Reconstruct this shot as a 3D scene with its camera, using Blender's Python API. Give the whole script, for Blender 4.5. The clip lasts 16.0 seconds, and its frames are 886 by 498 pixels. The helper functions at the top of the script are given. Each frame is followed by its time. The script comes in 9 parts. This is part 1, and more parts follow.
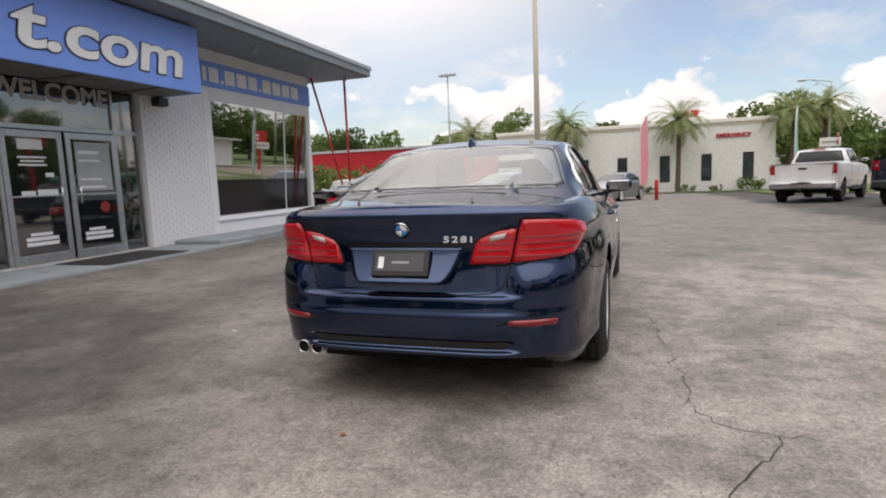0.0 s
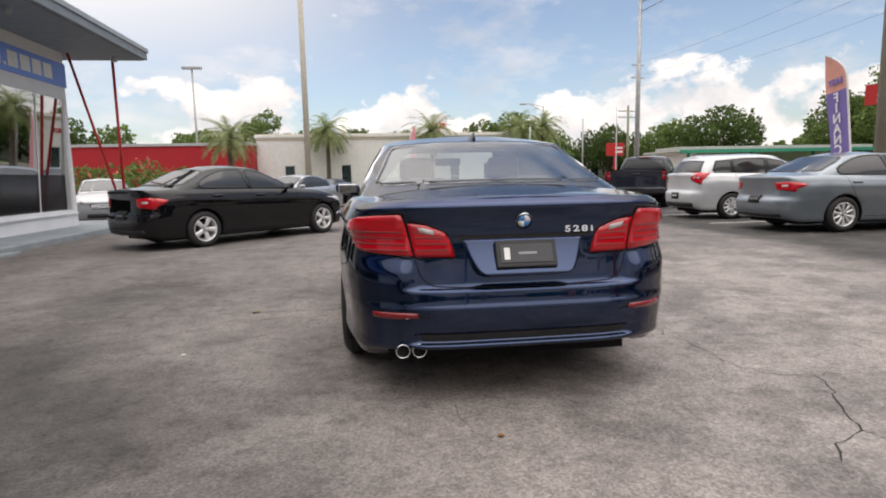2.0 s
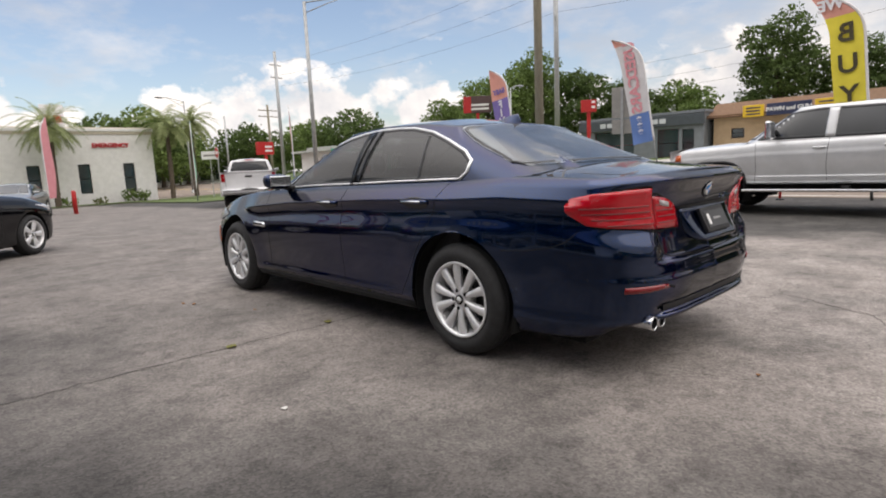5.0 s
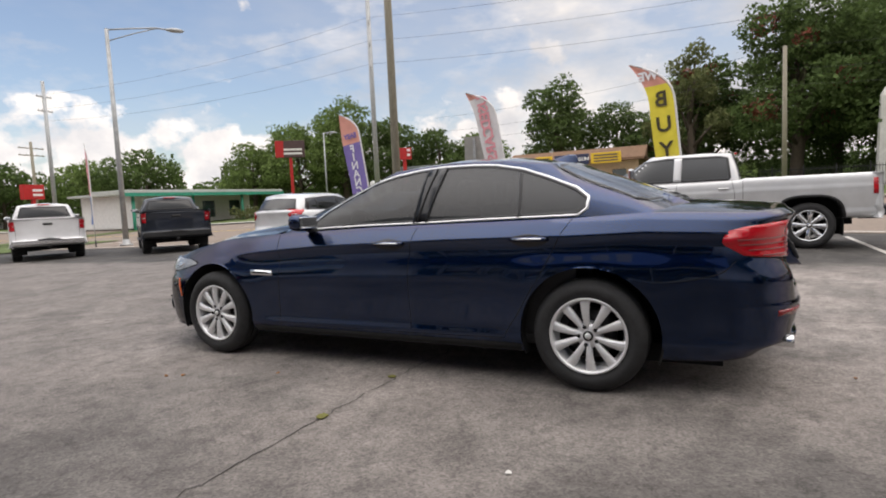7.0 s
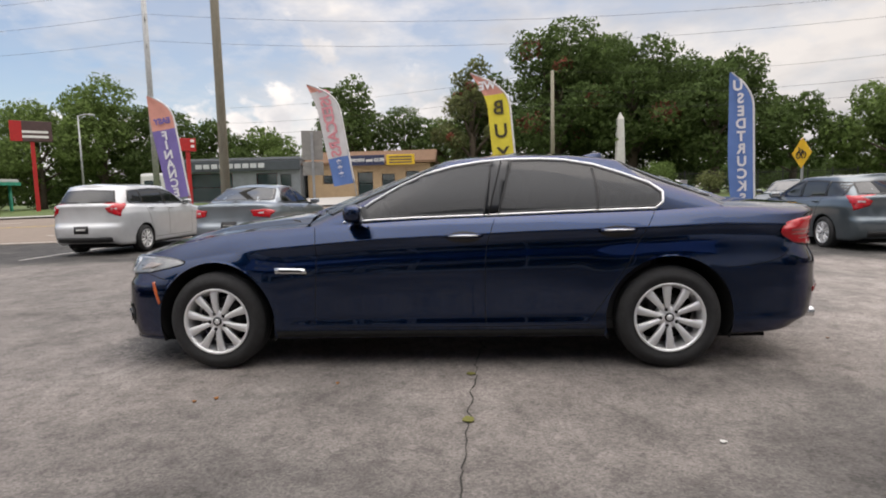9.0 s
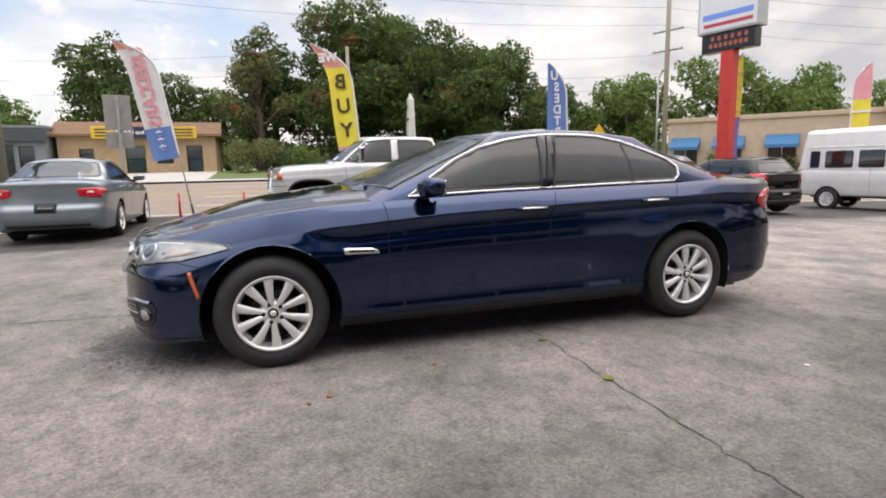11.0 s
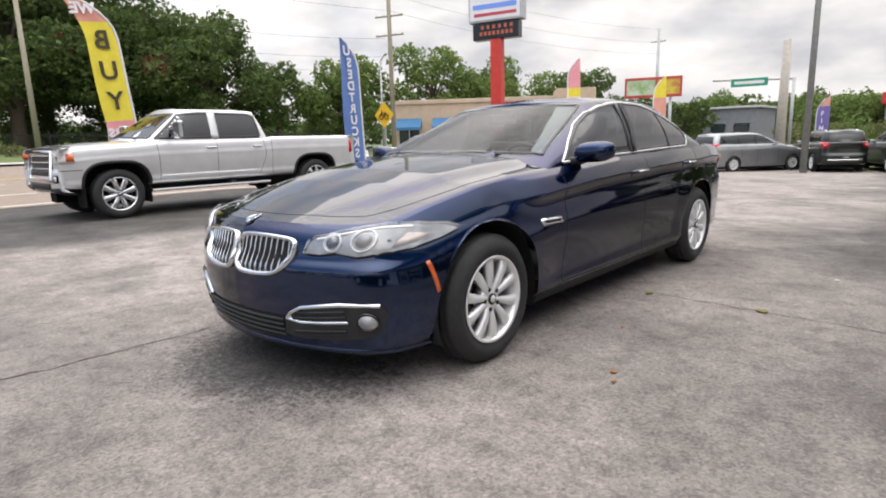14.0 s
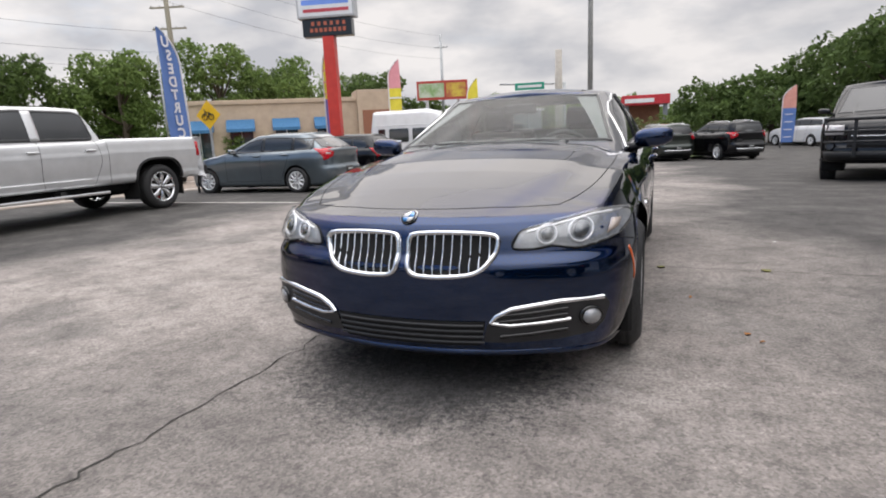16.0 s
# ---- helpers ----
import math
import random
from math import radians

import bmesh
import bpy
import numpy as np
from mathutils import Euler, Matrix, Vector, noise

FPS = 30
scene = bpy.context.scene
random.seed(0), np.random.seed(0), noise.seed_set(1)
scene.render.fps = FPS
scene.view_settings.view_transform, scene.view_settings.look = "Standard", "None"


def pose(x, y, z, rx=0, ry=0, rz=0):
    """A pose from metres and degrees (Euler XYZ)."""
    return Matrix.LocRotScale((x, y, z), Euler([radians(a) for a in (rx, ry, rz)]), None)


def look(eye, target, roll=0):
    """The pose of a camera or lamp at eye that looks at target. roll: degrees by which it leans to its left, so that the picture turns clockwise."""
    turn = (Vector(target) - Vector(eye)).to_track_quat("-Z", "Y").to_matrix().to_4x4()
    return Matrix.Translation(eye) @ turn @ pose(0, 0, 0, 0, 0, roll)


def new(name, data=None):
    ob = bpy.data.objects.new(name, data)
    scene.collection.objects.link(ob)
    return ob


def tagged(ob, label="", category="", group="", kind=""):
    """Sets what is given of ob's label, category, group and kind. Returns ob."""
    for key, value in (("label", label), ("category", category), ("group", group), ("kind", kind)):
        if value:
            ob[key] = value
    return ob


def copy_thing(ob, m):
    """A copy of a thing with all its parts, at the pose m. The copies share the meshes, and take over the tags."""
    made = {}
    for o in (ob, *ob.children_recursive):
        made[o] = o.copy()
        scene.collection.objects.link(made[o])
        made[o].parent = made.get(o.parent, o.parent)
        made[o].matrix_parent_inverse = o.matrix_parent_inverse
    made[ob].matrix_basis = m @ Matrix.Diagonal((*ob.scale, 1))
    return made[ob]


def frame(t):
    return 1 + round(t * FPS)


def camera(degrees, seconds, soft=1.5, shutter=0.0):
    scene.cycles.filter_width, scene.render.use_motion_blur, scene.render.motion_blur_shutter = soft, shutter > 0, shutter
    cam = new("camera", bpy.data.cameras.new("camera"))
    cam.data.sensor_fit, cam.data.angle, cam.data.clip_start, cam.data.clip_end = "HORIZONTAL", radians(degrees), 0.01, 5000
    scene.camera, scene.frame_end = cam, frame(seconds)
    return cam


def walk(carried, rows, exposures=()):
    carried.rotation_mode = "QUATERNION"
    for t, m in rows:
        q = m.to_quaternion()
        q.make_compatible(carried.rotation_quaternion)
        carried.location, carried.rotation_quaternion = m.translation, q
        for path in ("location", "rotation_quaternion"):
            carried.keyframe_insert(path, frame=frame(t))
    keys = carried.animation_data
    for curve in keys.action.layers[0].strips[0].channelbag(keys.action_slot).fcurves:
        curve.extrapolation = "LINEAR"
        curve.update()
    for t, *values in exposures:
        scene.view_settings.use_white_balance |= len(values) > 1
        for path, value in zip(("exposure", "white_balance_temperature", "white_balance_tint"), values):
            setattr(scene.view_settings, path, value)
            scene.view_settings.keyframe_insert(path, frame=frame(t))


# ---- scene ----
cam = camera(76.1, 16.0, soft=1.9)
PATH = [
    (0, (1.071, -5.074, 1.158), (0.436, -3.193, 0.913), -2.4),
    (0.5, (0.632, -5.158, 1.155), (0.231, -3.214, 0.905), -2.1),
    (1, (0.178, -5.212, 1.157), (-0.008, -3.232, 0.94), -1.8),
    (1.5, (-0.281, -5.236, 1.146), (-0.272, -3.253, 0.89), -1.7),
    (2, (-0.726, -5.175, 1.135), (-0.481, -3.206, 0.881), -1.2),
    (2.5, (-1.181, -5.094, 1.126), (-0.704, -3.168, 0.875), -1.0),
    (3, (-1.605, -4.91, 1.11), (-0.921, -3.047, 0.86), -1.1),
    (3.5, (-2.039, -4.72, 1.107), (-1.176, -2.931, 0.867), -1.3),
    (4, (-2.45, -4.457, 1.091), (-1.412, -2.767, 0.838), -1.7),
    (4.2, (-2.6, -4.325, 1.1), (-1.489, -2.686, 0.817), -1.9),
    (6.3, (-3.858, -2.773, 1.122), (-2.189, -1.689, 0.925), -3.8),
    (6.5, (-3.927, -2.607, 1.126), (-2.217, -1.588, 0.928), -3.8),
    (7, (-4.127, -2.184, 1.147), (-2.343, -1.296, 0.977), -2.7),
    (7.5, (-4.313, -1.737, 1.154), (-2.446, -1.04, 0.981), -2.4),
    (8, (-4.417, -1.268, 1.168), (-2.492, -0.755, 0.989), -2.1),
    (8.5, (-4.534, -0.786, 1.169), (-2.569, -0.464, 0.979), -1.5),
    (9, (-4.532, -0.3, 1.159), (-2.547, -0.163, 0.96), -1.4),
    (9.5, (-4.534, 0.19, 1.158), (-2.545, 0.135, 0.956), -1.2),
    (10, (-4.49, 0.661, 1.15), (-2.519, 0.42, 0.911), -1.2),
    (10.2, (-4.452, 0.85, 1.156), (-2.496, 0.516, 0.904), -1.0),
    (12.3, (-3.715, 2.576, 1.169), (-1.997, 1.61, 0.831), -1.9),
    (12.5, (-3.587, 2.726, 1.17), (-1.905, 1.701, 0.826), -1.8),
    (13, (-3.275, 3.077, 1.176), (-1.699, 1.901, 0.811), -2.0),
    (13.5, (-2.97, 3.421, 1.134), (-1.493, 2.123, 0.769), -2.0),
    (14, (-2.594, 3.691, 1.13), (-1.268, 2.243, 0.752), -1.6),
    (14.5, (-2.212, 3.947, 1.124), (-0.99, 2.407, 0.755), -2.3),
    (15, (-1.808, 4.15, 1.097), (-0.725, 2.509, 0.734), -2.6),
    (15.5, (-1.415, 4.311, 1.123), (-0.511, 2.569, 0.741), -2.9),
    (16, (-1.002, 4.455, 1.112), (-0.289, 2.629, 0.715), -2.7),
]
walk(cam, [(t, look(eye, target, roll)) for t, eye, target, roll in PATH],
     [(0.0, 0.64, 6950, 14), (8.5, 0.66, 6930, 14), (10.0, 0.84, 6950, 14), (12.4, 1.16, 6800, 13), (14.5, 1.08, 6750, 13), (16.0, 0.85, 6650, 13)])

# ---- sky, sun ----
SUN_EL, SUN_AZ = radians(62), radians(150)
world = bpy.data.worlds.new("sky")
scene.world = world
world.use_nodes = True
wn, wl = world.node_tree.nodes, world.node_tree.links
wn.clear()


def wnode(kind, **values):
    n = wn.new(kind)
    for k, v in values.items():
        n.inputs[k.replace("_", " ")].default_value = v
    return n


def wmath(op, a, b=None, clamp=False):
    n = wn.new("ShaderNodeMath")
    n.operation, n.use_clamp = op, clamp
    for i, v in enumerate((a, b)):
        if v is None:
            continue
        if isinstance(v, (int, float)):
            n.inputs[i].default_value = v
        else:
            wl.new(v, n.inputs[i])
    return n.outputs[0]


wtc = wn.new("ShaderNodeTexCoord")
wsep = wn.new("ShaderNodeSeparateXYZ")
wl.new(wtc.outputs["Generated"], wsep.inputs[0])
sky = wn.new("ShaderNodeTexSky")
sky.sky_type, sky.sun_disc = "NISHITA", False
sky.sun_elevation, sky.sun_rotation = SUN_EL, SUN_AZ
sky.air_density, sky.dust_density, sky.ozone_density = 1.0, 1.5, 1.0
# heaped clouds, stretched sideways, thicker to the south
wmap = wn.new("ShaderNodeMapping")
wmap.inputs["Scale"].default_value = (2.3, 2.3, 5.4)
wmap.inputs["Location"].default_value = (3.1, 0.7, 0.35)
wl.new(wtc.outputs["Generated"], wmap.inputs[0])
heap = wnode("ShaderNodeTexNoise", Scale=1.9, Detail=12.0, Roughness=0.58, Lacunarity=2.1)
wl.new(wmap.outputs[0], heap.inputs["Vector"])
veil = wnode("ShaderNodeTexNoise", Scale=0.55, Detail=6.0, Roughness=0.6)
wl.new(wmap.outputs[0], veil.inputs["Vector"])
south = wmath("MULTIPLY_ADD", wsep.outputs[1], -0.17)
south.node.inputs[2].default_value = 0.0
low = wmath("MULTIPLY", wmath("ABSOLUTE", wmath("SUBTRACT", 0.40, wsep.outputs[2])), 0.30)
cover = wmath("ADD", wmath("ADD", heap.outputs[0], south), low)
thick = wmath("MULTIPLY", wmath("SUBTRACT", cover, 0.425), 3.6, clamp=True)
thin = wmath("MULTIPLY", wmath("SUBTRACT", wmath("ADD", veil.outputs[0], south), 0.32), 2.4, clamp=True)
thin = wmath("MULTIPLY", thin, 0.88)
# heaps melt into an even sheet overhead
thick = wmath("MULTIPLY", thick, wmath("SUBTRACT", 1.0, wmath("MULTIPLY", wmath("SUBTRACT", wsep.outputs[2], 0.36), 4.0, clamp=True)))
# the veil closes towards the zenith
thin = wmath("ADD", thin, wmath("MULTIPLY", wmath("SUBTRACT", wsep.outputs[2], 0.45, True), 2.6), clamp=True)
# and towards the north-west
thin = wmath("ADD", thin, wmath("MULTIPLY", wmath("MULTIPLY", wmath("SUBTRACT", 0.18, wsep.outputs[0]), 2.4, True), wmath("MULTIPLY", wmath("SUBTRACT", wsep.outputs[2], 0.14), 5.0, True)), clamp=True)
blue = wn.new("ShaderNodeVectorMath")
blue.operation = "SCALE"
blue.inputs[3].default_value = 0.125
wl.new(sky.outputs[0], blue.inputs[0])
shade = wnode("ShaderNodeTexNoise", Scale=2.3, Detail=5.0, Roughness=0.5)
wl.new(wmap.outputs[0], shade.inputs["Vector"])
ramp = wn.new("ShaderNodeValToRGB")
ramp.color_ramp.elements[0].position, ramp.color_ramp.elements[1].position = 0.36, 0.62
ramp.color_ramp.elements[0].color, ramp.color_ramp.elements[1].color = (0.47, 0.49, 0.525, 1), (0.78, 0.775, 0.77, 1)
wl.new(shade.outputs[0], ramp.inputs[0])


def wmix(fac, a, b):
    n = wn.new("ShaderNodeMix")
    n.data_type = "RGBA"
    wl.new(fac, n.inputs[0])
    for i, v in ((6, a), (7, b)):
        if isinstance(v, tuple):
            n.inputs[i].default_value = v
        else:
            wl.new(v, n.inputs[i])
    return n.outputs[2]


mixed = wmix(thin, blue.outputs[0], (0.52, 0.54, 0.57, 1))
# the north-western veil is sunlit and near white
glare = wmath("MULTIPLY", wmath("MULTIPLY", wmath("SUBTRACT", 0.04, wsep.outputs[0]), 2.4, True), wmath("MULTIPLY", wmath("ADD", wsep.outputs[1], -0.1), 2.0, True))
glare = wmath("MULTIPLY", glare, wmath("MULTIPLY", wmath("SUBTRACT", wsep.outputs[2], 0.12), 5.0, True))
mixed = wmix(thick, mixed, ramp.outputs[0])
mixed = wmix(wmath("MULTIPLY", glare, 0.6), mixed, (1.0, 1.0, 1.0, 1))
# a bank of white heaped clouds low over the horizon
wiso = wn.new("ShaderNodeMapping")
wiso.inputs["Scale"].default_value = (1.0, 1.0, 1.35)
wiso.inputs["Location"].default_value = (1.7, 4.1, 0.2)
wl.new(wtc.outputs["Generated"], wiso.inputs[0])
puff = wnode("ShaderNodeTexNoise", Scale=6.5, Detail=12.0, Roughness=0.52, Lacunarity=2.1)
wl.new(wiso.outputs[0], puff.inputs["Vector"])
drop = wmath("MULTIPLY", wmath("SUBTRACT", wsep.outputs[2], 0.07), 1.15)
bank = wmath("MULTIPLY", wmath("SUBTRACT", wmath("SUBTRACT", puff.outputs[0], drop), 0.435), 20.0, clamp=True)
bank = wmath("MULTIPLY", bank, wmath("MULTIPLY", wmath("ADD", wsep.outputs[1], 0.55), 2.5, clamp=True))
wup = wn.new("ShaderNodeMapping")
wup.inputs["Scale"].default_value = (1.0, 1.0, 1.35)
wup.inputs["Location"].default_value = (1.7, 4.1, 0.26)
wl.new(wtc.outputs["Generated"], wup.inputs[0])
above = wnode("ShaderNodeTexNoise", Scale=6.5, Detail=7.0, Roughness=0.52, Lacunarity=2.1)
wl.new(wup.outputs[0], above.inputs["Vector"])
crest = wn.new("ShaderNodeValToRGB")
crest.color_ramp.elements[0].position, crest.color_ramp.elements[1].position = 0.42, 0.62
crest.color_ramp.elements[0].color, crest.color_ramp.elements[1].color = (0.90, 0.885, 0.865, 1), (0.58, 0.60, 0.635, 1)
wl.new(above.outputs[0], crest.inputs[0])
mixed = wmix(bank, mixed, crest.outputs[0])
# the southern half is a duller, thicker overcast
dull = wn.new("ShaderNodeVectorMath")
dull.operation = "SCALE"
wl.new(mixed, dull.inputs[0])
side = wmath("MULTIPLY_ADD", wsep.outputs[1], 0.14)
side.node.inputs[2].default_value = 0.75
# brighter overhead, as under any broken overcast
lift = wmath("MULTIPLY_ADD", wmath("MULTIPLY", wmath("SUBTRACT", wsep.outputs[2], 0.40, True), 1.0), 4.5)
lift.node.inputs[2].default_value = 1.0
wl.new(wmath("MULTIPLY", side, lift), dull.inputs[3])
bg = wnode("ShaderNodeBackground", Strength=1.0)
wl.new(dull.outputs[0], bg.inputs[0])
wout = wn.new("ShaderNodeOutputWorld")
wl.new(bg.outputs[0], wout.inputs[0])

sun = new("sun", bpy.data.lights.new("sun", "SUN"))
sun.data.energy, sun.data.angle, sun.data.color = 0.9, radians(80), (1.0, 0.945, 0.88)
sun.matrix_world = look((0, 0, 60), Vector((0, 0, 60)) - Vector((math.cos(SUN_EL) * math.sin(SUN_AZ), math.cos(SUN_EL) * math.cos(SUN_AZ), math.sin(SUN_EL))))

# ---- materials ----
MATS = {}


def mat(name, c1, c2=None, scale=8.0, rough=0.6, metal=0.0, bump=0.0, bscale=None, coat=0.0, spec=0.5, detail=6.0, island=0.0, objrand=0.0, trans=0.0, emit=None, stretch=None, big=0.0, leafy=False, edge=None):
    """A surface: two tones mixed by fractal noise, a second large-scale mottling, relief, gloss."""
    if name in MATS:
        return MATS[name]
    m = bpy.data.materials.new(name)
    m.use_nodes = True
    n, l = m.node_tree.nodes, m.node_tree.links
    b = n["Principled BSDF"]
    c2 = c2 or tuple(v * 0.8 for v in c1)
    b.inputs["Roughness"].default_value = rough
    b.inputs["Metallic"].default_value = metal
    b.inputs["Coat Weight"].default_value = coat
    b.inputs["Coat Roughness"].default_value = 0.03
    b.inputs["Coat IOR"].default_value = 1.5
    b.inputs["Specular IOR Level"].default_value = spec
    if edge:
        b.inputs["Specular Tint"].default_value = (*edge, 1)
    b.inputs["Transmission Weight"].default_value = trans
    tc = n.new("ShaderNodeTexCoord")
    vec = tc.outputs["Object"]
    if stretch:
        mp = n.new("ShaderNodeMapping")
        mp.inputs["Scale"].default_value = stretch
        l.new(vec, mp.inputs[0])
        vec = mp.outputs[0]
    noi = n.new("ShaderNodeTexNoise")
    noi.inputs["Scale"].default_value, noi.inputs["Detail"].default_value, noi.inputs["Roughness"].default_value = scale, detail, 0.6
    l.new(vec, noi.inputs["Vector"])
    rp = n.new("ShaderNodeValToRGB")
    rp.color_ramp.elements[0].position, rp.color_ramp.elements[1].position = 0.35, 0.65
    rp.color_ramp.elements[0].color, rp.color_ramp.elements[1].color = (*c2, 1), (*c1, 1)
    l.new(noi.outputs[0], rp.inputs[0])
    col = rp.outputs[0]

    def scaled(col, fac, lo, hi):
        mr = n.new("ShaderNodeMapRange")
        mr.inputs["To Min"].default_value, mr.inputs["To Max"].default_value = lo, hi
        l.new(fac, mr.inputs[0])
        hsv = n.new("ShaderNodeHueSaturation")
        l.new(mr.outputs[0], hsv.inputs["Value"])
        l.new(col, hsv.inputs["Color"])
        return hsv.outputs[0]

    if big:
        nb = n.new("ShaderNodeTexNoise")
        nb.inputs["Scale"].default_value, nb.inputs["Detail"].default_value = scale * 0.09, 4.0
        l.new(vec, nb.inputs["Vector"])
        col = scaled(col, nb.outputs[0], 1 - big, 1 + big)
    if island:
        gi = n.new("ShaderNodeNewGeometry")
        col = scaled(col, gi.outputs["Random Per Island"], 1 - island, 1 + island)
    if objrand:
        oi = n.new("ShaderNodeObjectInfo")
        col = scaled(col, oi.outputs["Random"], 1 - objrand, 1 + objrand)
    l.new(col, b.inputs["Base Color"])
    if bump:
        n2 = n.new("ShaderNodeTexNoise")
        n2.inputs["Scale"].default_value, n2.inputs["Detail"].default_value = bscale or scale * 4, 5.0
        l.new(vec, n2.inputs["Vector"])
        bp = n.new("ShaderNodeBump")
        bp.inputs["Strength"].default_value, bp.inputs["Distance"].default_value = bump, 0.02
        l.new(n2.outputs[0], bp.inputs["Height"])
        l.new(bp.outputs[0], b.inputs["Normal"])
        mr = n.new("ShaderNodeMapRange")
        mr.inputs["To Min"].default_value, mr.inputs["To Max"].default_value = max(rough - 0.1, 0.02), min(rough + 0.1, 1)
        l.new(n2.outputs[0], mr.inputs[0])
        l.new(mr.outputs[0], b.inputs["Roughness"])
    if leafy:
        tl = n.new("ShaderNodeBsdfTranslucent")
        l.new(col, tl.inputs[0])
        ad = n.new("ShaderNodeMixShader")
        ad.inputs[0].default_value = 0.4
        l.new(b.outputs[0], ad.inputs[1])
        l.new(tl.outputs[0], ad.inputs[2])
        l.new(ad.outputs[0], n["Material Output"].inputs[0])
    if emit:
        b.inputs["Emission Color"].default_value = (*emit[0], 1)
        b.inputs["Emission Strength"].default_value = emit[1]
    MATS[name] = m
    return m


def car_paint(name, c, rough=0.3, metal=0.5, dust=0.04):
    return mat(name, c, tuple(v * 0.88 + dust * 0.02 for v in c), 3.0, rough, metal, coat=1.0, big=0.05)


def glass(name, tint, alpha, rough=0.02, f0=0.08, haze=0.012, power=4.0):
    """Thin pane: partly clear, with a clean reflection."""
    if name in MATS:
        return MATS[name]
    m = bpy.data.materials.new(name)
    m.use_nodes = True
    n, l = m.node_tree.nodes, m.node_tree.links
    n.clear()
    out = n.new("ShaderNodeOutputMaterial")
    tr = n.new("ShaderNodeBsdfTransparent")
    tr.inputs[0].default_value = (*tint, 1)
    gl = n.new("ShaderNodeBsdfGlossy")
    gl.inputs["Roughness"].default_value = rough
    lw = n.new("ShaderNodeLayerWeight")
    lw.inputs[0].default_value = 0.5
    pw = n.new("ShaderNodeMath")
    pw.operation = "POWER"
    pw.inputs[1].default_value = power
    l.new(lw.outputs["Facing"], pw.inputs[0])
    fr = n.new("ShaderNodeMath")
    fr.operation = "MULTIPLY_ADD"
    fr.inputs[1].default_value, fr.inputs[2].default_value = 0.9 - f0, f0
    l.new(pw.outputs[0], fr.inputs[0])
    di = n.new("ShaderNodeBsdfDiffuse")
    di.inputs[0].default_value = (haze, haze * 1.03, haze * 1.06, 1)
    m1, m2 = n.new("ShaderNodeMixShader"), n.new("ShaderNodeMixShader")
    m1.inputs[0].default_value = alpha
    l.new(tr.outputs[0], m1.inputs[1])
    l.new(di.outputs[0], m1.inputs[2])
    l.new(fr.outputs[0], m2.inputs[0])
    l.new(m1.outputs[0], m2.inputs[1])
    l.new(gl.outputs[0], m2.inputs[2])
    l.new(m2.outputs[0], out.inputs[0])
    MATS[name] = m
    return m


SATIN = mat("bright window trim", (0.86, 0.86, 0.86), (0.80, 0.80, 0.80), 5, 0.3, 0.55)
CHROME = mat("chrome", (0.75, 0.76, 0.78), (0.68, 0.69, 0.7), 5, 0.12, 1.0)
SILVER = mat("silver alloy", (0.80, 0.80, 0.80), (0.72, 0.72, 0.72), 9, 0.38, 0.5)
RUBBER = mat("tyre rubber", (0.022, 0.022, 0.023), (0.014, 0.014, 0.014), 30, 0.75, bump=0.25, bscale=120)
BLACK = mat("black plastic", (0.018, 0.018, 0.019), (0.011, 0.011, 0.012), 20, 0.5, bump=0.08, bscale=200)
GLOSSBLACK = mat("gloss black trim", (0.008, 0.008, 0.009), (0.006, 0.006, 0.006), 20, 0.12)
LINER = mat("wheel arch liner", (0.006, 0.006, 0.006), (0.004, 0.004, 0.004), 14, 0.95)
REDLAMP = mat("red lamp plastic", (0.54, 0.004, 0.013), (0.42, 0.003, 0.010), 26, 0.12, coat=0.5, stretch=(0.4, 0.4, 3))
AMBER = mat("amber reflector", (0.65, 0.12, 0.02), (0.5, 0.08, 0.01), 30, 0.2, coat=0.8)
CLEARLAMP = mat("pale lamp plastic", (0.62, 0.6, 0.6), (0.5, 0.45, 0.45), 22, 0.15, coat=1.0)
TINT = glass("tinted window glass", (0.16, 0.17, 0.18), 0.55, f0=0.06, haze=0.05)
CLEAR = glass("windscreen glass", (0.84, 0.90, 0.88), 0.015, 0.16, f0=0.03, power=6.5)
REARGLASS = glass("rear window glass", (0.84, 0.90, 0.88), 0.03, f0=0.17)
DARKGLASS = mat("dark window glass", (0.014, 0.016, 0.018), (0.01, 0.012, 0.013), 4, 0.05, spec=0.8)
PILLAR = mat("dark pillar trim", (0.020, 0.022, 0.025), (0.016, 0.018, 0.02), 9, 0.25)
SEAL = mat("black window seal", (0.009, 0.009, 0.01), (0.006, 0.006, 0.007), 20, 0.35)

# ---- mesh tools ----
from mathutils.bvhtree import BVHTree


def to_mesh(name, verts, faces, material=None, smooth=True):
    me = bpy.data.meshes.new(name)
    me.from_pydata([tuple(map(float, v)) for v in verts], [], [tuple(map(int, f)) for f in faces])
    me.validate()
    me.update()
    if material:
        me.materials.append(material)
    if smooth:
        me.polygons.foreach_set("use_smooth", [True] * len(me.polygons))
    return me


def part(name, src, material, parent=None, label="", m=None, smooth=False):
    """Links a bmesh or a mesh as one object under a thing or part."""
    if isinstance(src, bmesh.types.BMesh):
        me = bpy.data.meshes.new(name)
        src.normal_update()
        src.to_mesh(me)
        src.free()
        if smooth:
            me.polygons.foreach_set("use_smooth", [True] * len(me.polygons))
    else:
        me = src
    if material and not me.materials:
        me.materials.append(material)
    ob = new(name, me)
    if parent is not None:
        ob.parent = parent
    if m is not None:
        ob.matrix_basis = m
    if label:
        tagged(ob, label)
    return ob


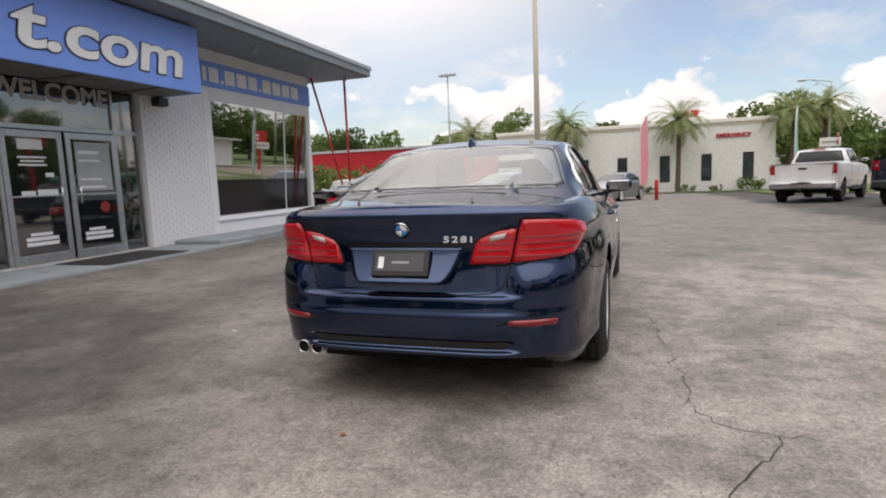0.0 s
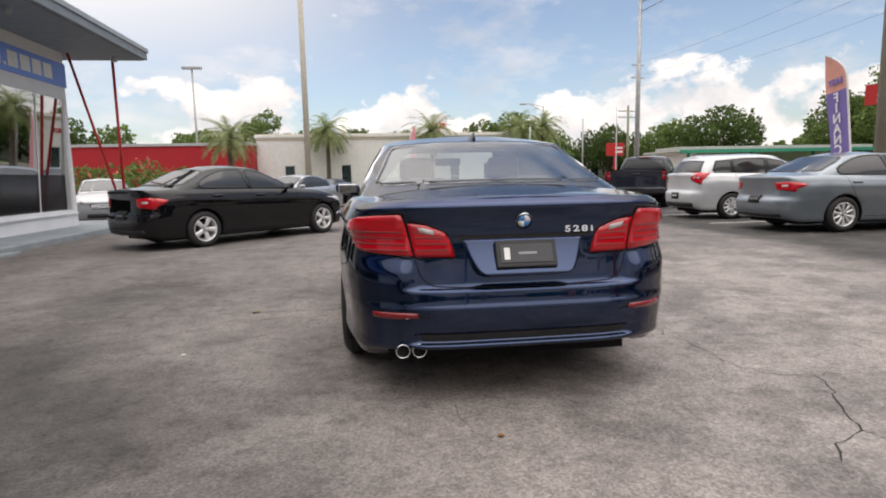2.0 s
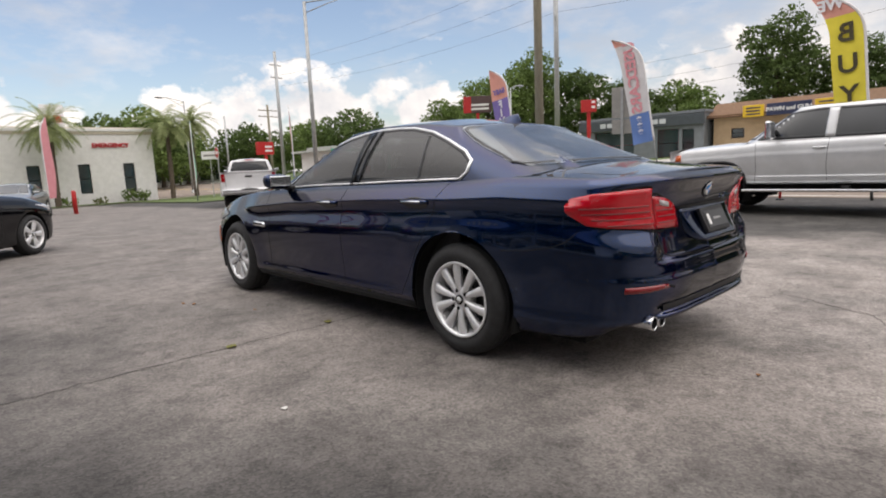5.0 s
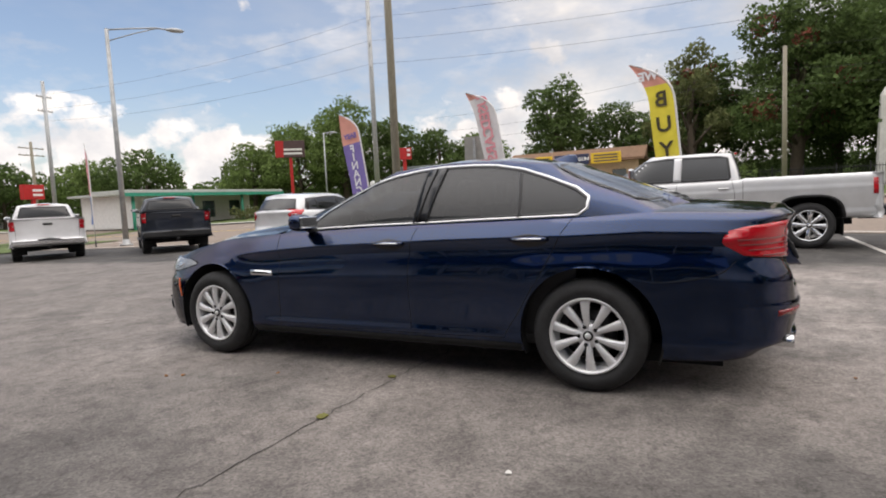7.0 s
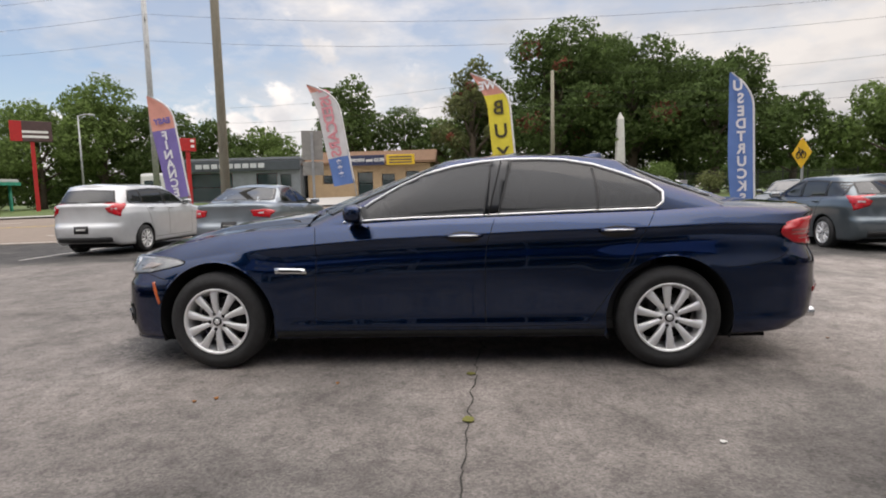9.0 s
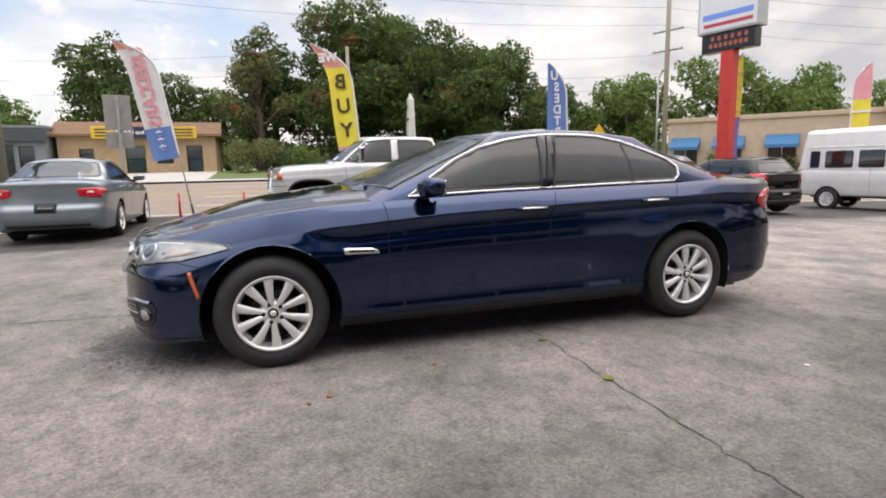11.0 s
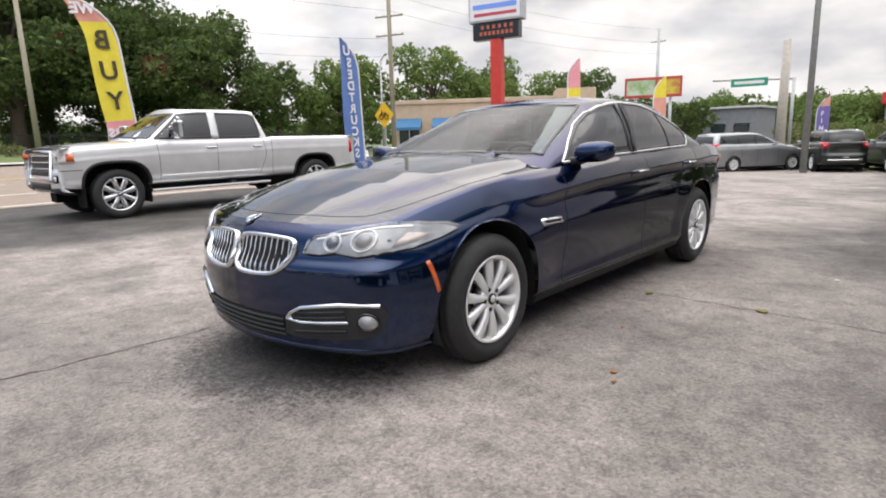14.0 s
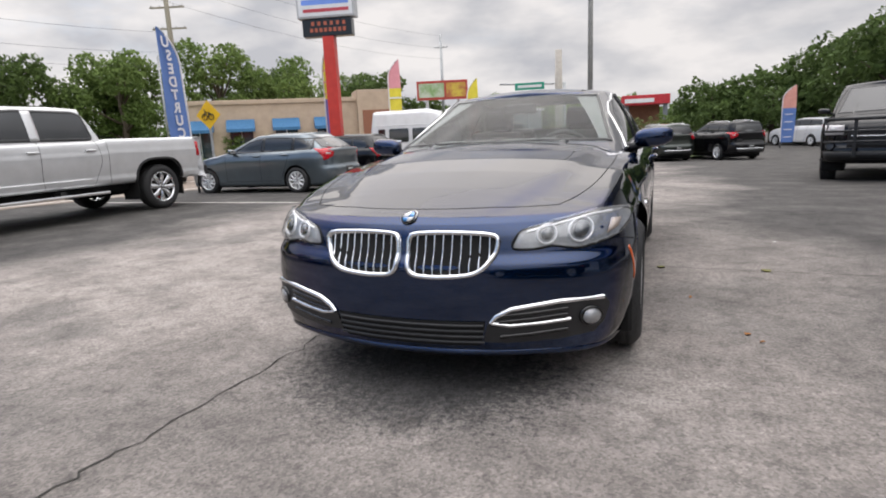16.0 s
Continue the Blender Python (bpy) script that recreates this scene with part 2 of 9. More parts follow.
def thing(name, label, category, group="", m=None, kind=""):
    """An empty at a thing's base, which carries its parts."""
    e = new(name)
    e.empty_display_size = 0.2
    if m is not None:
        e.matrix_basis = m
    return tagged(e, label, category, group, kind)


def box(bm, x0, x1, y0, y1, z0, z1, bevel=0.0):
    """Adds a box, its edges rounded by bevel, to a bmesh."""
    vs = [bm.verts.new((x, y, z)) for x in (x0, x1) for y in (y0, y1) for z in (z0, z1)]
    fs = [bm.faces.new([vs[i] for i in f]) for f in ((0, 1, 3, 2), (4, 6, 7, 5), (0, 4, 5, 1), (2, 3, 7, 6), (0, 2, 6, 4), (1, 5, 7, 3))]
    if bevel:
        bmesh.ops.bevel(bm, geom=list({e for f in fs for e in f.edges}), offset=bevel, segments=2, affect="EDGES", profile=0.5)
    return bm


def boxm(*a, bevel=0.0):
    return box(bmesh.new(), *a, bevel=bevel)


def tube(bm, p0, p1, r0, r1=None, n=12, caps=True):
    """A tapered round bar from p0 to p1."""
    p0, p1, r1 = Vector(p0), Vector(p1), r0 if r1 is None else r1
    q = (p1 - p0).to_track_quat("Z", "Y").to_matrix()
    rings = []
    for p, r in ((p0, r0), (p1, r1)):
        rings.append([bm.verts.new(p + q @ Vector((r * math.cos(a), r * math.sin(a), 0))) for a in (2 * math.pi * i / n for i in range(n))])
    for i in range(n):
        f = bm.faces.new((rings[0][i], rings[0][(i + 1) % n], rings[1][(i + 1) % n], rings[1][i]))
        f.smooth = True
    if caps:
        bm.faces.new(rings[0][::-1])
        bm.faces.new(rings[1])
    return bm


def sweep(bm, pts, r, n=8, closed=False):
    """A round bar along a line of points."""
    pts = [Vector(p) for p in pts]
    rings, k = [], len(pts)
    for i, p in enumerate(pts):
        a = pts[(i - 1) % k] if closed or i else p
        b = pts[(i + 1) % k] if closed or i < k - 1 else p
        q = (b - a).to_track_quat("Z", "Y").to_matrix()
        rr = r[i] if isinstance(r, (list, tuple)) else r
        rings.append([bm.verts.new(p + q @ Vector((rr * math.cos(t), rr * math.sin(t), 0))) for t in (2 * math.pi * j / n for j in range(n))])
    for i in range(k if closed else k - 1):
        r0, r1 = rings[i], rings[(i + 1) % k]
        # keep neighbouring rings in step
        s = min(range(n), key=lambda o: sum((r0[j].co - r1[(j + o) % n].co).length for j in range(0, n, 2)))
        for j in range(n):
            f = bm.faces.new((r0[j], r0[(j + 1) % n], r1[(j + 1 + s) % n], r1[(j + s) % n]))
            f.smooth = True
    if not closed:
        bm.faces.new(rings[0][::-1])
        bm.faces.new(rings[-1])
    return bm


def lathe(profile, n=40, axis="x", smooth=True):
    """A bmesh turned from (along, radius) pairs about an axis."""
    bm = bmesh.new()
    rings = []
    for a, r in profile:
        ring = []
        for i in range(n):
            t = 2 * math.pi * i / n
            c, s = r * math.cos(t), r * math.sin(t)
            ring.append(bm.verts.new({"x": (a, c, s), "z": (c, s, a), "y": (s, a, c)}[axis]))
        rings.append(ring)
    for k in range(len(rings) - 1):
        for i in range(n):
            f = bm.faces.new((rings[k][i], rings[k][(i + 1) % n], rings[k + 1][(i + 1) % n], rings[k + 1][i]))
            f.smooth = smooth
    bmesh.ops.remove_doubles(bm, verts=bm.verts, dist=1e-5)
    bmesh.ops.recalc_face_normals(bm, faces=bm.faces)
    return bm


def curve_pts(ctrl, n, closed=False):
    """n points, evenly spaced, on a smooth curve through the control points."""
    c = np.array(ctrl, float)
    k = len(c)
    out = []
    for i in range(k if closed else k - 1):
        g = lambda j: c[j % k] if closed else (c[j] if 0 <= j < k else (2 * c[0] - c[1] if j < 0 else 2 * c[-1] - c[-2]))
        p0, p1, p2, p3 = g(i - 1), g(i), g(i + 1), g(i + 2)
        for u in np.linspace(0, 1, 24, endpoint=False):
            out.append(0.5 * (2 * p1 + (p2 - p0) * u + (2 * p0 - 5 * p1 + 4 * p2 - p3) * u * u + (3 * p1 - p0 - 3 * p2 + p3) * u ** 3))
    out.append(c[0] if closed else c[-1])
    out = np.array(out)
    s = np.r_[0, np.cumsum(np.linalg.norm(np.diff(out, axis=0), axis=1))]
    at = np.linspace(0, s[-1], n + 1)[:-1] if closed else np.linspace(0, s[-1], n)
    return np.stack([np.interp(at, s, out[:, d]) for d in range(out.shape[1])], 1)


def text_mesh(body, size, depth=0.01, align="CENTER", shear=0.0, bold=0.0):
    """Lettering in the built-in font as a mesh in the xy plane."""
    cu = bpy.data.curves.new("lettering", "FONT")
    cu.body, cu.size, cu.extrude, cu.align_x, cu.align_y, cu.shear, cu.offset = body, size, depth, align, "CENTER", shear, bold
    cu.resolution_u = 4
    ob = bpy.data.objects.new("lettering", cu)
    scene.collection.objects.link(ob)
    me = bpy.data.meshes.new_from_object(ob.evaluated_get(bpy.context.evaluated_depsgraph_get()))
    bpy.data.objects.remove(ob)
    bpy.data.curves.remove(cu)
    me.materials.clear()
    return me


def gz(x, y):
    """Height of the ground: a flat lot, falling gently to south and north and rising over the road to the east."""
    return 0.03 * max(0.0, min(x, 45.0) - 12.0) - 0.03 * max(0.0, min(-y, 25.0) - 3.5) - 0.018 * max(0.0, min(y, 44.0) - 8.0)


def sheet(x0, x1, y0, y1, h, nx=1, ny=1, rag=0.0):
    """A sheet that follows the ground at a height h over it."""
    xs = sorted({x0, x1, *(v for v in (12.0, 45.0) if x0 < v < x1), *np.linspace(x0, x1, nx + 1)})
    ys = sorted({y0, y1, *(v for v in (-25.0, -3.5, 8.0, 44.0) if y0 < v < y1), *np.linspace(y0, y1, ny + 1)})
    v = [(x, y, gz(x, y) + h) for x in xs for y in ys]
    b = len(ys)
    f = [(i * b + j, (i + 1) * b + j, (i + 1) * b + j + 1, i * b + j + 1) for i in range(len(xs) - 1) for j in range(b - 1)]
    return to_mesh("sheet", v, f, None, False)


def slab(x0, x1, y0, y1, h, bevel=0.02):
    """A raised slab with rounded edges, standing h over the ground."""
    z = min(gz(x, y) for x in (x0, x1) for y in (y0, y1))
    t = max(gz(x, y) for x in (x0, x1) for y in (y0, y1)) + h
    return boxm(x0, x1, y0, y1, z - 0.1, t, bevel=bevel)

# ---- vehicles ----
def plan_pts(W, yr, yf, a, b):
    return [(0, yr), (0.5 * W, yr + a * 0.10), (0.8 * W, yr + a * 0.42), (0.955 * W, yr + a), (W, yr + a * 2.3), (W, (yr + yf) / 2), (W, yf - b * 2.3), (0.955 * W, yf - b), (0.8 * W, yf - b * 0.42), (0.45 * W, yf - b * 0.10), (0, yf)]


def skirt(plan, zones, belt, nS, nT):
    """Body side, wrapped from the middle of the tail round to the middle of the nose: points[nS][nT]."""
    P = curve_pts(plan, nS)
    T = np.gradient(P, axis=0)
    T /= np.linalg.norm(T, axis=1)[:, None]
    N = np.stack([T[:, 1], -T[:, 0]], 1)
    wf, wr = np.clip(N[:, 1], 0, 1) ** 1.3, np.clip(-N[:, 1], 0, 1) ** 1.3
    ws = 1 - wf - wr
    u = np.linspace(0, 1, nT)
    sec = []
    for z in zones:
        k = np.linspace(0, 1, len(z))
        fine = curve_pts(z, 300)
        d = np.r_[0, np.cumsum(np.linalg.norm(np.diff(fine, axis=0), axis=1))]
        sec.append(np.stack([np.interp(u * d[-1], d, fine[:, c]) for c in (0, 1)], 1))
    side, rear, front = sec[:3]
    bz = np.array([belt(y) for y in P[:, 1]])
    z0, z1 = side[0, 0], side[-1, 0]
    zs = z0 + (side[None, :, 0] - z0) * ((bz - z0) / (z1 - z0))[:, None]
    if len(sec) > 3:
        # the flank's sharp line dips towards the front wheel
        dip = np.interp(P[:, 1], (-2.2, -1.3, -0.6, -0.07, 0.4, 0.8, 1.25), (-0.008, 0.0, -0.002, -0.013, -0.012, -0.030, -0.040))
        zs = zs + dip[:, None] * np.interp(side[:, 0], (0.42, 0.889, 0.985), (0, 1, 0))[None]
    Z = ws[:, None] * zs + wr[:, None] * rear[None, :, 0] + wf[:, None] * front[None, :, 0]
    so, ro = np.tile(side[:, 1], (nS, 1)), np.tile(rear[:, 1], (nS, 1))
    if len(sec) > 3:
        # the front wing has a plainer, rounder flank; the rear corners a sloping bumper top
        ease = lambda v: np.clip(v, 0, 1) ** 2 * (3 - 2 * np.clip(v, 0, 1))
        wing = ease((P[:, 1] - 0.95) / 0.45)[:, None]
        so = so * (1 - wing) + wing * np.interp(side[:, 0], sec[3][:, 0], sec[3][:, 1])[None]
        corner = ease((P[:, 0] - 0.50) / 0.12)[:, None]
        ro = ro * (1 - corner) + corner * np.interp(rear[:, 0], sec[4][:, 0], sec[4][:, 1])[None]
    O = ws[:, None] * so + wr[:, None] * ro + wf[:, None] * front[None, :, 1]
    return np.stack([np.maximum(P[:, 0, None] - N[:, 0, None] * O, 0.0), P[:, 1, None] - N[:, 1, None] * O, Z], 2)


class Mesher:
    """Gathers vertices and quads of a half body, then mirrors it."""

    def __init__(self):
        self.v, self.f = [], []

    def grid(self, pts, skip=None):
        a, b = pts.shape[:2]
        base = len(self.v)
        self.v += [tuple(p) for p in pts.reshape(-1, 3)]
        for i in range(a - 1):
            for j in range(b - 1):
                q = (base + i * b + j, base + (i + 1) * b + j, base + (i + 1) * b + j + 1, base + i * b + j + 1)
                if skip is None or not skip(i, j):
                    self.f.append(q)

    def mesh(self, name, material):
        v = np.array(self.v)
        n = len(v)
        allv = np.r_[v, v * (-1, 1, 1)]
        f = list(self.f) + [tuple(n + i for i in q[::-1]) for q in self.f]
        bm = bmesh.new()
        vs = [bm.verts.new(p) for p in allv]
        for q in f:
            if len(set(q)) == len(q):
                try:
                    bm.faces.new([vs[i] for i in q])
                except ValueError:
                    pass
        bmesh.ops.remove_doubles(bm, verts=bm.verts, dist=2e-4)
        loose = [x for x in bm.verts if not x.link_faces]
        bmesh.ops.delete(bm, geom=loose, context="VERTS")
        bmesh.ops.recalc_face_normals(bm, faces=bm.faces)
        for fc in bm.faces:
            fc.smooth = True
        return bm


def inside(poly, x, y):
    """Whether a point lies in a polygon."""
    n, c = len(poly), False
    for i in range(n):
        (x0, y0), (x1, y1) = poly[i - 1], poly[i]
        if (y0 > y) != (y1 > y) and x < (x1 - x0) * (y - y0) / (y1 - y0) + x0:
            c = not c
    return c


def patch(bvh, outline, frame3, off=0.004, thick=0.012, step=0.05, far=6.0):
    """A piece of a given outline laid on a body: cut into a grid, thrown on the surface, given thickness.
    frame3: origin, u axis, v axis and throw direction."""
    o, ua, va, way = (Vector(k) for k in frame3)
    bm = bmesh.new()
    vs = [bm.verts.new((p[0], p[1], 0)) for p in outline]
    bm.faces.new(vs)
    us, ws = [p[0] for p in outline], [p[1] for p in outline]
    for axis, lo, hi in ((0, min(us), max(us)), (1, min(ws), max(ws))):
        k = int((hi - lo) / step)
        for i in range(1, k + 1):
            co = [0, 0, 0]
            co[axis] = lo + (hi - lo) * i / (k + 1)
            no = [0, 0, 0]
            no[axis] = 1
            bmesh.ops.bisect_plane(bm, geom=bm.verts[:] + bm.edges[:] + bm.faces[:], plane_co=co, plane_no=no)
    bmesh.ops.triangulate(bm, faces=[f for f in bm.faces if len(f.verts) > 4])
    lost = []
    for v in bm.verts:
        start = o + ua * v.co.x + va * v.co.y - way * far
        hit, nor, _, _ = bvh.ray_cast(start, way)
        if hit is None:
            lost.append(v)
            continue
        if nor.dot(way) > 0:
            nor = -nor
        v.co = hit + nor * off
    if lost:
        bmesh.ops.delete(bm, geom=lost, context="VERTS")
    bmesh.ops.recalc_face_normals(bm, faces=bm.faces)
    if bm.faces and sum(f.normal.dot(way) for f in bm.faces) > 0:
        bmesh.ops.reverse_faces(bm, faces=bm.faces)
    for f in bm.faces:
        f.smooth = True
    if thick:
        edge = [e for e in bm.edges if e.is_boundary]
        r = bmesh.ops.extrude_edge_only(bm, edges=edge)
        for v in r["geom"]:
            if isinstance(v, bmesh.types.BMVert):
                v.co += way * thick
    return bm


def ribbon(bvh, pts, frame3, width=0.02, off=0.004, height=0.0, far=6.0):
    """A flat strip (or, with height, a moulding) along a line thrown on a body."""
    o, ua, va, way = (Vector(k) for k in frame3)
    line, nors = [], []
    for p in pts:
        hit, nor, _, _ = bvh.ray_cast(o + ua * p[0] + va * p[1] - way * far, way)
        if hit is None:
            continue
        if nor.dot(way) > 0:
            nor = -nor
        line.append(hit + nor * off)
        nors.append(nor)
    bm = bmesh.new()
    prev = None
    for i, p in enumerate(line):
        t = (line[min(i + 1, len(line) - 1)] - line[max(i - 1, 0)]).normalized()
        s = nors[i].cross(t).normalized() * width / 2
        ring = [bm.verts.new(p + s - nors[i] * 0.004), bm.verts.new(p + s * 0.6 + nors[i] * height), bm.verts.new(p - s * 0.6 + nors[i] * height), bm.verts.new(p - s - nors[i] * 0.004)]
        if prev:
            for k in range(3):
                f = bm.faces.new((prev[k], prev[k + 1], ring[k + 1], ring[k]))
                f.smooth = True
        prev = ring
    bmesh.ops.recalc_face_normals(bm, faces=bm.faces)
    return bm


SIDE_L = ((0, 0, 0), (0, 1, 0), (0, 0, 1), (1, 0, 0))
SIDE_R = ((0, 0, 0), (0, 1, 0), (0, 0, 1), (-1, 0, 0))
REAR = ((0, 0, 0), (1, 0, 0), (0, 0, 1), (0, 1, 0))
FRONT = ((0, 0, 0), (1, 0, 0), (0, 0, 1), (0, -1, 0))
TOP = ((0, 0, 0), (1, 0, 0), (0, 1, 0), (0, 0, -1))


def wheel_parts(parent, R, width, rimR, spokes, rim_mat=None, pairs=True, name="wheel", face=1):
    """A wheel about the x axis with its outer face to +x: hub with brake disc, tyre, rim with spokes."""
    rim_mat = rim_mat or SILVER
    h = width / 2
    w = part(name, lathe([(-h * 0.5, 0.02), (-h * 0.5, rimR * 0.66), (0.0, rimR * 0.66), (0.01, rimR * 0.4), (0.012, 0.0)], 32), mat("brake disc", (0.075, 0.072, 0.07), (0.04, 0.038, 0.036), 30, 0.5, 0.6), parent)
    b = 0.03
    prof = [(-h + 0.02, rimR), (-h, rimR + 0.03), (-h - 0.004, (rimR + R) / 2), (-h + 0.012, R - b), (-h + 0.035, R - 0.008), (-h * 0.5, R), (-h * 0.45, R - 0.008), (-h * 0.4, R), (-0.012, R), (-0.008, R - 0.009), (0.008, R - 0.009), (0.012, R), (h * 0.4, R), (h * 0.45, R - 0.008), (h * 0.5, R), (h - 0.035, R - 0.008), (h - 0.012, R - b), (h + 0.004, (rimR + R) / 2), (h, rimR + 0.03), (h - 0.02, rimR)]
    part("tyre", lathe(prof, 64), RUBBER, w)
    bm = lathe([(-h + 0.01, rimR * 0.93), (-h, rimR + 0.004), (-h + 0.02, rimR), (-h * 0.4, rimR * 0.9), (h * 0.4, rimR * 0.9), (h - 0.022, rimR * 0.975), (h - 0.012, rimR + 0.006), (h - 0.006, rimR + 0.004), (h - 0.01, rimR * 0.955), (h - 0.035, rimR * 0.93), (h - 0.05, rimR * 0.90), (h * 0.3, rimR * 0.86)], 64)
    hub = lathe([(h - 0.085, 0.0), (h - 0.085, rimR * 0.36), (h - 0.040, rimR * 0.33), (h - 0.028, rimR * 0.25), (h - 0.026, 0.0)], 32)
    tmp = bpy.data.meshes.new("t")
    hub.to_mesh(tmp)
    hub.free()
    bm.from_mesh(tmp)
    bpy.data.meshes.remove(tmp)
    n = spokes * (2 if pairs else 1)
    for i in range(n):
        if pairs:
            a0 = 2 * math.pi * ((i // 2) + (-0.19 if i % 2 else 0.19)) / spokes
            a1 = 2 * math.pi * ((i // 2) + (-0.252 if i % 2 else 0.252)) / spokes
        else:
            a0 = a1 = 2 * math.pi * i / spokes
        w0, w1 = (0.0140, 0.0265) if pairs else (0.032, 0.046)
        sec = []
        for (r, a, ww, x) in ((rimR * 0.16, a0, w0, h - 0.028), (rimR * 0.5, (a0 + a1) / 2, (w0 + w1) / 2, h - 0.016), (rimR * 0.78, a0 * 0.25 + a1 * 0.75, w1, h - 0.014), (rimR * 0.965, a1, w1 * 1.25, h - 0.022)):
            c = Vector((0, math.cos(a), math.sin(a)))
            s = Vector((0, -math.sin(a), math.cos(a)))
            p = c * r
            sec.append([bm.verts.new(p + s * ww * k + Vector((x + dx, 0, 0))) for k, dx in ((-1, -0.014), (-0.72, 0), (0.72, 0), (1, -0.014), (0.8, -0.04), (-0.8, -0.04))])
        for q in range(3):
            for k in range(6):
                f = bm.faces.new((sec[q][k], sec[q][(k + 1) % 6], sec[q + 1][(k + 1) % 6], sec[q + 1][k]))
                f.smooth = True
    bmesh.ops.recalc_face_normals(bm, faces=bm.faces)
    rim = part("rim", bm, rim_mat, w)
    part("wheel_cap", lathe([(h - 0.03, 0.0), (h - 0.03, rimR * 0.135), (h - 0.020, rimR * 0.135), (h - 0.017, rimR * 0.12), (h - 0.017, 0.0)], 24), GLOSSBLACK, rim)
    part("cap_badge", lathe([(h - 0.02, 0.0), (h - 0.02, rimR * 0.09), (h - 0.0155, rimR * 0.085), (h - 0.015, 0.0)], 20), rim_mat, rim)
    for i in range(5):
        a = 2 * math.pi * i / 5
        hole = lathe([(h - 0.05, 0.0), (h - 0.05, 0.0125), (h - 0.024, 0.0125), (h - 0.0235, 0.0)], 10)
        bmesh.ops.translate(hole, verts=hole.verts, vec=(0, rimR * 0.255 * math.cos(a), rimR * 0.255 * math.sin(a)))
        part("wheel_bolt", hole, LINER, rim)
    return w


def split_shell(bm, which, paint, root):
    """Cuts a shell into its panels, all keeping the shell's own smooth shading."""
    bm.normal_update()
    groups = {}
    for f in bm.faces:
        groups.setdefault(which(f.calc_center_median(), f.normal), []).append(f)
    for key, faces in groups.items():
        used, F = {}, []
        for f in faces:
            F.append([used.setdefault(v, len(used)) for v in f.verts])
        vs = list(used)
        ob = part(key[0] if key else "body", to_mesh("panel", [tuple(v.co) for v in vs], F, paint, True), paint, root)
        ob.data.normals_split_custom_set_from_vertices([tuple(v.normal) for v in vs])
    bm.free()


def car(name, label, category, S, paint, m, group="parked cars", detail=None):
    """A vehicle from its dimensions S: shell, glass, lamps, wheels; detail adds what one model alone has."""
    root = thing(name, label, category, group, m)
    W, yr, yf, wb = S["W"] / 2, S["yr"], S["yf"], S["wb"] / 2
    fy, ry = wb, -wb
    by, bz = zip(*S["belt"])
    belt = lambda y: float(np.interp(y, by, bz))
    nS, nT = S.get("nS", 150), S.get("nT", 20)
    sk = skirt(S.get("plan") or plan_pts(W, yr, yf, S.get("ra", 0.32), S.get("rf", 0.42)), S["zones"], belt, nS, nT)
    Ra, wz = S["arch"], S["R"]
    # wings swell round the wheels
    for cy in (fy, ry) if S.get("flare") else ():
        d = np.hypot(sk[:, :, 1] - cy, sk[:, :, 2] - wz)
        k = np.clip((Ra + 0.24 - d) / 0.24, 0, 1)
        k = k * k * (3 - 2 * k) * np.clip((sk[:, :, 2] - 0.22) / 0.12, 0, 1) * (sk[:, :, 0] > 0.6 * W)
        sk[:, :, 0] += S["flare"] * k
    # wheel openings
    for cy in (fy, ry):
        pn = S.get("arch_square", 2.0)
        d = (np.abs(sk[:, :, 1] - cy) ** pn + np.abs(sk[:, :, 2] - wz) ** pn) ** (1 / pn)
        inn = (d < Ra) & (sk[:, :, 0] > W * 0.55)
        sk[:, :, 2] = np.where(inn, wz + (sk[:, :, 2] - wz) * 1.0, sk[:, :, 2])
        sk_in = inn
        if cy == fy:
            inF = sk_in
        else:
            inR = sk_in
    hole = inF | inR
    cut = np.zeros((nS - 1, nT - 1), bool)
    for i in range(nS - 1):
        for j in range(nT - 1):
            cut[i, j] = hole[i, j] and hole[i + 1, j] and hole[i, j + 1] and hole[i + 1, j + 1]
    for cy, inn in ((fy, inF), (ry, inR)):
        for i, j in zip(*np.nonzero(inn)):
            dy, dz = sk[i, j, 1] - cy, sk[i, j, 2] - wz
            dd = (abs(dy) ** pn + abs(dz) ** pn) ** (1 / pn) or 1e-6
            near = any(0 <= i + a < nS - 1 and 0 <= j + b < nT - 1 and not cut[i + a, j + b] for a in (-1, 0) for b in (-1, 0))
            if near:
                sk[i, j, 1], sk[i, j, 2] = cy + dy / dd * Ra, wz + dz / dd * Ra
    M = Mesher()
    M.grid(sk, lambda i, j: cut[i, j])
    # bonnet and boot: from the shoulder line in to the middle
    B = sk[:, -1]
    ty, tz = zip(*S["top"])
    top = lambda y: float(np.interp(y, ty, tz))
    nQ = S.get("nQ", 14)
    q = np.linspace(1, 0, nQ)
    pw = S.get("crown", 2.2)
    for sel in (B[:, 1] > S["cowl"] - 0.12, B[:, 1] < S["deck"] + 0.12):
        idx = np.nonzero(sel)[0]
        if len(idx) < 2 or (S.get("open_deck") and idx[0] == 0):
            continue
        rows = np.zeros((len(idx), nQ, 3))
        for a, i in enumerate(idx):
            x, y, z = B[i]
            zc = top(y)
            w = min(1.0, x / (0.45 * W))
            rows[a, :, 0] = x * q
            rows[a, :, 1] = y
            rows[a, :, 2] = z + (zc - z) * (1 - q ** pw) * w
            if S.get("dome") and y > 0.8:
                line, rise = S["dome"]
                xd = float(np.interp(y, *zip(*line)))
                rows[a, :, 2] += rise * (0.5 - 0.5 * np.tanh((rows[a, :, 0] - xd) / 0.03)) * min(1.0, max(0.0, (2.27 - y) / 0.55))
        M.grid(rows)
    # cabin
    G = S["cabin"]
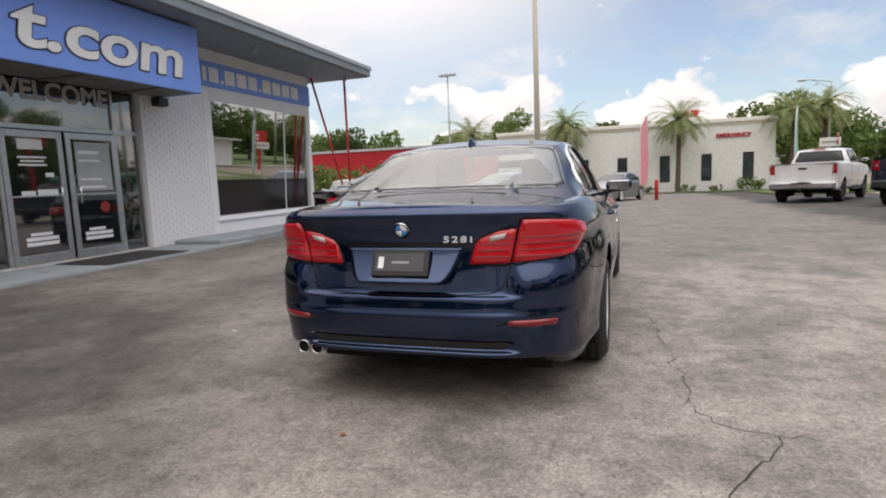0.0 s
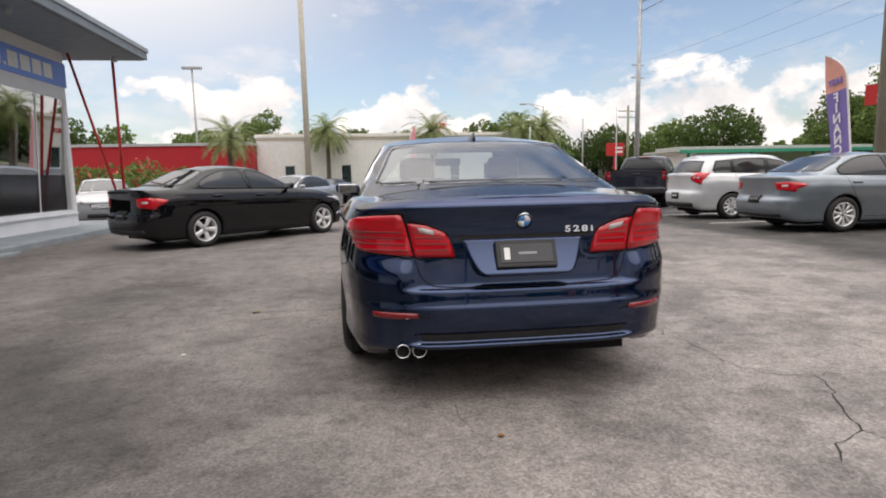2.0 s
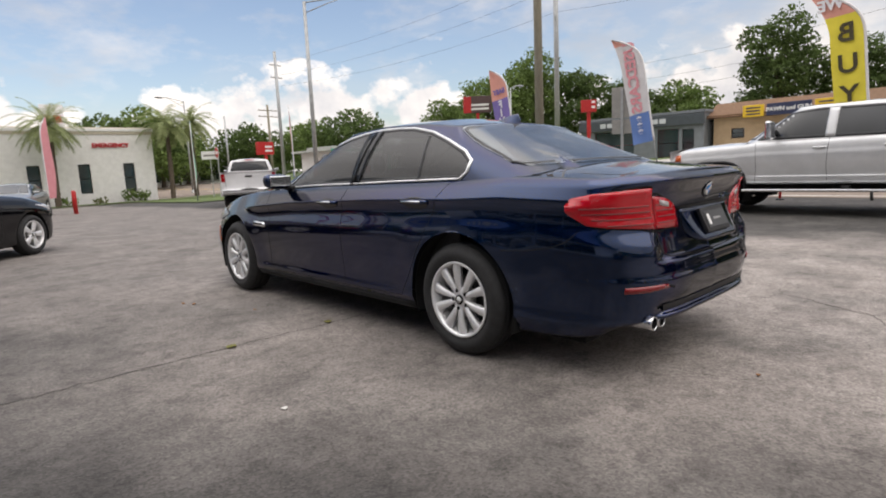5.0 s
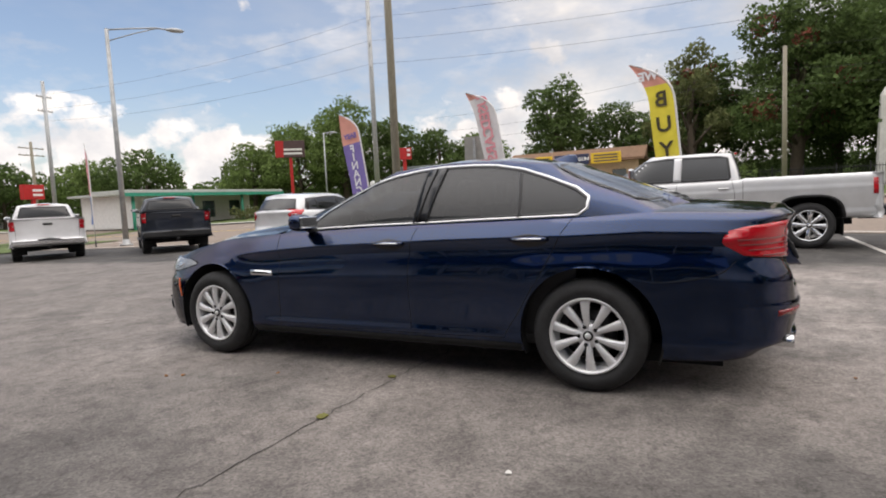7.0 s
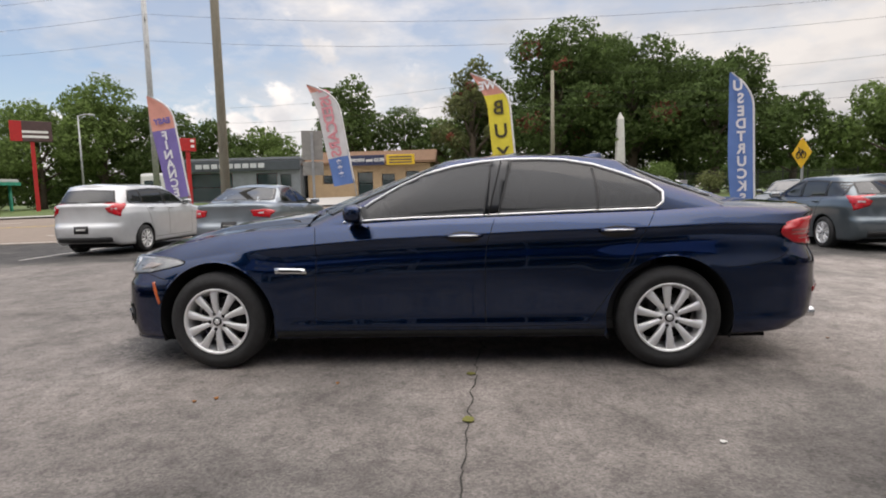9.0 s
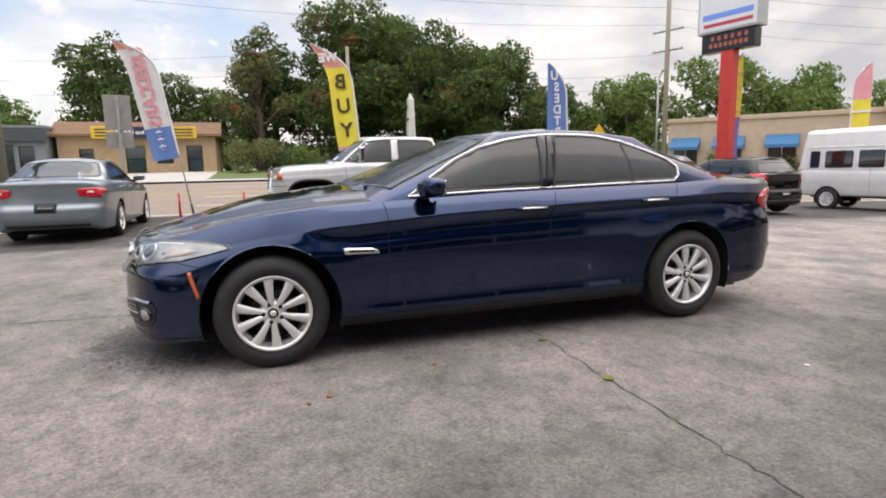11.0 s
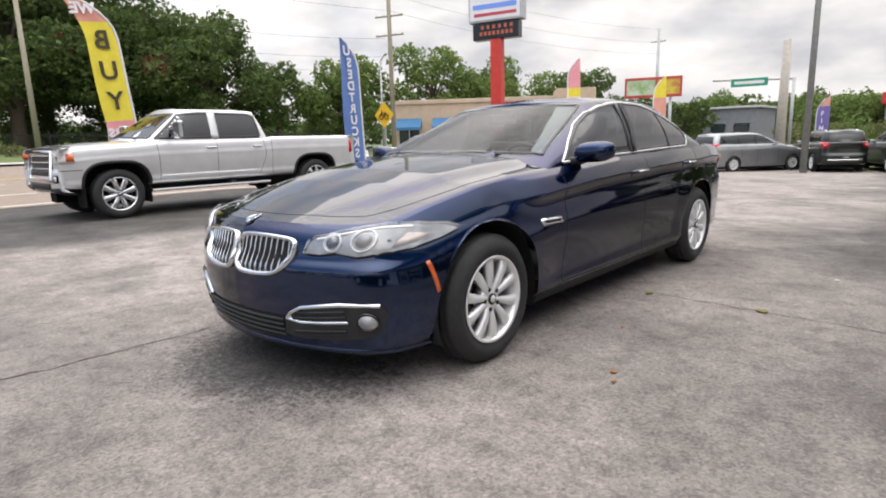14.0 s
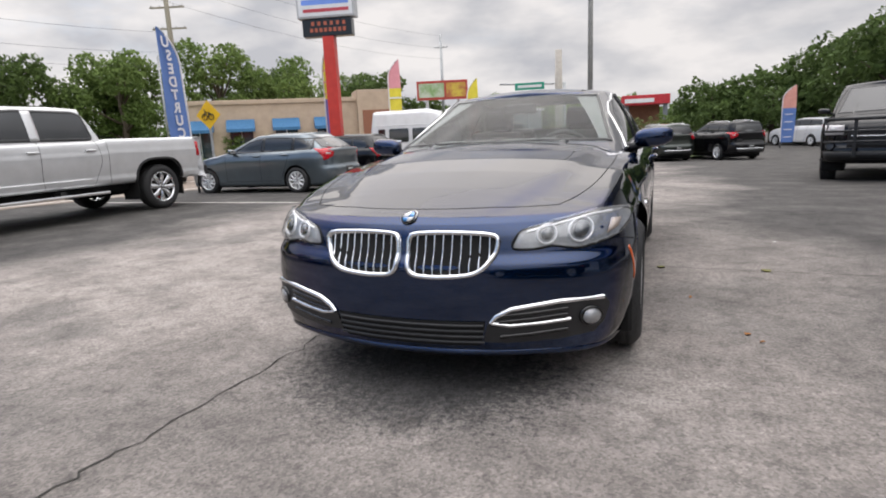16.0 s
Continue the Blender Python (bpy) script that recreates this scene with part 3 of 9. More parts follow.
    nG, nH = S.get("nG", 90), S.get("nH", 12)
    b0 = curve_pts(plan_pts(G["w0"], G["yr0"], G["yf0"], G.get("a0", 0.14), G.get("b0", 0.3)), nG)
    t0 = curve_pts(plan_pts(G["w1"], G["yr1"], G["yf1"], G.get("a1", 0.1), G.get("b1", 0.16)), nG)
    hy, hz = zip(*G["edge"])
    u = np.linspace(0, 1, nH)
    T = np.gradient(b0, axis=0)
    T /= np.linalg.norm(T, axis=1)[:, None]
    N = np.stack([T[:, 1], -T[:, 0]], 1)
    cab = np.zeros((nG, nH, 3))
    bul = G.get("bulge", 0.035)
    zb = np.array([min(belt(y), top(y)) if (y > S["cowl"] or y < S["deck"]) else belt(y) for y in b0[:, 1]])
    zb = np.array([max(z, top(y) - 0.02) if abs(x) < 0.6 * G["w0"] else z for (x, y), z in zip(b0, zb)]) - 0.015
    zt = np.interp(t0[:, 1], hy, hz)
    for k, t in enumerate(u):
        cab[:, k, :2] = b0 * (1 - t) + t0 * t + N * (bul * math.sin(math.pi * t))
        cab[:, k, 2] = zb * (1 - t) + zt * t
    cab[:, :, 0] = np.maximum(cab[:, :, 0], 0)
    cab[0, :, 0] = cab[-1, :, 0] = 0
    polys = {k: curve_pts(v, 64, True) if k in G.get("round", ()) else np.array(v) for k, v in G["glass"].items()}

    def shrink(poly, d):
        c = poly.mean(0)
        out = []
        n = len(poly)
        for i in range(n):
            t = poly[(i + 1) % n] - poly[i - 1]
            nn = np.array([t[1], -t[0]]) / (np.hypot(*t) or 1)
            if np.dot(nn, poly[i] - c) > 0:
                nn = -nn
            out.append(poly[i] + nn * d)
        return np.array(out)

    small = {k: shrink(p, 0.022) for k, p in polys.items()}
    ctr = (cab[:-1, :-1] + cab[1:, :-1] + cab[:-1, 1:] + cab[1:, 1:]) / 4

    def under_glass(i, j):
        if not S.get("see_through"):
            return False
        if abs(N[i, 0]) > 0.7:
            return "side" in small and inside(small["side"], ctr[i, j, 1], ctr[i, j, 2])
        key = "front" if N[i, 1] > 0 else "rear"
        return key in small and inside(small[key], ctr[i, j, 0], ctr[i, j, 2])

    solid = Mesher()
    solid.v, solid.f = list(M.v), list(M.f)
    M.grid(cab, under_glass)
    solid.grid(cab)
    # roof
    E = cab[:, -1]
    rows = np.zeros((nG, nQ, 3))
    for i in range(nG):
        x, y, z = E[i]
        zc = float(np.interp(y, *zip(*G["roof"])))
        w = min(1.0, x / (0.5 * G["w1"]))
        rows[i, :, 0], rows[i, :, 1] = x * q, y
        rows[i, :, 2] = z + (zc - z) * (1 - q ** 2.0) * w
    M.grid(rows)
    solid.grid(rows)
    sb = solid.mesh("solid", None)
    bvh = BVHTree.FromBMesh(sb)
    sb.free()
    shell = M.mesh("body", paint)
    if S.get("split"):
        split_shell(shell, hero_panels, paint, root)
    else:
        part("body", shell, paint, root)
    # glass with a seal round it
    sideglass = S.get("side_glass", DARKGLASS)
    for key, p in polys.items():
        frames = {"side": (SIDE_L, SIDE_R), "front": (FRONT,), "rear": (REAR,)}[key]
        for fr in frames:
            gm = {"front": S.get("screen", DARKGLASS), "rear": S.get("rear_screen") or S.get("screen", DARKGLASS)}.get(key, sideglass)
            nm = {"side": "side_window", "front": "windscreen", "rear": "rear_window"}[key]
            g = part(nm, patch(bvh, p, fr, 0.005, 0.0, 0.06), gm, root)
            ring = np.r_[p, p[:1]]
            fine = np.concatenate([np.linspace(ring[k], ring[k + 1], max(2, int(np.hypot(*(ring[k + 1] - ring[k])) / 0.05)), endpoint=False) for k in range(len(p))] + [ring[-1:]])
            part("window_seal", ribbon(bvh, shrink(fine[:-1], 0.012).tolist() + [shrink(fine[:-1], 0.012)[0].tolist()], fr, S.get("seal", 0.045), 0.006, 0.002), SEAL, g)
    for y0, y1, *tops in S.get("pillars", ()):
        zs = np.linspace(min(polys["side"][:, 1]) + 0.01, 1.0, 2)
        u0, u1 = tops or (y0 - 0.02, y1 - 0.02)
        ymid = (y0 + y1 + u0 + u1) / 4
        col = [z for z in np.linspace(polys["side"][:, 1].min(), polys["side"][:, 1].max(), 60) if inside(polys["side"], ymid, z)]
        for fr in (SIDE_L, SIDE_R):
            part("door_pillar", patch(bvh, [(y0, col[0]), (y1, col[0]), (u1, col[-1]), (u0, col[-1])], fr, 0.010, 0.006, 0.06), paint if S.get("painted_pillar") else PILLAR, root)
    # lamps and other pieces laid on the shell
    for nm, mt, fr, outline, *rest in S.get("pieces", ()):
        th = rest[0] if rest else 0.012
        o = curve_pts(outline, 40, True) if len(rest) > 1 and rest[1] else outline
        part(nm, patch(bvh, [tuple(p) for p in o], fr, 0.006, th, 0.05), mt, root)
    for nm, mt, fr, line, width, off, height in S.get("lines", ()):
        bmr = ribbon(bvh, curve_pts(line, max(6, int(len(line) * 8))).tolist(), fr, width, off, height)
        part(nm, bmr, mt, root)
    # wheel wells, underside
    for cy in (fy, ry):
        for sx in (-1, 1):
            bm = bmesh.new()
            n = 22
            rings = []
            for x in (W - 0.035, W - 0.05, W - 0.42):
                rr = Ra + (0.0 if x > W - 0.04 else 0.01)
                ring_r = lambda a: rr / (abs(math.cos(a)) ** pn + abs(math.sin(a)) ** pn) ** (1 / pn)
                rings.append([bm.verts.new((sx * x, cy + ring_r(a) * math.cos(a), max(wz + ring_r(a) * math.sin(a), 0.15))) for a in np.linspace(-0.35, math.pi + 0.35, n)])
            for a, b in zip(rings, rings[1:]):
                for i in range(n - 1):
                    bm.faces.new((a[i], a[i + 1], b[i + 1], b[i]))
            bm.faces.new(rings[2])
            part("wheel_arch_liner", bm, LINER, root)
    zb0 = S.get("floor", 0.2)
    part("underbody", boxm(-W + 0.26, W - 0.26, yr + 0.42, yf - 0.30, zb0 - 0.05, zb0 + 0.06), LINER, root)
    wh = wheel_parts(root, S["R"], S.get("tw", 0.225), S["rim"], S.get("spokes", 5), S.get("rim_mat"), S.get("pairs", True))
    wh.matrix_basis = Matrix.Translation((W - 0.005 - S.get("tw", 0.225) / 2, fy, S["R"]))
    for (x, y, turn) in ((W - 0.005 - S.get("tw", 0.225) / 2, ry, 0), (-W + 0.005 + S.get("tw", 0.225) / 2, fy, 180), (-W + 0.005 + S.get("tw", 0.225) / 2, ry, 180)):
        copy_thing(wh, pose(x, y, S["R"], random.choice((17, 40, 66)), 0, turn))
    # mirrors
    mx, my, mz = S.get("mirror", (W - 0.1, 0.6, 0.98))
    for sx in () if S.get("tow_mirror") else (-1, 1):
        bm = bmesh.new()
        bmesh.ops.create_icosphere(bm, subdivisions=3, radius=1)
        for v in bm.verts:
            x, y, z = v.co
            f = lambda k, p: math.copysign(abs(k) ** p, k)
            v.co = (sx * (mx + 0.13 + 0.12 * f(x, 0.7)), my + 0.065 * f(y, 0.8) - 0.02 * x, mz + 0.07 + 0.062 * f(z, 0.75) + 0.01 * x)
        for f in bm.faces:
            f.smooth = True
        hood_ = part("wing_mirror", bm, paint, root)
        bm = tube(bmesh.new(), (sx * (mx - 0.04), my + 0.0, mz), (sx * (mx + 0.1), my, mz + 0.035), 0.03, 0.022)
        part("mirror_stalk", bm, BLACK, hood_)
        part("mirror_glass", boxm(*sorted((sx * (mx + 0.04), sx * (mx + 0.22))), my - 0.075, my - 0.060, mz + 0.03, mz + 0.115, bevel=0.006), CHROME, hood_)
    if detail:
        detail(root, bvh, S, paint)
    return root


SEDAN_ZONES = (
    [(0.19, 0.12), (0.20, 0.05), (0.26, 0.035), (0.32, 0.03), (0.45, 0.02), (0.60, 0.006), (0.72, 0.0), (0.82, 0.004), (0.86, 0.022), (0.93, 0.045), (0.985, 0.10)],
    [(0.24, 0.20), (0.26, 0.08), (0.34, 0.03), (0.42, 0.008), (0.50, 0.0), (0.57, 0.003), (0.605, 0.012), (0.622, 0.05), (0.70, 0.062), (0.80, 0.066), (0.90, 0.060), (0.975, 0.040), (1.005, 0.036), (1.025, 0.07)],
    [(0.17, 0.14), (0.19, 0.05), (0.25, 0.02), (0.33, 0.005), (0.42, 0.0), (0.52, 0.004), (0.60, 0.014), (0.66, 0.028), (0.70, 0.044), (0.74, 0.070), (0.77, 0.11)],
)

# flank with a sharp line at the door handles and a hollow below it; tail; nose; front wing; rear corner
HERO_ZONES = (
    [(0.19, 0.12), (0.205, 0.062), (0.24, 0.040), (0.275, 0.026), (0.295, 0.018), (0.31, 0.019), (0.36, 0.024), (0.44, 0.019), (0.53, 0.010), (0.61, 0.004), (0.66, 0.003), (0.70, 0.005), (0.74, 0.012), (0.775, 0.020), (0.80, 0.0245), (0.825, 0.026), (0.848, 0.022), (0.868, 0.014), (0.880, 0.006), (0.886, 0.002), (0.889, 0.0005), (0.892, 0.0015), (0.90, 0.007), (0.915, 0.017), (0.935, 0.031), (0.96, 0.051), (0.985, 0.085)],
    [(0.28, 0.22), (0.292, 0.10), (0.302, 0.040), (0.314, 0.018), (0.328, 0.022), (0.338, 0.044), (0.372, 0.046), (0.386, 0.028), (0.42, 0.014), (0.47, 0.005), (0.500, 0.0005), (0.507, 0.0), (0.514, 0.004), (0.535, 0.013), (0.57, 0.018), (0.595, 0.024), (0.608, 0.046), (0.66, 0.060), (0.74, 0.073), (0.84, 0.078), (0.91, 0.070), (0.955, 0.050), (0.980, 0.034), (0.990, 0.030), (1.002, 0.038), (1.025, 0.07)],
    [(0.17, 0.14), (0.19, 0.05), (0.25, 0.02), (0.33, 0.006), (0.42, 0.0), (0.50, 0.001), (0.56, 0.005), (0.585, 0.010), (0.602, 0.020), (0.625, 0.036), (0.66, 0.044), (0.70, 0.054), (0.74, 0.076), (0.77, 0.11)],
    [(0.19, 0.12), (0.205, 0.062), (0.24, 0.040), (0.275, 0.028), (0.31, 0.022), (0.40, 0.014), (0.50, 0.006), (0.58, 0.002), (0.65, 0.002), (0.70, 0.006), (0.75, 0.013), (0.80, 0.024), (0.84, 0.036), (0.88, 0.051), (0.92, 0.070), (0.955, 0.090), (0.985, 0.112)],
    [(0.28, 0.22), (0.292, 0.10), (0.302, 0.045), (0.33, 0.028), (0.38, 0.018), (0.44, 0.008), (0.500, 0.0005), (0.507, 0.0), (0.514, 0.003), (0.54, 0.008), (0.60, 0.010), (0.645, 0.013), (0.675, 0.020), (0.70, 0.032), (0.73, 0.048), (0.757, 0.060), (0.84, 0.072), (0.91, 0.068), (0.955, 0.052), (0.980, 0.036), (0.990, 0.032), (1.002, 0.040), (1.025, 0.07)],
)

# ---- ground, road ----


def lot_material():
    """Old concrete with exposed aggregate; darker asphalt towards the shop and along the street; stains and tyre-worn tones."""
    m = bpy.data.materials.new("worn concrete lot")
    m.use_nodes = True
    n, l = m.node_tree.nodes, m.node_tree.links
    b = n["Principled BSDF"]
    tc = n.new("ShaderNodeTexCoord")
    pos = tc.outputs["Object"]

    def noise_(scale, detail, rough=0.6, vec=pos):
        t = n.new("ShaderNodeTexNoise")
        t.inputs["Scale"].default_value, t.inputs["Detail"].default_value, t.inputs["Roughness"].default_value = scale, detail, rough
        l.new(vec, t.inputs["Vector"])
        return t.outputs[0]

    def ramp_(fac, *stops):
        r = n.new("ShaderNodeValToRGB")
        e = r.color_ramp.elements
        while len(e) < len(stops):
            e.new(0.5)
        for el, (p, c) in zip(e, stops):
            el.position, el.color = p, (*c, 1) if isinstance(c, tuple) else (c, c, c, 1)
        l.new(fac, r.inputs[0])
        return r.outputs[0]

    def mix_(fac, a, c, mode="MIX"):
        x = n.new("ShaderNodeMix")
        x.data_type, x.blend_type = "RGBA", mode
        if isinstance(fac, (int, float)):
            x.inputs[0].default_value = fac
        else:
            l.new(fac, x.inputs[0])
        l.new(a, x.inputs[6])
        l.new(c, x.inputs[7])
        return x.outputs[2]

    def calc(op, a, c=None, clamp=False):
        x = n.new("ShaderNodeMath")
        x.operation, x.use_clamp = op, clamp
        for k, v in enumerate((a, c)):
            if v is None:
                continue
            if isinstance(v, (int, float)):
                x.inputs[k].default_value = v
            else:
                l.new(v, x.inputs[k])
        return x.outputs[0]

    sep = n.new("ShaderNodeSeparateXYZ")
    l.new(pos, sep.inputs[0])
    big, mid, fine = noise_(0.28, 8.0, 0.62), noise_(1.7, 10.0, 0.68), noise_(38.0, 6.0, 0.75)
    conc = ramp_(mid, (0.30, (0.172, 0.153, 0.140)), (0.50, (0.262, 0.233, 0.213)), (0.70, (0.335, 0.299, 0.273)))
    asph = ramp_(mid, (0.32, (0.026, 0.025, 0.024)), (0.52, (0.047, 0.045, 0.043)), (0.72, (0.098, 0.092, 0.086)))
    wob = calc("MULTIPLY", calc("SUBTRACT", big, 0.5), 7.0)
    west = calc("MULTIPLY", calc("ADD", calc("SUBTRACT", -0.45, sep.outputs[0]), wob), 0.6, True)
    east = calc("MULTIPLY", calc("ADD", calc("SUBTRACT", sep.outputs[0], 4.7), calc("MULTIPLY", wob, 0.4)), 0.9, True)
    # the worn dark coat lies south-west of the cars; ahead of them it is thinner
    west = calc("MULTIPLY", west, calc("ADD", calc("MULTIPLY", calc("SUBTRACT", 0.2, sep.outputs[1]), 0.4, True), 0.5, True))
    north = calc("MULTIPLY", calc("MULTIPLY", calc("SUBTRACT", sep.outputs[1], 1.6), 0.6, True), 0.42)
    east = calc("MAXIMUM", east, north)
    dark = calc("MULTIPLY", calc("MAXIMUM", calc("MULTIPLY", west, 0.97), east), 0.93)
    def spot(cx, cy, rx, ry, amount):
        """A ragged patch about a point, from 0 to amount."""
        dx = calc("POWER", calc("MULTIPLY", calc("SUBTRACT", sep.outputs[0], cx), 1 / rx), 2.0)
        dy = calc("POWER", calc("MULTIPLY", calc("SUBTRACT", sep.outputs[1], cy), 1 / ry), 2.0)
        return calc("MULTIPLY", calc("MULTIPLY", calc("ADD", calc("SUBTRACT", 1.0, calc("SQRT", calc("ADD", dx, dy))), calc("MULTIPLY", wob, 0.14)), 1.8, True), amount)

    # bare pale concrete beside the parked sedan, darker seal north and south-west of it
    dark = calc("MULTIPLY", dark, calc("SUBTRACT", 1.0, spot(-1.5, -0.9, 1.6, 1.5, 0.35)))
    for area in ((-2.0, -3.5, 2.2, 1.5, 0.70), (-2.9, -1.9, 0.9, 1.1, 0.35), (-3.0, 0.5, 1.5, 1.7, 0.62), (1.3, 3.5, 2.4, 1.9, 0.45), (-1.2, 6.0, 2.4, 1.5, 0.35)):
        dark = calc("MAXIMUM", dark, spot(*area))
    col = mix_(dark, conc, asph)
    # blotches of old dirt
    dirt = ramp_(noise_(0.75, 9.0, 0.7), (0.48, 0.0), (0.60, 1.0))
    col = mix_(calc("MULTIPLY", calc("MULTIPLY", dirt, 0.6), calc("SUBTRACT", 1.0, calc("MULTIPLY", dark, 0.85))), col, ramp_(mid, (0.3, (0.075, 0.07, 0.065)), (0.7, (0.16, 0.15, 0.14))))
    # an old dark sealed patch, ragged at its rim, beside the shop
    gap = calc("SQRT", calc("ADD", calc("POWER", calc("SUBTRACT", sep.outputs[0], -3.2), 2.0), calc("MULTIPLY", calc("POWER", calc("SUBTRACT", sep.outputs[1], 0.9), 2.0), 0.35)))
    seal = calc("MULTIPLY", calc("ADD", calc("SUBTRACT", 0.75, gap), calc("MULTIPLY", wob, 0.25)), 1.6, True)
    col = mix_(calc("MULTIPLY", seal, 0.42), col, asph)
    # a dark, ragged, speckled patch under the nose of the dark blue car
    nose_dark = calc("SQRT", calc("ADD", calc("POWER", sep.outputs[0], 2.0), calc("MULTIPLY", calc("POWER", calc("SUBTRACT", sep.outputs[1], 2.12), 2.0), 1.7)))
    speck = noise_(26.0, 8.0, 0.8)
    nose_dark = calc("MULTIPLY", calc("ADD", calc("SUBTRACT", 0.78, nose_dark), calc("ADD", calc("MULTIPLY", wob, 0.06), calc("MULTIPLY", calc("SUBTRACT", speck, 0.5), 2.2))), 3.0, True)
    col = mix_(calc("MULTIPLY", nose_dark, 0.85), col, ramp_(fine, (0.35, 0.012), (0.7, 0.07)))
    # pits and scabs a hand wide
    pits = noise_(7.5, 8.0, 0.72)
    col = mix_(0.65, col, ramp_(pits, (0.36, 0.50), (0.48, 0.95), (0.62, 1.14)), "MULTIPLY")
    # grains of stone in the surface
    vor = n.new("ShaderNodeTexVoronoi")
    vor.inputs["Scale"].default_value = 95.0
    l.new(pos, vor.inputs["Vector"])
    grain = ramp_(vor.outputs["Color"], (0.1, 0.52), (0.5, 1.0), (0.92, 1.42))
    col = mix_(0.62, col, grain, "MULTIPLY")
    col = mix_(0.75, col, ramp_(fine, (0.28, 0.55), (0.5, 1.0), (0.74, 1.4)), "MULTIPLY")
    # small dark holes where stones have come out
    col = mix_(0.8, col, ramp_(speck, (0.30, 0.30), (0.42, 1.0), (0.66, 1.0), (0.74, 1.25)), "MULTIPLY")
    l.new(col, b.inputs["Base Color"])
    l.new(ramp_(fine, (0.3, 0.72), (0.7, 0.95)), b.inputs["Roughness"])
    b.inputs["Specular IOR Level"].default_value = 0.3
    bp = n.new("ShaderNodeBump")
    bp.inputs["Strength"].default_value, bp.inputs["Distance"].default_value = 0.55, 0.012
    l.new(calc("ADD", calc("MULTIPLY", fine, 0.7), calc("MULTIPLY", vor.outputs["Distance"], 0.5)), bp.inputs["Height"])
    l.new(bp.outputs[0], b.inputs["Normal"])
    return m


CONCRETE = lot_material()
ASPHALT = mat("road asphalt", (0.235, 0.185, 0.148), (0.185, 0.147, 0.117), 5, 0.9, bump=0.3, bscale=60, big=0.1)
GRASS = mat("mown grass", (0.10, 0.14, 0.035), (0.06, 0.09, 0.02), 6, 0.9, bump=0.6, bscale=40, big=0.3)
SIDEWALK = mat("pavement concrete", (0.42, 0.40, 0.37), (0.33, 0.315, 0.29), 4, 0.85, bump=0.25, bscale=60, big=0.12)
WHITEPAINT = mat("white wall paint", (0.80, 0.80, 0.80), (0.74, 0.74, 0.745), 2.5, 0.6, bump=0.06, bscale=60, big=0.03)
STEEL = mat("galvanised steel", (0.42, 0.43, 0.43), (0.32, 0.33, 0.33), 6, 0.5, 0.5)
WOODPOLE = mat("weathered pole wood", (0.31, 0.285, 0.22), (0.22, 0.20, 0.15), 10, 0.85, bump=0.3, stretch=(6, 6, 0.6), bscale=30)

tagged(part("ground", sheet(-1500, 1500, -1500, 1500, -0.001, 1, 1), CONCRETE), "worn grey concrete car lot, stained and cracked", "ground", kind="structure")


def strip(name, mesh, material, label, kind="structure", cat="road"):
    return tagged(part(name, mesh, material), label, cat, kind=kind)


strip("road", sheet(11.6, 28.5, -900, 900, 0.012), ASPHALT, "wide brownish asphalt street beside the lot")


# ---- street furniture of the setting ----
KERB = mat("kerb concrete", (0.50, 0.48, 0.45), (0.40, 0.385, 0.36), 5, 0.85, bump=0.2)
LINEPAINT = mat("worn road paint", (0.62, 0.60, 0.56), (0.45, 0.42, 0.38), 9, 0.8)
YELLOWLINE = mat("worn yellow road paint", (0.55, 0.40, 0.10), (0.40, 0.28, 0.08), 9, 0.8)
strip("pavement", sheet(28.7, 30.3, -900, 900, 0.10), SIDEWALK, "pale concrete footpath along the street", cat="pavement")
for x0, x1 in ((28.45, 28.70),):
    strip("kerb", sheet(x0, x1, -900, 900, 0.13), KERB, "pale concrete kerb", cat="kerb")
strip("grass_verge", sheet(30.3, 39.0, -300, 300, 0.05), GRASS, "mown green verge across the street", cat="grass")
strip("far_ground", sheet(39.0, 400, -300, 300, 0.045), GRASS, "grassy ground under the trees", cat="grass")
strip("driveway", sheet(30.2, 46.5, 4.0, 16.5, 0.06), SIDEWALK, "pale concrete driveway of the shops", cat="driveway")
strip("lawn_north", sheet(-8.0, 30, 39.0, 42.6, 0.05), GRASS, "narrow lawn before the white building", cat="grass")
strip("lawn_north_east", sheet(8.2, 16, 27.5, 38.0, 0.05), GRASS, "grass island by the lot entrance", cat="grass")
strip("lawn_south", sheet(-3.0, 11.0, -32.0, -26.5, 0.05), GRASS, "grass strip at the end of the lot", cat="grass")
for x, mt, dash in ((14.6, LINEPAINT, 1), (18.0, LINEPAINT, 1), (20.0, YELLOWLINE, 0), (20.35, YELLOWLINE, 0), (24.0, LINEPAINT, 1), (12.0, LINEPAINT, 0)):
    if dash:
        for k in range(-5, 7):
            strip("lane_dash", sheet(x, x + 0.13, k * 12.0, k * 12.0 + 3.2, 0.017), mt, "worn white lane dash", cat="road marking")
    else:
        strip("lane_line", sheet(x, x + 0.13, -200, 200, 0.017), mt, "worn painted lane line", cat="road marking")
for y0, x0, x1 in ((6.3, 6.6, 11.2), (9.1, 6.4, 11.2), (-4.6, 5.4, 10.6), (-8.4, 5.6, 10.6)):
    strip("bay_line", sheet(x0, x1, y0, y0 + 0.1, 0.004), LINEPAINT, "faded white parking bay line", cat="road marking")


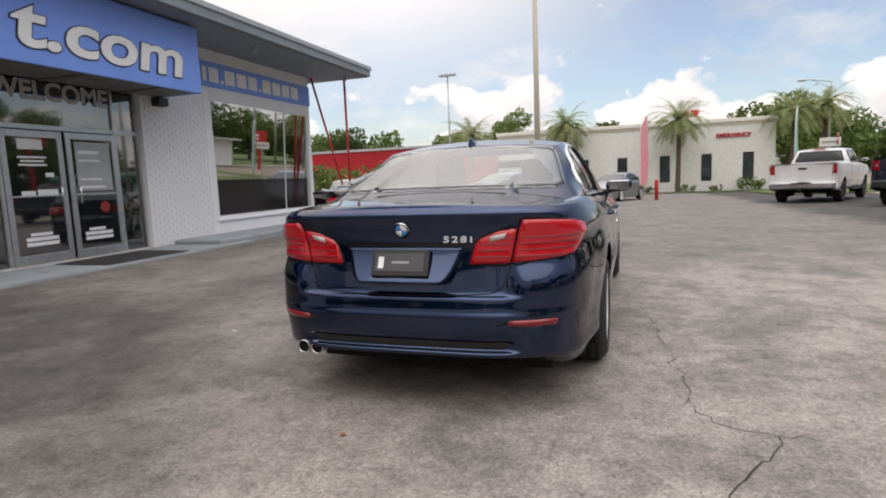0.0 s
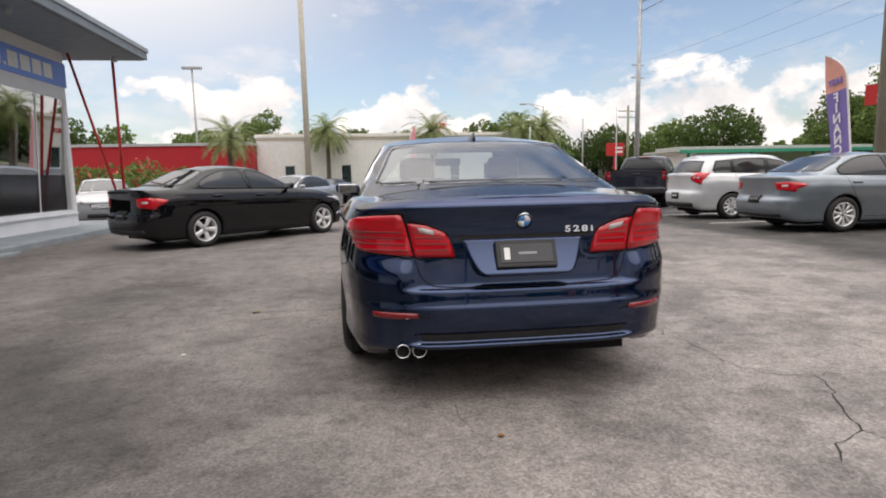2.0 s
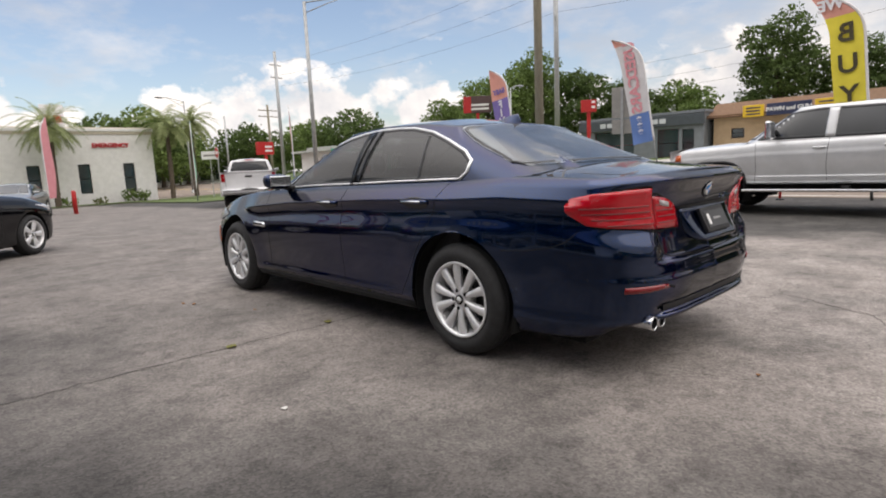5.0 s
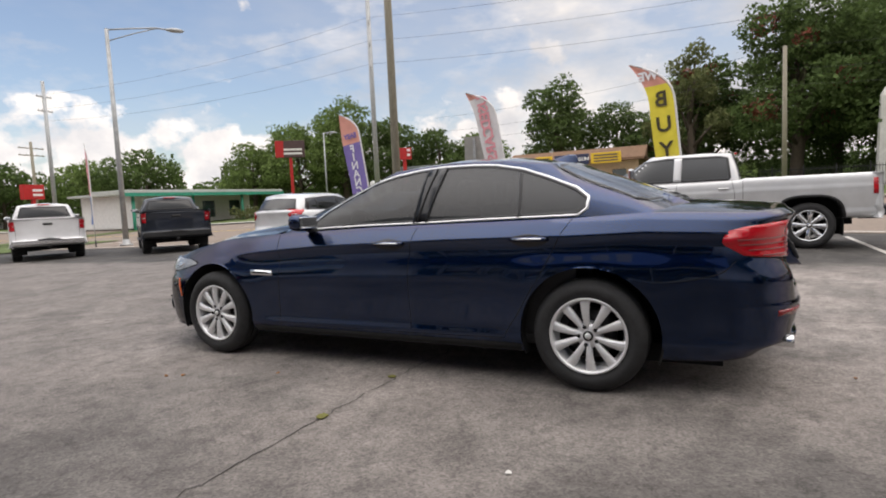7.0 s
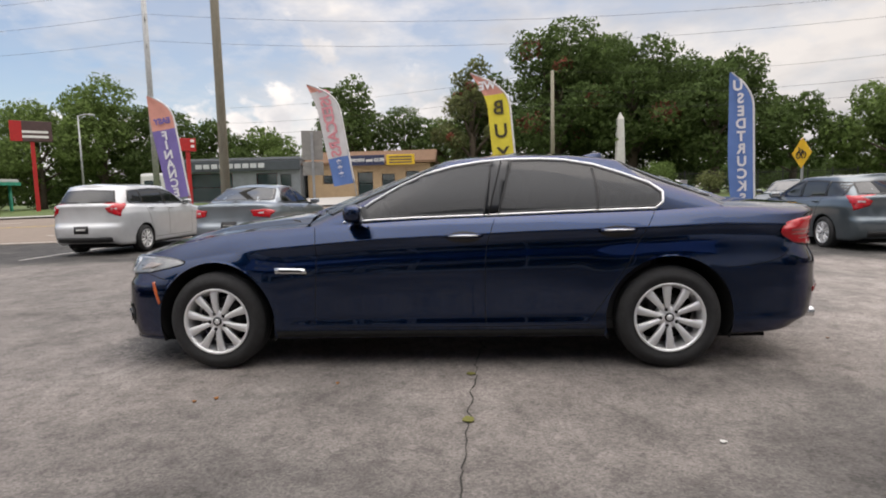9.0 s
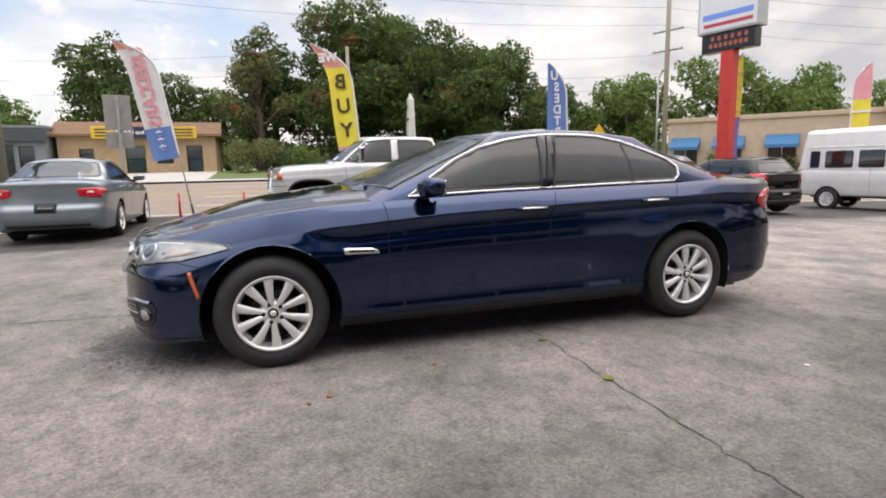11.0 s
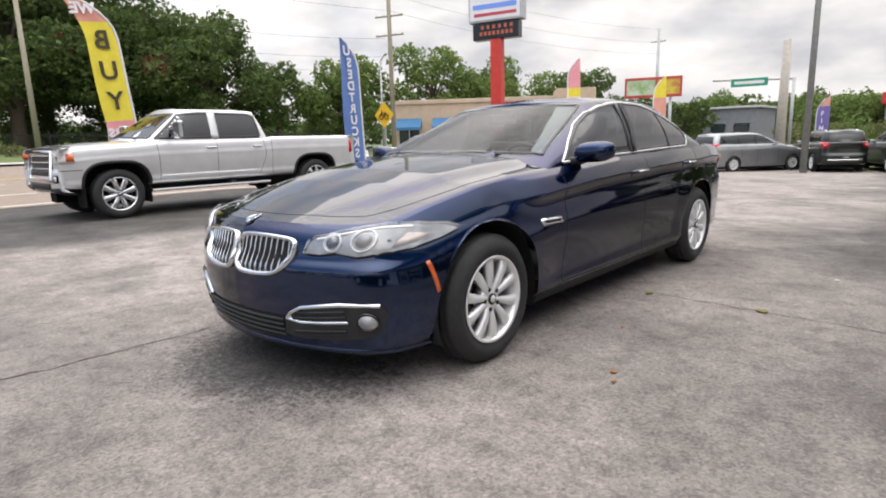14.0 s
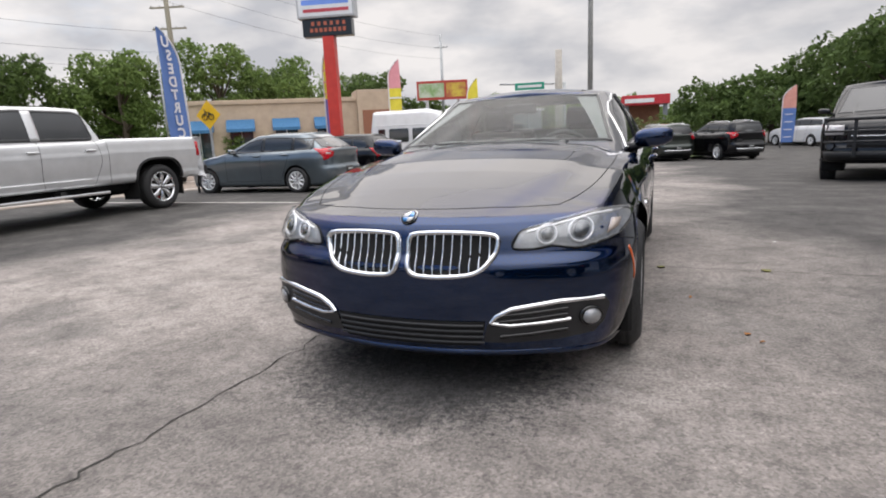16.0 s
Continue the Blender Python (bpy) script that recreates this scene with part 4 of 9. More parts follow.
def crack(pts, w, seed):
    """A wandering open crack in the concrete, as a thin dark furrow."""
    rnd = random.Random(seed)
    line = []
    for (x0, y0), (x1, y1) in zip(pts, pts[1:]):
        n = max(2, int(math.hypot(x1 - x0, y1 - y0) / 0.06))
        for i in range(n):
            t = i / n
            line.append((x0 + (x1 - x0) * t + rnd.gauss(0, 0.013), y0 + (y1 - y0) * t + rnd.gauss(0, 0.013)))
    v, f = [], []
    for i, (x, y) in enumerate(line):
        a, b = line[max(0, i - 1)], line[min(len(line) - 1, i + 1)]
        dx, dy = b[0] - a[0], b[1] - a[1]
        d = math.hypot(dx, dy) or 1
        ww = 0.5 * w * (0.25 + 0.9 * rnd.random())
        z = gz(x, y) + 0.002
        v += [(x - dy / d * ww, y + dx / d * ww, z), (x + dy / d * ww, y - dx / d * ww, z)]
        if i:
            f.append((2 * i - 2, 2 * i - 1, 2 * i + 1, 2 * i))
    tagged(part("pavement_crack", to_mesh("crack", v, f, None, False), CRACK), "dark crack in the concrete lot", "crack", kind="structure")


CRACK = mat("crack dirt", (0.035, 0.033, 0.028), (0.02, 0.019, 0.016), 20, 0.95)

for k, (pts, w) in enumerate((
    ([(1.20, -0.40), (1.24, -0.95), (1.35, -1.75), (1.34, -2.1), (1.42, -2.36), (1.55, -2.42), (1.72, -2.42), (1.94, -2.38)], 0.006),
    ([(1.68, -2.44), (1.58, -2.66), (1.47, -2.83), (1.36, -3.07), (1.10, -3.22), (1.0, -3.35)], 0.009),
    ([(1.36, -3.07), (1.5, -3.35), (1.62, -3.8)], 0.005), ([(0.93, -0.37), (1.8, -0.45), (2.5, -0.52), (3.5, -0.6), (5.0, -0.66)], 0.006),
    ([(-0.36, -2.5), (-0.33, -2.75), (-0.24, -2.95)], 0.005), ([(-3.6, -0.17), (-2.6, -0.2), (-1.7, -0.22), (-0.75, -0.26), (0.2, -0.32), (0.93, -0.37)], 0.008),
    ([(0.80, 1.4), (0.82, 1.9), (0.84, 2.6), (0.88, 3.4), (0.95, 5.0)], 0.012),
    ([(1.34, -2.1), (1.2, -2.3), (1.05, -2.32)], 0.004),
)):
    crack(pts, w, 400 + k)
PALE = mat("pale gum spots", (0.55, 0.54, 0.51), (0.48, 0.47, 0.44), 30, 0.8)
RUST = mat("dry leaf", (0.30, 0.12, 0.03), (0.2, 0.08, 0.02), 30, 0.8)
WEED = mat("weed in the joint", (0.16, 0.15, 0.03), (0.1, 0.1, 0.02), 20, 0.8)
rnd = random.Random(9)
for x, y, r, mt, lab in ((-1.99, -1.375, 0.018, PALE, "flattened pale gum spot on the concrete"), (-0.2, -2.87, 0.014, RUST, "small rusty dry leaf on the lot"), (-1.45, 1.25, 0.016, RUST, "small rusty dry leaf on the lot"), (-1.2, 0.6, 0.014, RUST, "small rusty dry leaf on the lot"), (-1.505, 1.355, 0.015, RUST, "small rusty dry leaf on the lot"), (-1.02, -0.22, 0.03, WEED, "little weed growing in the concrete joint"), (-1.75, -0.22, 0.035, WEED, "little weed growing in the concrete joint")):
    bm = bmesh.new()
    vs = [bm.verts.new((x + r * (0.6 + 0.6 * rnd.random()) * math.cos(a), y + r * (0.6 + 0.6 * rnd.random()) * math.sin(a), gz(x, y) + 0.004 + 0.006 * rnd.random() * (mt is not PALE))) for a in np.linspace(0, 2 * math.pi, 9, endpoint=False)]
    bm.faces.new(vs)
    r_ = bmesh.ops.extrude_face_region(bm, geom=bm.faces[:])
    bmesh.ops.translate(bm, verts=[v for v in r_["geom"] if isinstance(v, bmesh.types.BMVert)], vec=(0, 0, 0.004))
    tagged(part("litter_spot" if mt is PALE else "dry_leaf" if mt is RUST else "weed", bm, mt), lab, "litter")

# ---- dealership building ----
SLATE = mat("slate grey painted fascia", (0.23, 0.26, 0.285), (0.19, 0.215, 0.24), 4, 0.6, big=0.08)
SIGNBLUE = mat("blue sign panel", (0.18, 0.32, 0.80), (0.16, 0.29, 0.74), 1.5, 0.5, big=0.06)
SIGNWHITE = mat("white sign lettering", (0.78, 0.78, 0.76), (0.7, 0.7, 0.69), 3, 0.5)
SIGNDARK = mat("dark sign outline", (0.02, 0.03, 0.08), (0.015, 0.02, 0.06), 3, 0.5)
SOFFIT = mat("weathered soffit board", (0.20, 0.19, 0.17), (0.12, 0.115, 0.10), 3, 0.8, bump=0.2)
ALU = mat("brushed aluminium frame", (0.55, 0.56, 0.57), (0.45, 0.46, 0.47), 12, 0.35, 0.8)
SHOPGLASS = mat("shop window glass", (0.012, 0.015, 0.016), (0.010, 0.012, 0.013), 1.0, 0.04, spec=1.0, coat=1.0)
SHOPGLASS.node_tree.nodes["Principled BSDF"].inputs["Coat IOR"].default_value = 2.1
MIRRORGLASS = mat("reflective window film", (0.52, 0.53, 0.54), (0.50, 0.51, 0.52), 0.8, 0.02, 1.0)
REDPAINT = mat("red painted steel", (0.50, 0.02, 0.02), (0.40, 0.015, 0.015), 8, 0.4)
WALKGREY = mat("grey painted walk", (0.30, 0.33, 0.34), (0.24, 0.265, 0.275), 3, 0.8, bump=0.2, big=0.15)
MATRUB = mat("door mat", (0.03, 0.028, 0.026), (0.02, 0.019, 0.018), 40, 0.95, bump=0.4)

XW = -7.9
tagged(part("wall_east", boxm(XW - 0.25, XW, 5.4, 5.62, 0, 4.25, bevel=0.004), WHITEPAINT), "white painted shop wall", "wall", kind="structure")
tagged(part("wall_east", boxm(XW - 0.25, XW - 0.002, 9.64, 9.78, 0, 4.25, bevel=0.004), WHITEPAINT), "white painted shop wall", "wall", kind="structure")
tagged(part("wall_east", boxm(XW - 0.25, XW + 0.001, 5.62, 9.64, 0, 0.50), WHITEPAINT), "white painted shop wall under the window", "wall", kind="structure")
tagged(part("wall_east", boxm(XW - 0.25, XW + 0.001, 5.62, 9.64, 3.16, 4.25), WHITEPAINT), "white painted shop wall over the window", "wall", kind="structure")
tagged(part("wall_north", boxm(-18, XW - 0.25, 9.53, 9.78, 0, 4.25), WHITEPAINT), "white painted side wall", "wall", kind="structure")
tagged(part("wall_west", boxm(-18.2, -18, -14, 9.78, 0, 4.25), WHITEPAINT), "plain rear wall of the shop", "wall", kind="structure")
tagged(part("wall_south", boxm(-18, XW, -14.2, -14, 0, 4.25), WHITEPAINT), "plain side wall of the shop", "wall", kind="structure")
tagged(part("wall_east", boxm(XW - 0.25, XW, -14, -5.0, 0, 4.25), WHITEPAINT), "white painted shop wall", "wall", kind="structure")
tagged(part("wall_east", boxm(XW - 0.25, XW, -5.0, 3.66, 3.08, 4.25), WHITEPAINT), "white wall over the shop front", "wall", kind="structure")

roof = tagged(part("roof", boxm(-18.3, -6.32, -14.5, 10.75, 4.26, 4.52, bevel=0.012), SLATE), "flat slate-grey roof slab with a deep overhang", "roof", kind="structure")
part("roof_edge", boxm(-18.34, -6.29, -14.54, 10.79, 4.44, 4.55, bevel=0.01), mat("pale metal drip edge", (0.36, 0.40, 0.42), (0.30, 0.33, 0.35), 5, 0.5), roof)
part("soffit", boxm(-17.9, -6.40, -14.3, 10.66, 4.235, 4.262), SLATE, roof)
for y in (10.2, 6.0):
    part("soffit_lamp", lathe([(4.12, 0.0), (4.12, 0.06), (4.20, 0.075), (4.24, 0.075)], 16, "z"), STEEL, roof, m=Matrix.Translation((-6.9, y, 0)))

# white brick pier
pier = tagged(part("wall_pier", boxm(XW - 0.25, XW - 0.012, 3.66, 5.40, 0, 4.25), WHITEPAINT), "white painted brick pier", "wall", kind="structure")
bm = bmesh.new()
bh, bl = 0.072, 0.215
BRICKS = {}
for c in range(58):
    z = 0.06 + c * bh
    y = 3.66 - (bl / 2 if c % 2 else 0)
    while y < 5.40:
        a, b = max(y, 3.655) + 0.005, min(y + bl, 5.40) - 0.005
        y += bl
        if b - a < 0.03:
            continue
        d = 0.0036 * random.random()
        if c < 36:
            key = round(b - a, 3)
            if key not in BRICKS:
                one = boxm(-0.02, 0.004, 0, key, 0.005, bh - 0.004)
                BRICKS[key] = bpy.data.meshes.new("brick")
                one.to_mesh(BRICKS[key])
                one.free()
                BRICKS[key].materials.append(WHITEPAINT)
            brick = new("brick", BRICKS[key])
            brick.parent = pier
            brick.matrix_basis = Matrix.Translation((XW + d, a, z))
        else:
            box(bm, XW - 0.02, XW + 0.004 + d, a, b, z + 0.005, z + bh - 0.004)
    box(bm, XW - 0.24, XW - 0.03, 3.640, 3.652 + 0.002 * (c % 2), z + 0.005, z + bh - 0.004)
tagged(part("brickwork", bm, WHITEPAINT, pier), kind="stuff")
part("corbel_lamp", boxm(XW, XW + 0.2, 3.95, 4.2, 2.82, 2.98, bevel=0.015), BLACK, pier)

# window of the white wall
win = tagged(part("window_1", boxm(-0.01, 0.01, 5.62, 9.64, 0.0, 2.66), MIRRORGLASS), "large shop window that mirrors the lot", "window", kind="structure")
# the pane leans out a little at its head
win.matrix_basis = Matrix.Translation((XW - 0.17, 0, 0.50)) @ Matrix.Rotation(radians(3.0), 4, "Y")
UNLEAN = win.matrix_basis.inverted()
for y0, y1, z0, z1 in ((5.60, 5.66, 0.48, 3.18), (9.60, 9.66, 0.48, 3.18), (5.6, 9.66, 0.46, 0.53), (5.6, 9.66, 3.12, 3.18)):
    part("window_frame", boxm(XW - 0.13, XW - 0.02 + 0.004 * (z0 > 1), y0, y1, z0, z1, bevel=0.006), mat("white window frame", (0.75, 0.76, 0.76), (0.68, 0.68, 0.68), 5, 0.45), win, m=UNLEAN)
part("divider", boxm(0.0105, 0.022, 8.48, 8.52, 0.0, 2.64), MATS["white window frame"], win)
part("dark_lower_panel", boxm(0.0105, 0.014, 5.66, 9.60, 0.03, 0.86), mat("black window film", (0.012, 0.012, 0.014), (0.009, 0.009, 0.01), 2, 0.15), win)
part("window_sill", boxm(XW - 0.05, XW + 0.05, 5.55, 9.72, 0.41, 0.46, bevel=0.01), WHITEPAINT, win, m=UNLEAN)

# telephone band: digits stand as plain bars
band = thing("fascia_sign", "blue sign band on the white wall with pale lettering bars", "sign", m=Matrix.Translation((XW + 0.002, 0, 0)))
part("panel", boxm(0, 0.03, 5.20, 9.80, 3.42, 3.97, bevel=0.006), SIGNBLUE, band)
y = 5.42
for k, w in enumerate((0.12, 0.30, 0.08, 0.34, 0.34, 0.34, 0.08, 0.34, 0.34, 0.34, 0.34)):
    z1 = 3.60 if w == 0.08 else 3.85
    part("bar", boxm(0.03, 0.042, y, y + w, 3.53, z1, bevel=0.004), SIGNWHITE, band)
    y += w + (0.085 if w != 0.08 else 0.06)

# blue box awning with white letters
awn = thing("awning_sign", "blue box awning over the entrance with white italic letters", "sign", m=Matrix.Translation((0, 0, 0)))
part("front_panel", boxm(-6.86, -6.80, -6.0, 4.12, 2.98, 4.20, bevel=0.01), SIGNBLUE, awn)
part("end_panel", boxm(-7.89, -6.862, 4.06, 4.115, 2.99, 4.19, bevel=0.006), SIGNBLUE, awn)
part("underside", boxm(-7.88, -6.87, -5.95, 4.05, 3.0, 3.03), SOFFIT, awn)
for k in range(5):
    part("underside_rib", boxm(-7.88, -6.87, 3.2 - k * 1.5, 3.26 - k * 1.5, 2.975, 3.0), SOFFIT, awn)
tm = text_mesh("t.com", 1.36, 0.01, "RIGHT", 0.12, 0.03)
part("lettering", tm, SIGNWHITE, awn, m=Matrix.Translation((-6.785, 3.66, 3.50)) @ Euler((radians(90), 0, radians(90))).to_matrix().to_4x4() @ Matrix.Diagonal((0.98, 0.68, 1, 1)))
tm = text_mesh("t.com", 1.36, 0.004, "RIGHT", 0.12, 0.055)
part("letter_outline", tm, SIGNDARK, awn, m=Matrix.Translation((-6.794, 3.66, 3.50)) @ Euler((radians(90), 0, radians(90))).to_matrix().to_4x4() @ Matrix.Diagonal((0.98, 0.68, 1, 1)))
for y0, y1, z0, z1 in ((-0.2, 0.3, 3.3, 3.95), (-1.1, -0.5, 3.3, 3.95), (-2.0, -1.4, 3.3, 4.05)):
    part("letter_bar", boxm(-6.80, -6.785 + 0.002 * (z0 > 3.5), y0, y1, z0, z1, bevel=0.004), SIGNWHITE, awn)

# shop front: aluminium frame, panes, double door
front = tagged(part("shopfront", boxm(XW - 0.16, XW - 0.10, -5.0, 3.66, 2.22, 2.30, bevel=0.004), ALU), "aluminium shop front with dark glass", "shopfront", kind="structure")
for y in (-5.0, -3.0, -1.1, 0.98, 3.08, 3.60):
    part("mullion", boxm(XW - 0.17, XW - 0.09, y, y + 0.06, 0.04, 3.08, bevel=0.004), ALU, front)
part("head", boxm(XW - 0.17, XW - 0.088, -5.0, 3.66, 3.02, 3.09, bevel=0.004), mat("dark bronze frame", (0.04, 0.04, 0.042), (0.03, 0.03, 0.03), 8, 0.4, 0.6), front)
part("threshold", boxm(XW - 0.2, XW + 0.02, -5.0, 3.66, 0.0, 0.07, bevel=0.006), KERB, front)
for y0, y1, z0, z1 in ((-4.94, -3.0, 0.07, 2.22), (-2.94, -1.1, 0.07, 2.22), (-1.04, 0.98, 0.07, 2.22), (3.14, 3.60, 0.07, 2.22), (-4.94, -3.0, 2.3, 3.02), (-2.94, -1.1, 2.3, 3.02), (-1.04, 0.98, 2.3, 3.02), (1.04, 3.08, 2.3, 3.02), (3.14, 3.60, 2.3, 3.02)):
    part("pane", boxm(XW - 0.14, XW - 0.128, y0, y1, z0, z1), SHOPGLASS, front)
part("lettering", text_mesh("WELCOME", 0.42, 0.002, "CENTER", 0, 0.012), mat("frosted letters", (0.45, 0.46, 0.46), (0.38, 0.39, 0.39), 6, 0.6), front, m=Matrix.Translation((XW - 0.124, 2.05, 2.83)) @ Euler((radians(90), 0, radians(90))).to_matrix().to_4x4())
for k, (y0, y1) in enumerate(((1.05, 2.06), (2.09, 3.07))):
    dx = 0.04 if k else 0.0
    d = tagged(part("door_1" if k == 0 else "door_2", boxm(XW - 0.115 + dx, XW - 0.105 + dx, y0 + 0.08, y1 - 0.08, 0.2, 2.12), SHOPGLASS), "glazed aluminium shop door with white lettering", "door", kind="structure")
    for a, b, z0, z1 in ((y0, y0 + 0.09, 0.08, 2.2), (y1 - 0.09, y1, 0.08, 2.2), (y0 + 0.09, y1 - 0.09, 2.09, 2.2), (y0 + 0.09, y1 - 0.09, 0.08, 0.22)):
        part("door_frame", boxm(XW - 0.135 + dx, XW - 0.085 + dx, a, b, z0, z1, bevel=0.005), ALU, d)
    hy = y1 - 0.14 if k == 0 else y0 + 0.14
    part("door_handle", sweep(bmesh.new(), [(XW - 0.085 + dx, hy, 1.0), (XW - 0.03 + dx, hy, 1.02), (XW - 0.03 + dx, hy, 1.28), (XW - 0.085 + dx, hy, 1.3)], 0.012), CHROME, d)
    part("push_bar", boxm(XW - 0.105 + dx, XW - 0.07 + dx, y0 + 0.09, y1 - 0.09, 1.14, 1.17, bevel=0.006), ALU, d)
    # number and small print stand as bars
    if k == 0:
        bars = [(1.32, 1.72, 1.90, 2.06), (1.30, 1.76, 1.76, 1.79), (1.34, 1.72, 1.70, 1.73), (1.30, 1.76, 1.64, 1.67), (1.72, 1.86, 1.46, 1.53), (1.3, 1.52, 1.14, 1.24), (1.56, 1.9, 1.14, 1.26), (1.36, 1.72, 0.52, 0.57), (1.28, 1.82, 0.44, 0.5), (1.28, 1.82, 0.36, 0.42)]
    else:
        bars = [(2.3, 2.7, 1.85, 1.9), (2.3, 2.72, 1.72, 1.75), (2.3, 2.72, 1.4, 1.43), (2.3, 2.78, 1.26, 1.30), (2.36, 2.68, 0.52, 0.57), (2.28, 2.82, 0.44, 0.5), (2.28, 2.82, 0.36, 0.42)]
        part("frosted_panel", boxm(XW - 0.104 + dx, XW - 0.1 + dx, y0 + 0.16, y1 - 0.14, 1.22, 2.05), mat("frosted film", (0.40, 0.41, 0.42), (0.34, 0.35, 0.35), 5, 0.7), d)
        part("wreath_sticker", lathe([(0, 0.0), (0.004, 0.07), (0, 0.1)], 14), mat("red sticker", (0.35, 0.02, 0.02), (0.2, 0.02, 0.02), 30, 0.5), d, m=Matrix.Translation((XW - 0.055, 2.72, 0.92)))
    for a, b, z0, z1 in bars:
        part("print_bar", boxm(XW - 0.105 + dx, XW - 0.0985 + dx, a, b, z0, z1), SIGNWHITE, d)
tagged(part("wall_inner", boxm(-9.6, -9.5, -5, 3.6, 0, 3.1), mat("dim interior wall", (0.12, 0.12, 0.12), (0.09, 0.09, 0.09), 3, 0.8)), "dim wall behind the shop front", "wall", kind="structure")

tagged(part("walkway", boxm(XW - 0.02, -6.55, -14, 5.0, -0.05, 0.045, bevel=0.015), WALKGREY), "grey painted walk along the shop front", "pavement", kind="structure")
tagged(part("walkway_kerb", boxm(XW - 0.02, -6.75, 4.2, 11.6, -0.05, 0.13, bevel=0.03), WALKGREY), "raised grey kerb beside the white wall", "kerb", kind="structure")
tagged(part("walkway_kerb", boxm(-13.0, XW - 0.0, 9.8, 11.7, -0.06, 0.125, bevel=0.03), WALKGREY), "raised grey walk at the end of the shop", "kerb", kind="structure")
tagged(part("door_mat", boxm(-7.75, -6.62, 1.5, 3.2, 0.046, 0.06, bevel=0.005), MATRUB), "dark ribbed door mat before the shop entrance", "mat")
props = thing("roof_prop", "red steel props, one upright and one slanting, under the roof edge", "post", m=Matrix.Translation((-7.05, 10.45, 0.12)))
part("upright", tube(bmesh.new(), (0, 0, 0), (0, 0, 4.13), 0.035), REDPAINT, props)
part("brace", tube(bmesh.new(), (0, 0, 0.02), (-0.75, -0.62, 4.12), 0.032), REDPAINT, props)
part("foot_plate", boxm(-0.09, 0.09, -0.09, 0.09, 0, 0.015, bevel=0.003), REDPAINT, props)

# ---- neighbouring buildings ----
CREAM = mat("cream stucco", (0.78, 0.775, 0.76), (0.70, 0.695, 0.68), 3, 0.8, bump=0.15, big=0.06)
TAN = mat("tan stucco", (0.46, 0.33, 0.20), (0.40, 0.285, 0.17), 2, 0.8, bump=0.15, big=0.08)
SAND = mat("sand stucco", (0.50, 0.39, 0.29), (0.44, 0.34, 0.25), 2, 0.8, bump=0.15, big=0.08)
REDWALL = mat("red painted wall", (0.42, 0.012, 0.02), (0.36, 0.01, 0.018), 2, 0.7, big=0.08)
GREYWALL = mat("grey painted block", (0.20, 0.22, 0.235), (0.17, 0.185, 0.2), 2, 0.8, big=0.08)
ROOFBROWN = mat("brown shingle roof", (0.20, 0.115, 0.065), (0.14, 0.08, 0.045), 6, 0.9, bump=0.4)
FARGLASS = mat("far window glass", (0.03, 0.05, 0.055), (0.02, 0.035, 0.04), 1, 0.06, spec=0.8)
TEAL = mat("teal painted trim", (0.03, 0.30, 0.20), (0.025, 0.25, 0.17), 3, 0.5)
PALEROOF = mat("pale metal roof", (0.50, 0.52, 0.50), (0.42, 0.44, 0.42), 3, 0.5, big=0.1)
YELLOWBOARD = mat("yellow signboard", (0.72, 0.47, 0.02), (0.64, 0.41, 0.02), 3, 0.5)


def block(name, label, x0, x1, y0, y1, h, wall, roofm, openings=(), overhang=0.15, base=None):
    """A plain building: four walls with real openings in the face that the street sees, a roof with an edge.
    openings: (face, a0, a1, z0, z1, frame material)."""
    z0 = gz((x0 + x1) / 2, (y0 + y1) / 2) if base is None else base
    b = thing(name, label, "building", m=Matrix.Translation((0, 0, z0)))
    faces = {"W": (x0, x0 + 0.25, y0, y1), "E": (x1 - 0.25, x1, y0, y1), "S": (x0, x1, y0, y0 + 0.25), "N": (x0, x1, y1 - 0.25, y1)}
    for k, (a0, a1, b0, b1) in faces.items():
        mine = sorted([o for o in openings if o[0] == k], key=lambda o: o[1])
        along = k in "WE"
        lo, hi = (b0, b1) if along else (a0 + 0.25, a1 - 0.25)
        def seg(p, q, za, zb):
            if q - p > 0.01 and zb - za > 0.01:
                part("wall", boxm(*((a0, a1, p, q) if along else (p, q, b0, b1)), za, zb), wall, b)

        at_ = lo
        for _, p, q, za, zb, fm in mine:
            seg(at_, p, -0.4, h)
            seg(p, q, -0.4, za)
            seg(p, q, zb, h)
            at_ = q
        seg(at_, hi, -0.4, h)
        for _, p, q, za, zb, fm in mine:
            inx = 0.10
            if k == "W":
                rect = lambda p, q, za, zb, t: (x0 + inx, x0 + inx + t, p, q, za, zb)
            elif k == "S":
                rect = lambda p, q, za, zb, t: (p, q, y0 + inx, y0 + inx + t, za, zb)
            elif k == "N":
                rect = lambda p, q, za, zb, t: (p, q, y1 - inx - t, y1 - inx, za, zb)
            else:
                rect = lambda p, q, za, zb, t: (x1 - inx - t, x1 - inx, p, q, za, zb)
            w = part("window", boxm(*rect(p, q, za, zb, 0.02)), FARGLASS, b)
            for r in ((p, p + 0.06, za, zb), (q - 0.06, q, za, zb), (p, q, za, za + 0.06), (p, q, zb - 0.06, zb), (p, q, (za + zb) / 2 - 0.02, (za + zb) / 2 + 0.03)):
                part("window_frame", boxm(*rect(*r, 0.07)), fm, w)
    o = overhang
    part("roof", boxm(x0 - o, x1 + o, y0 - o, y1 + o, h, h + 0.22, bevel=0.02), roofm, b)
    return b


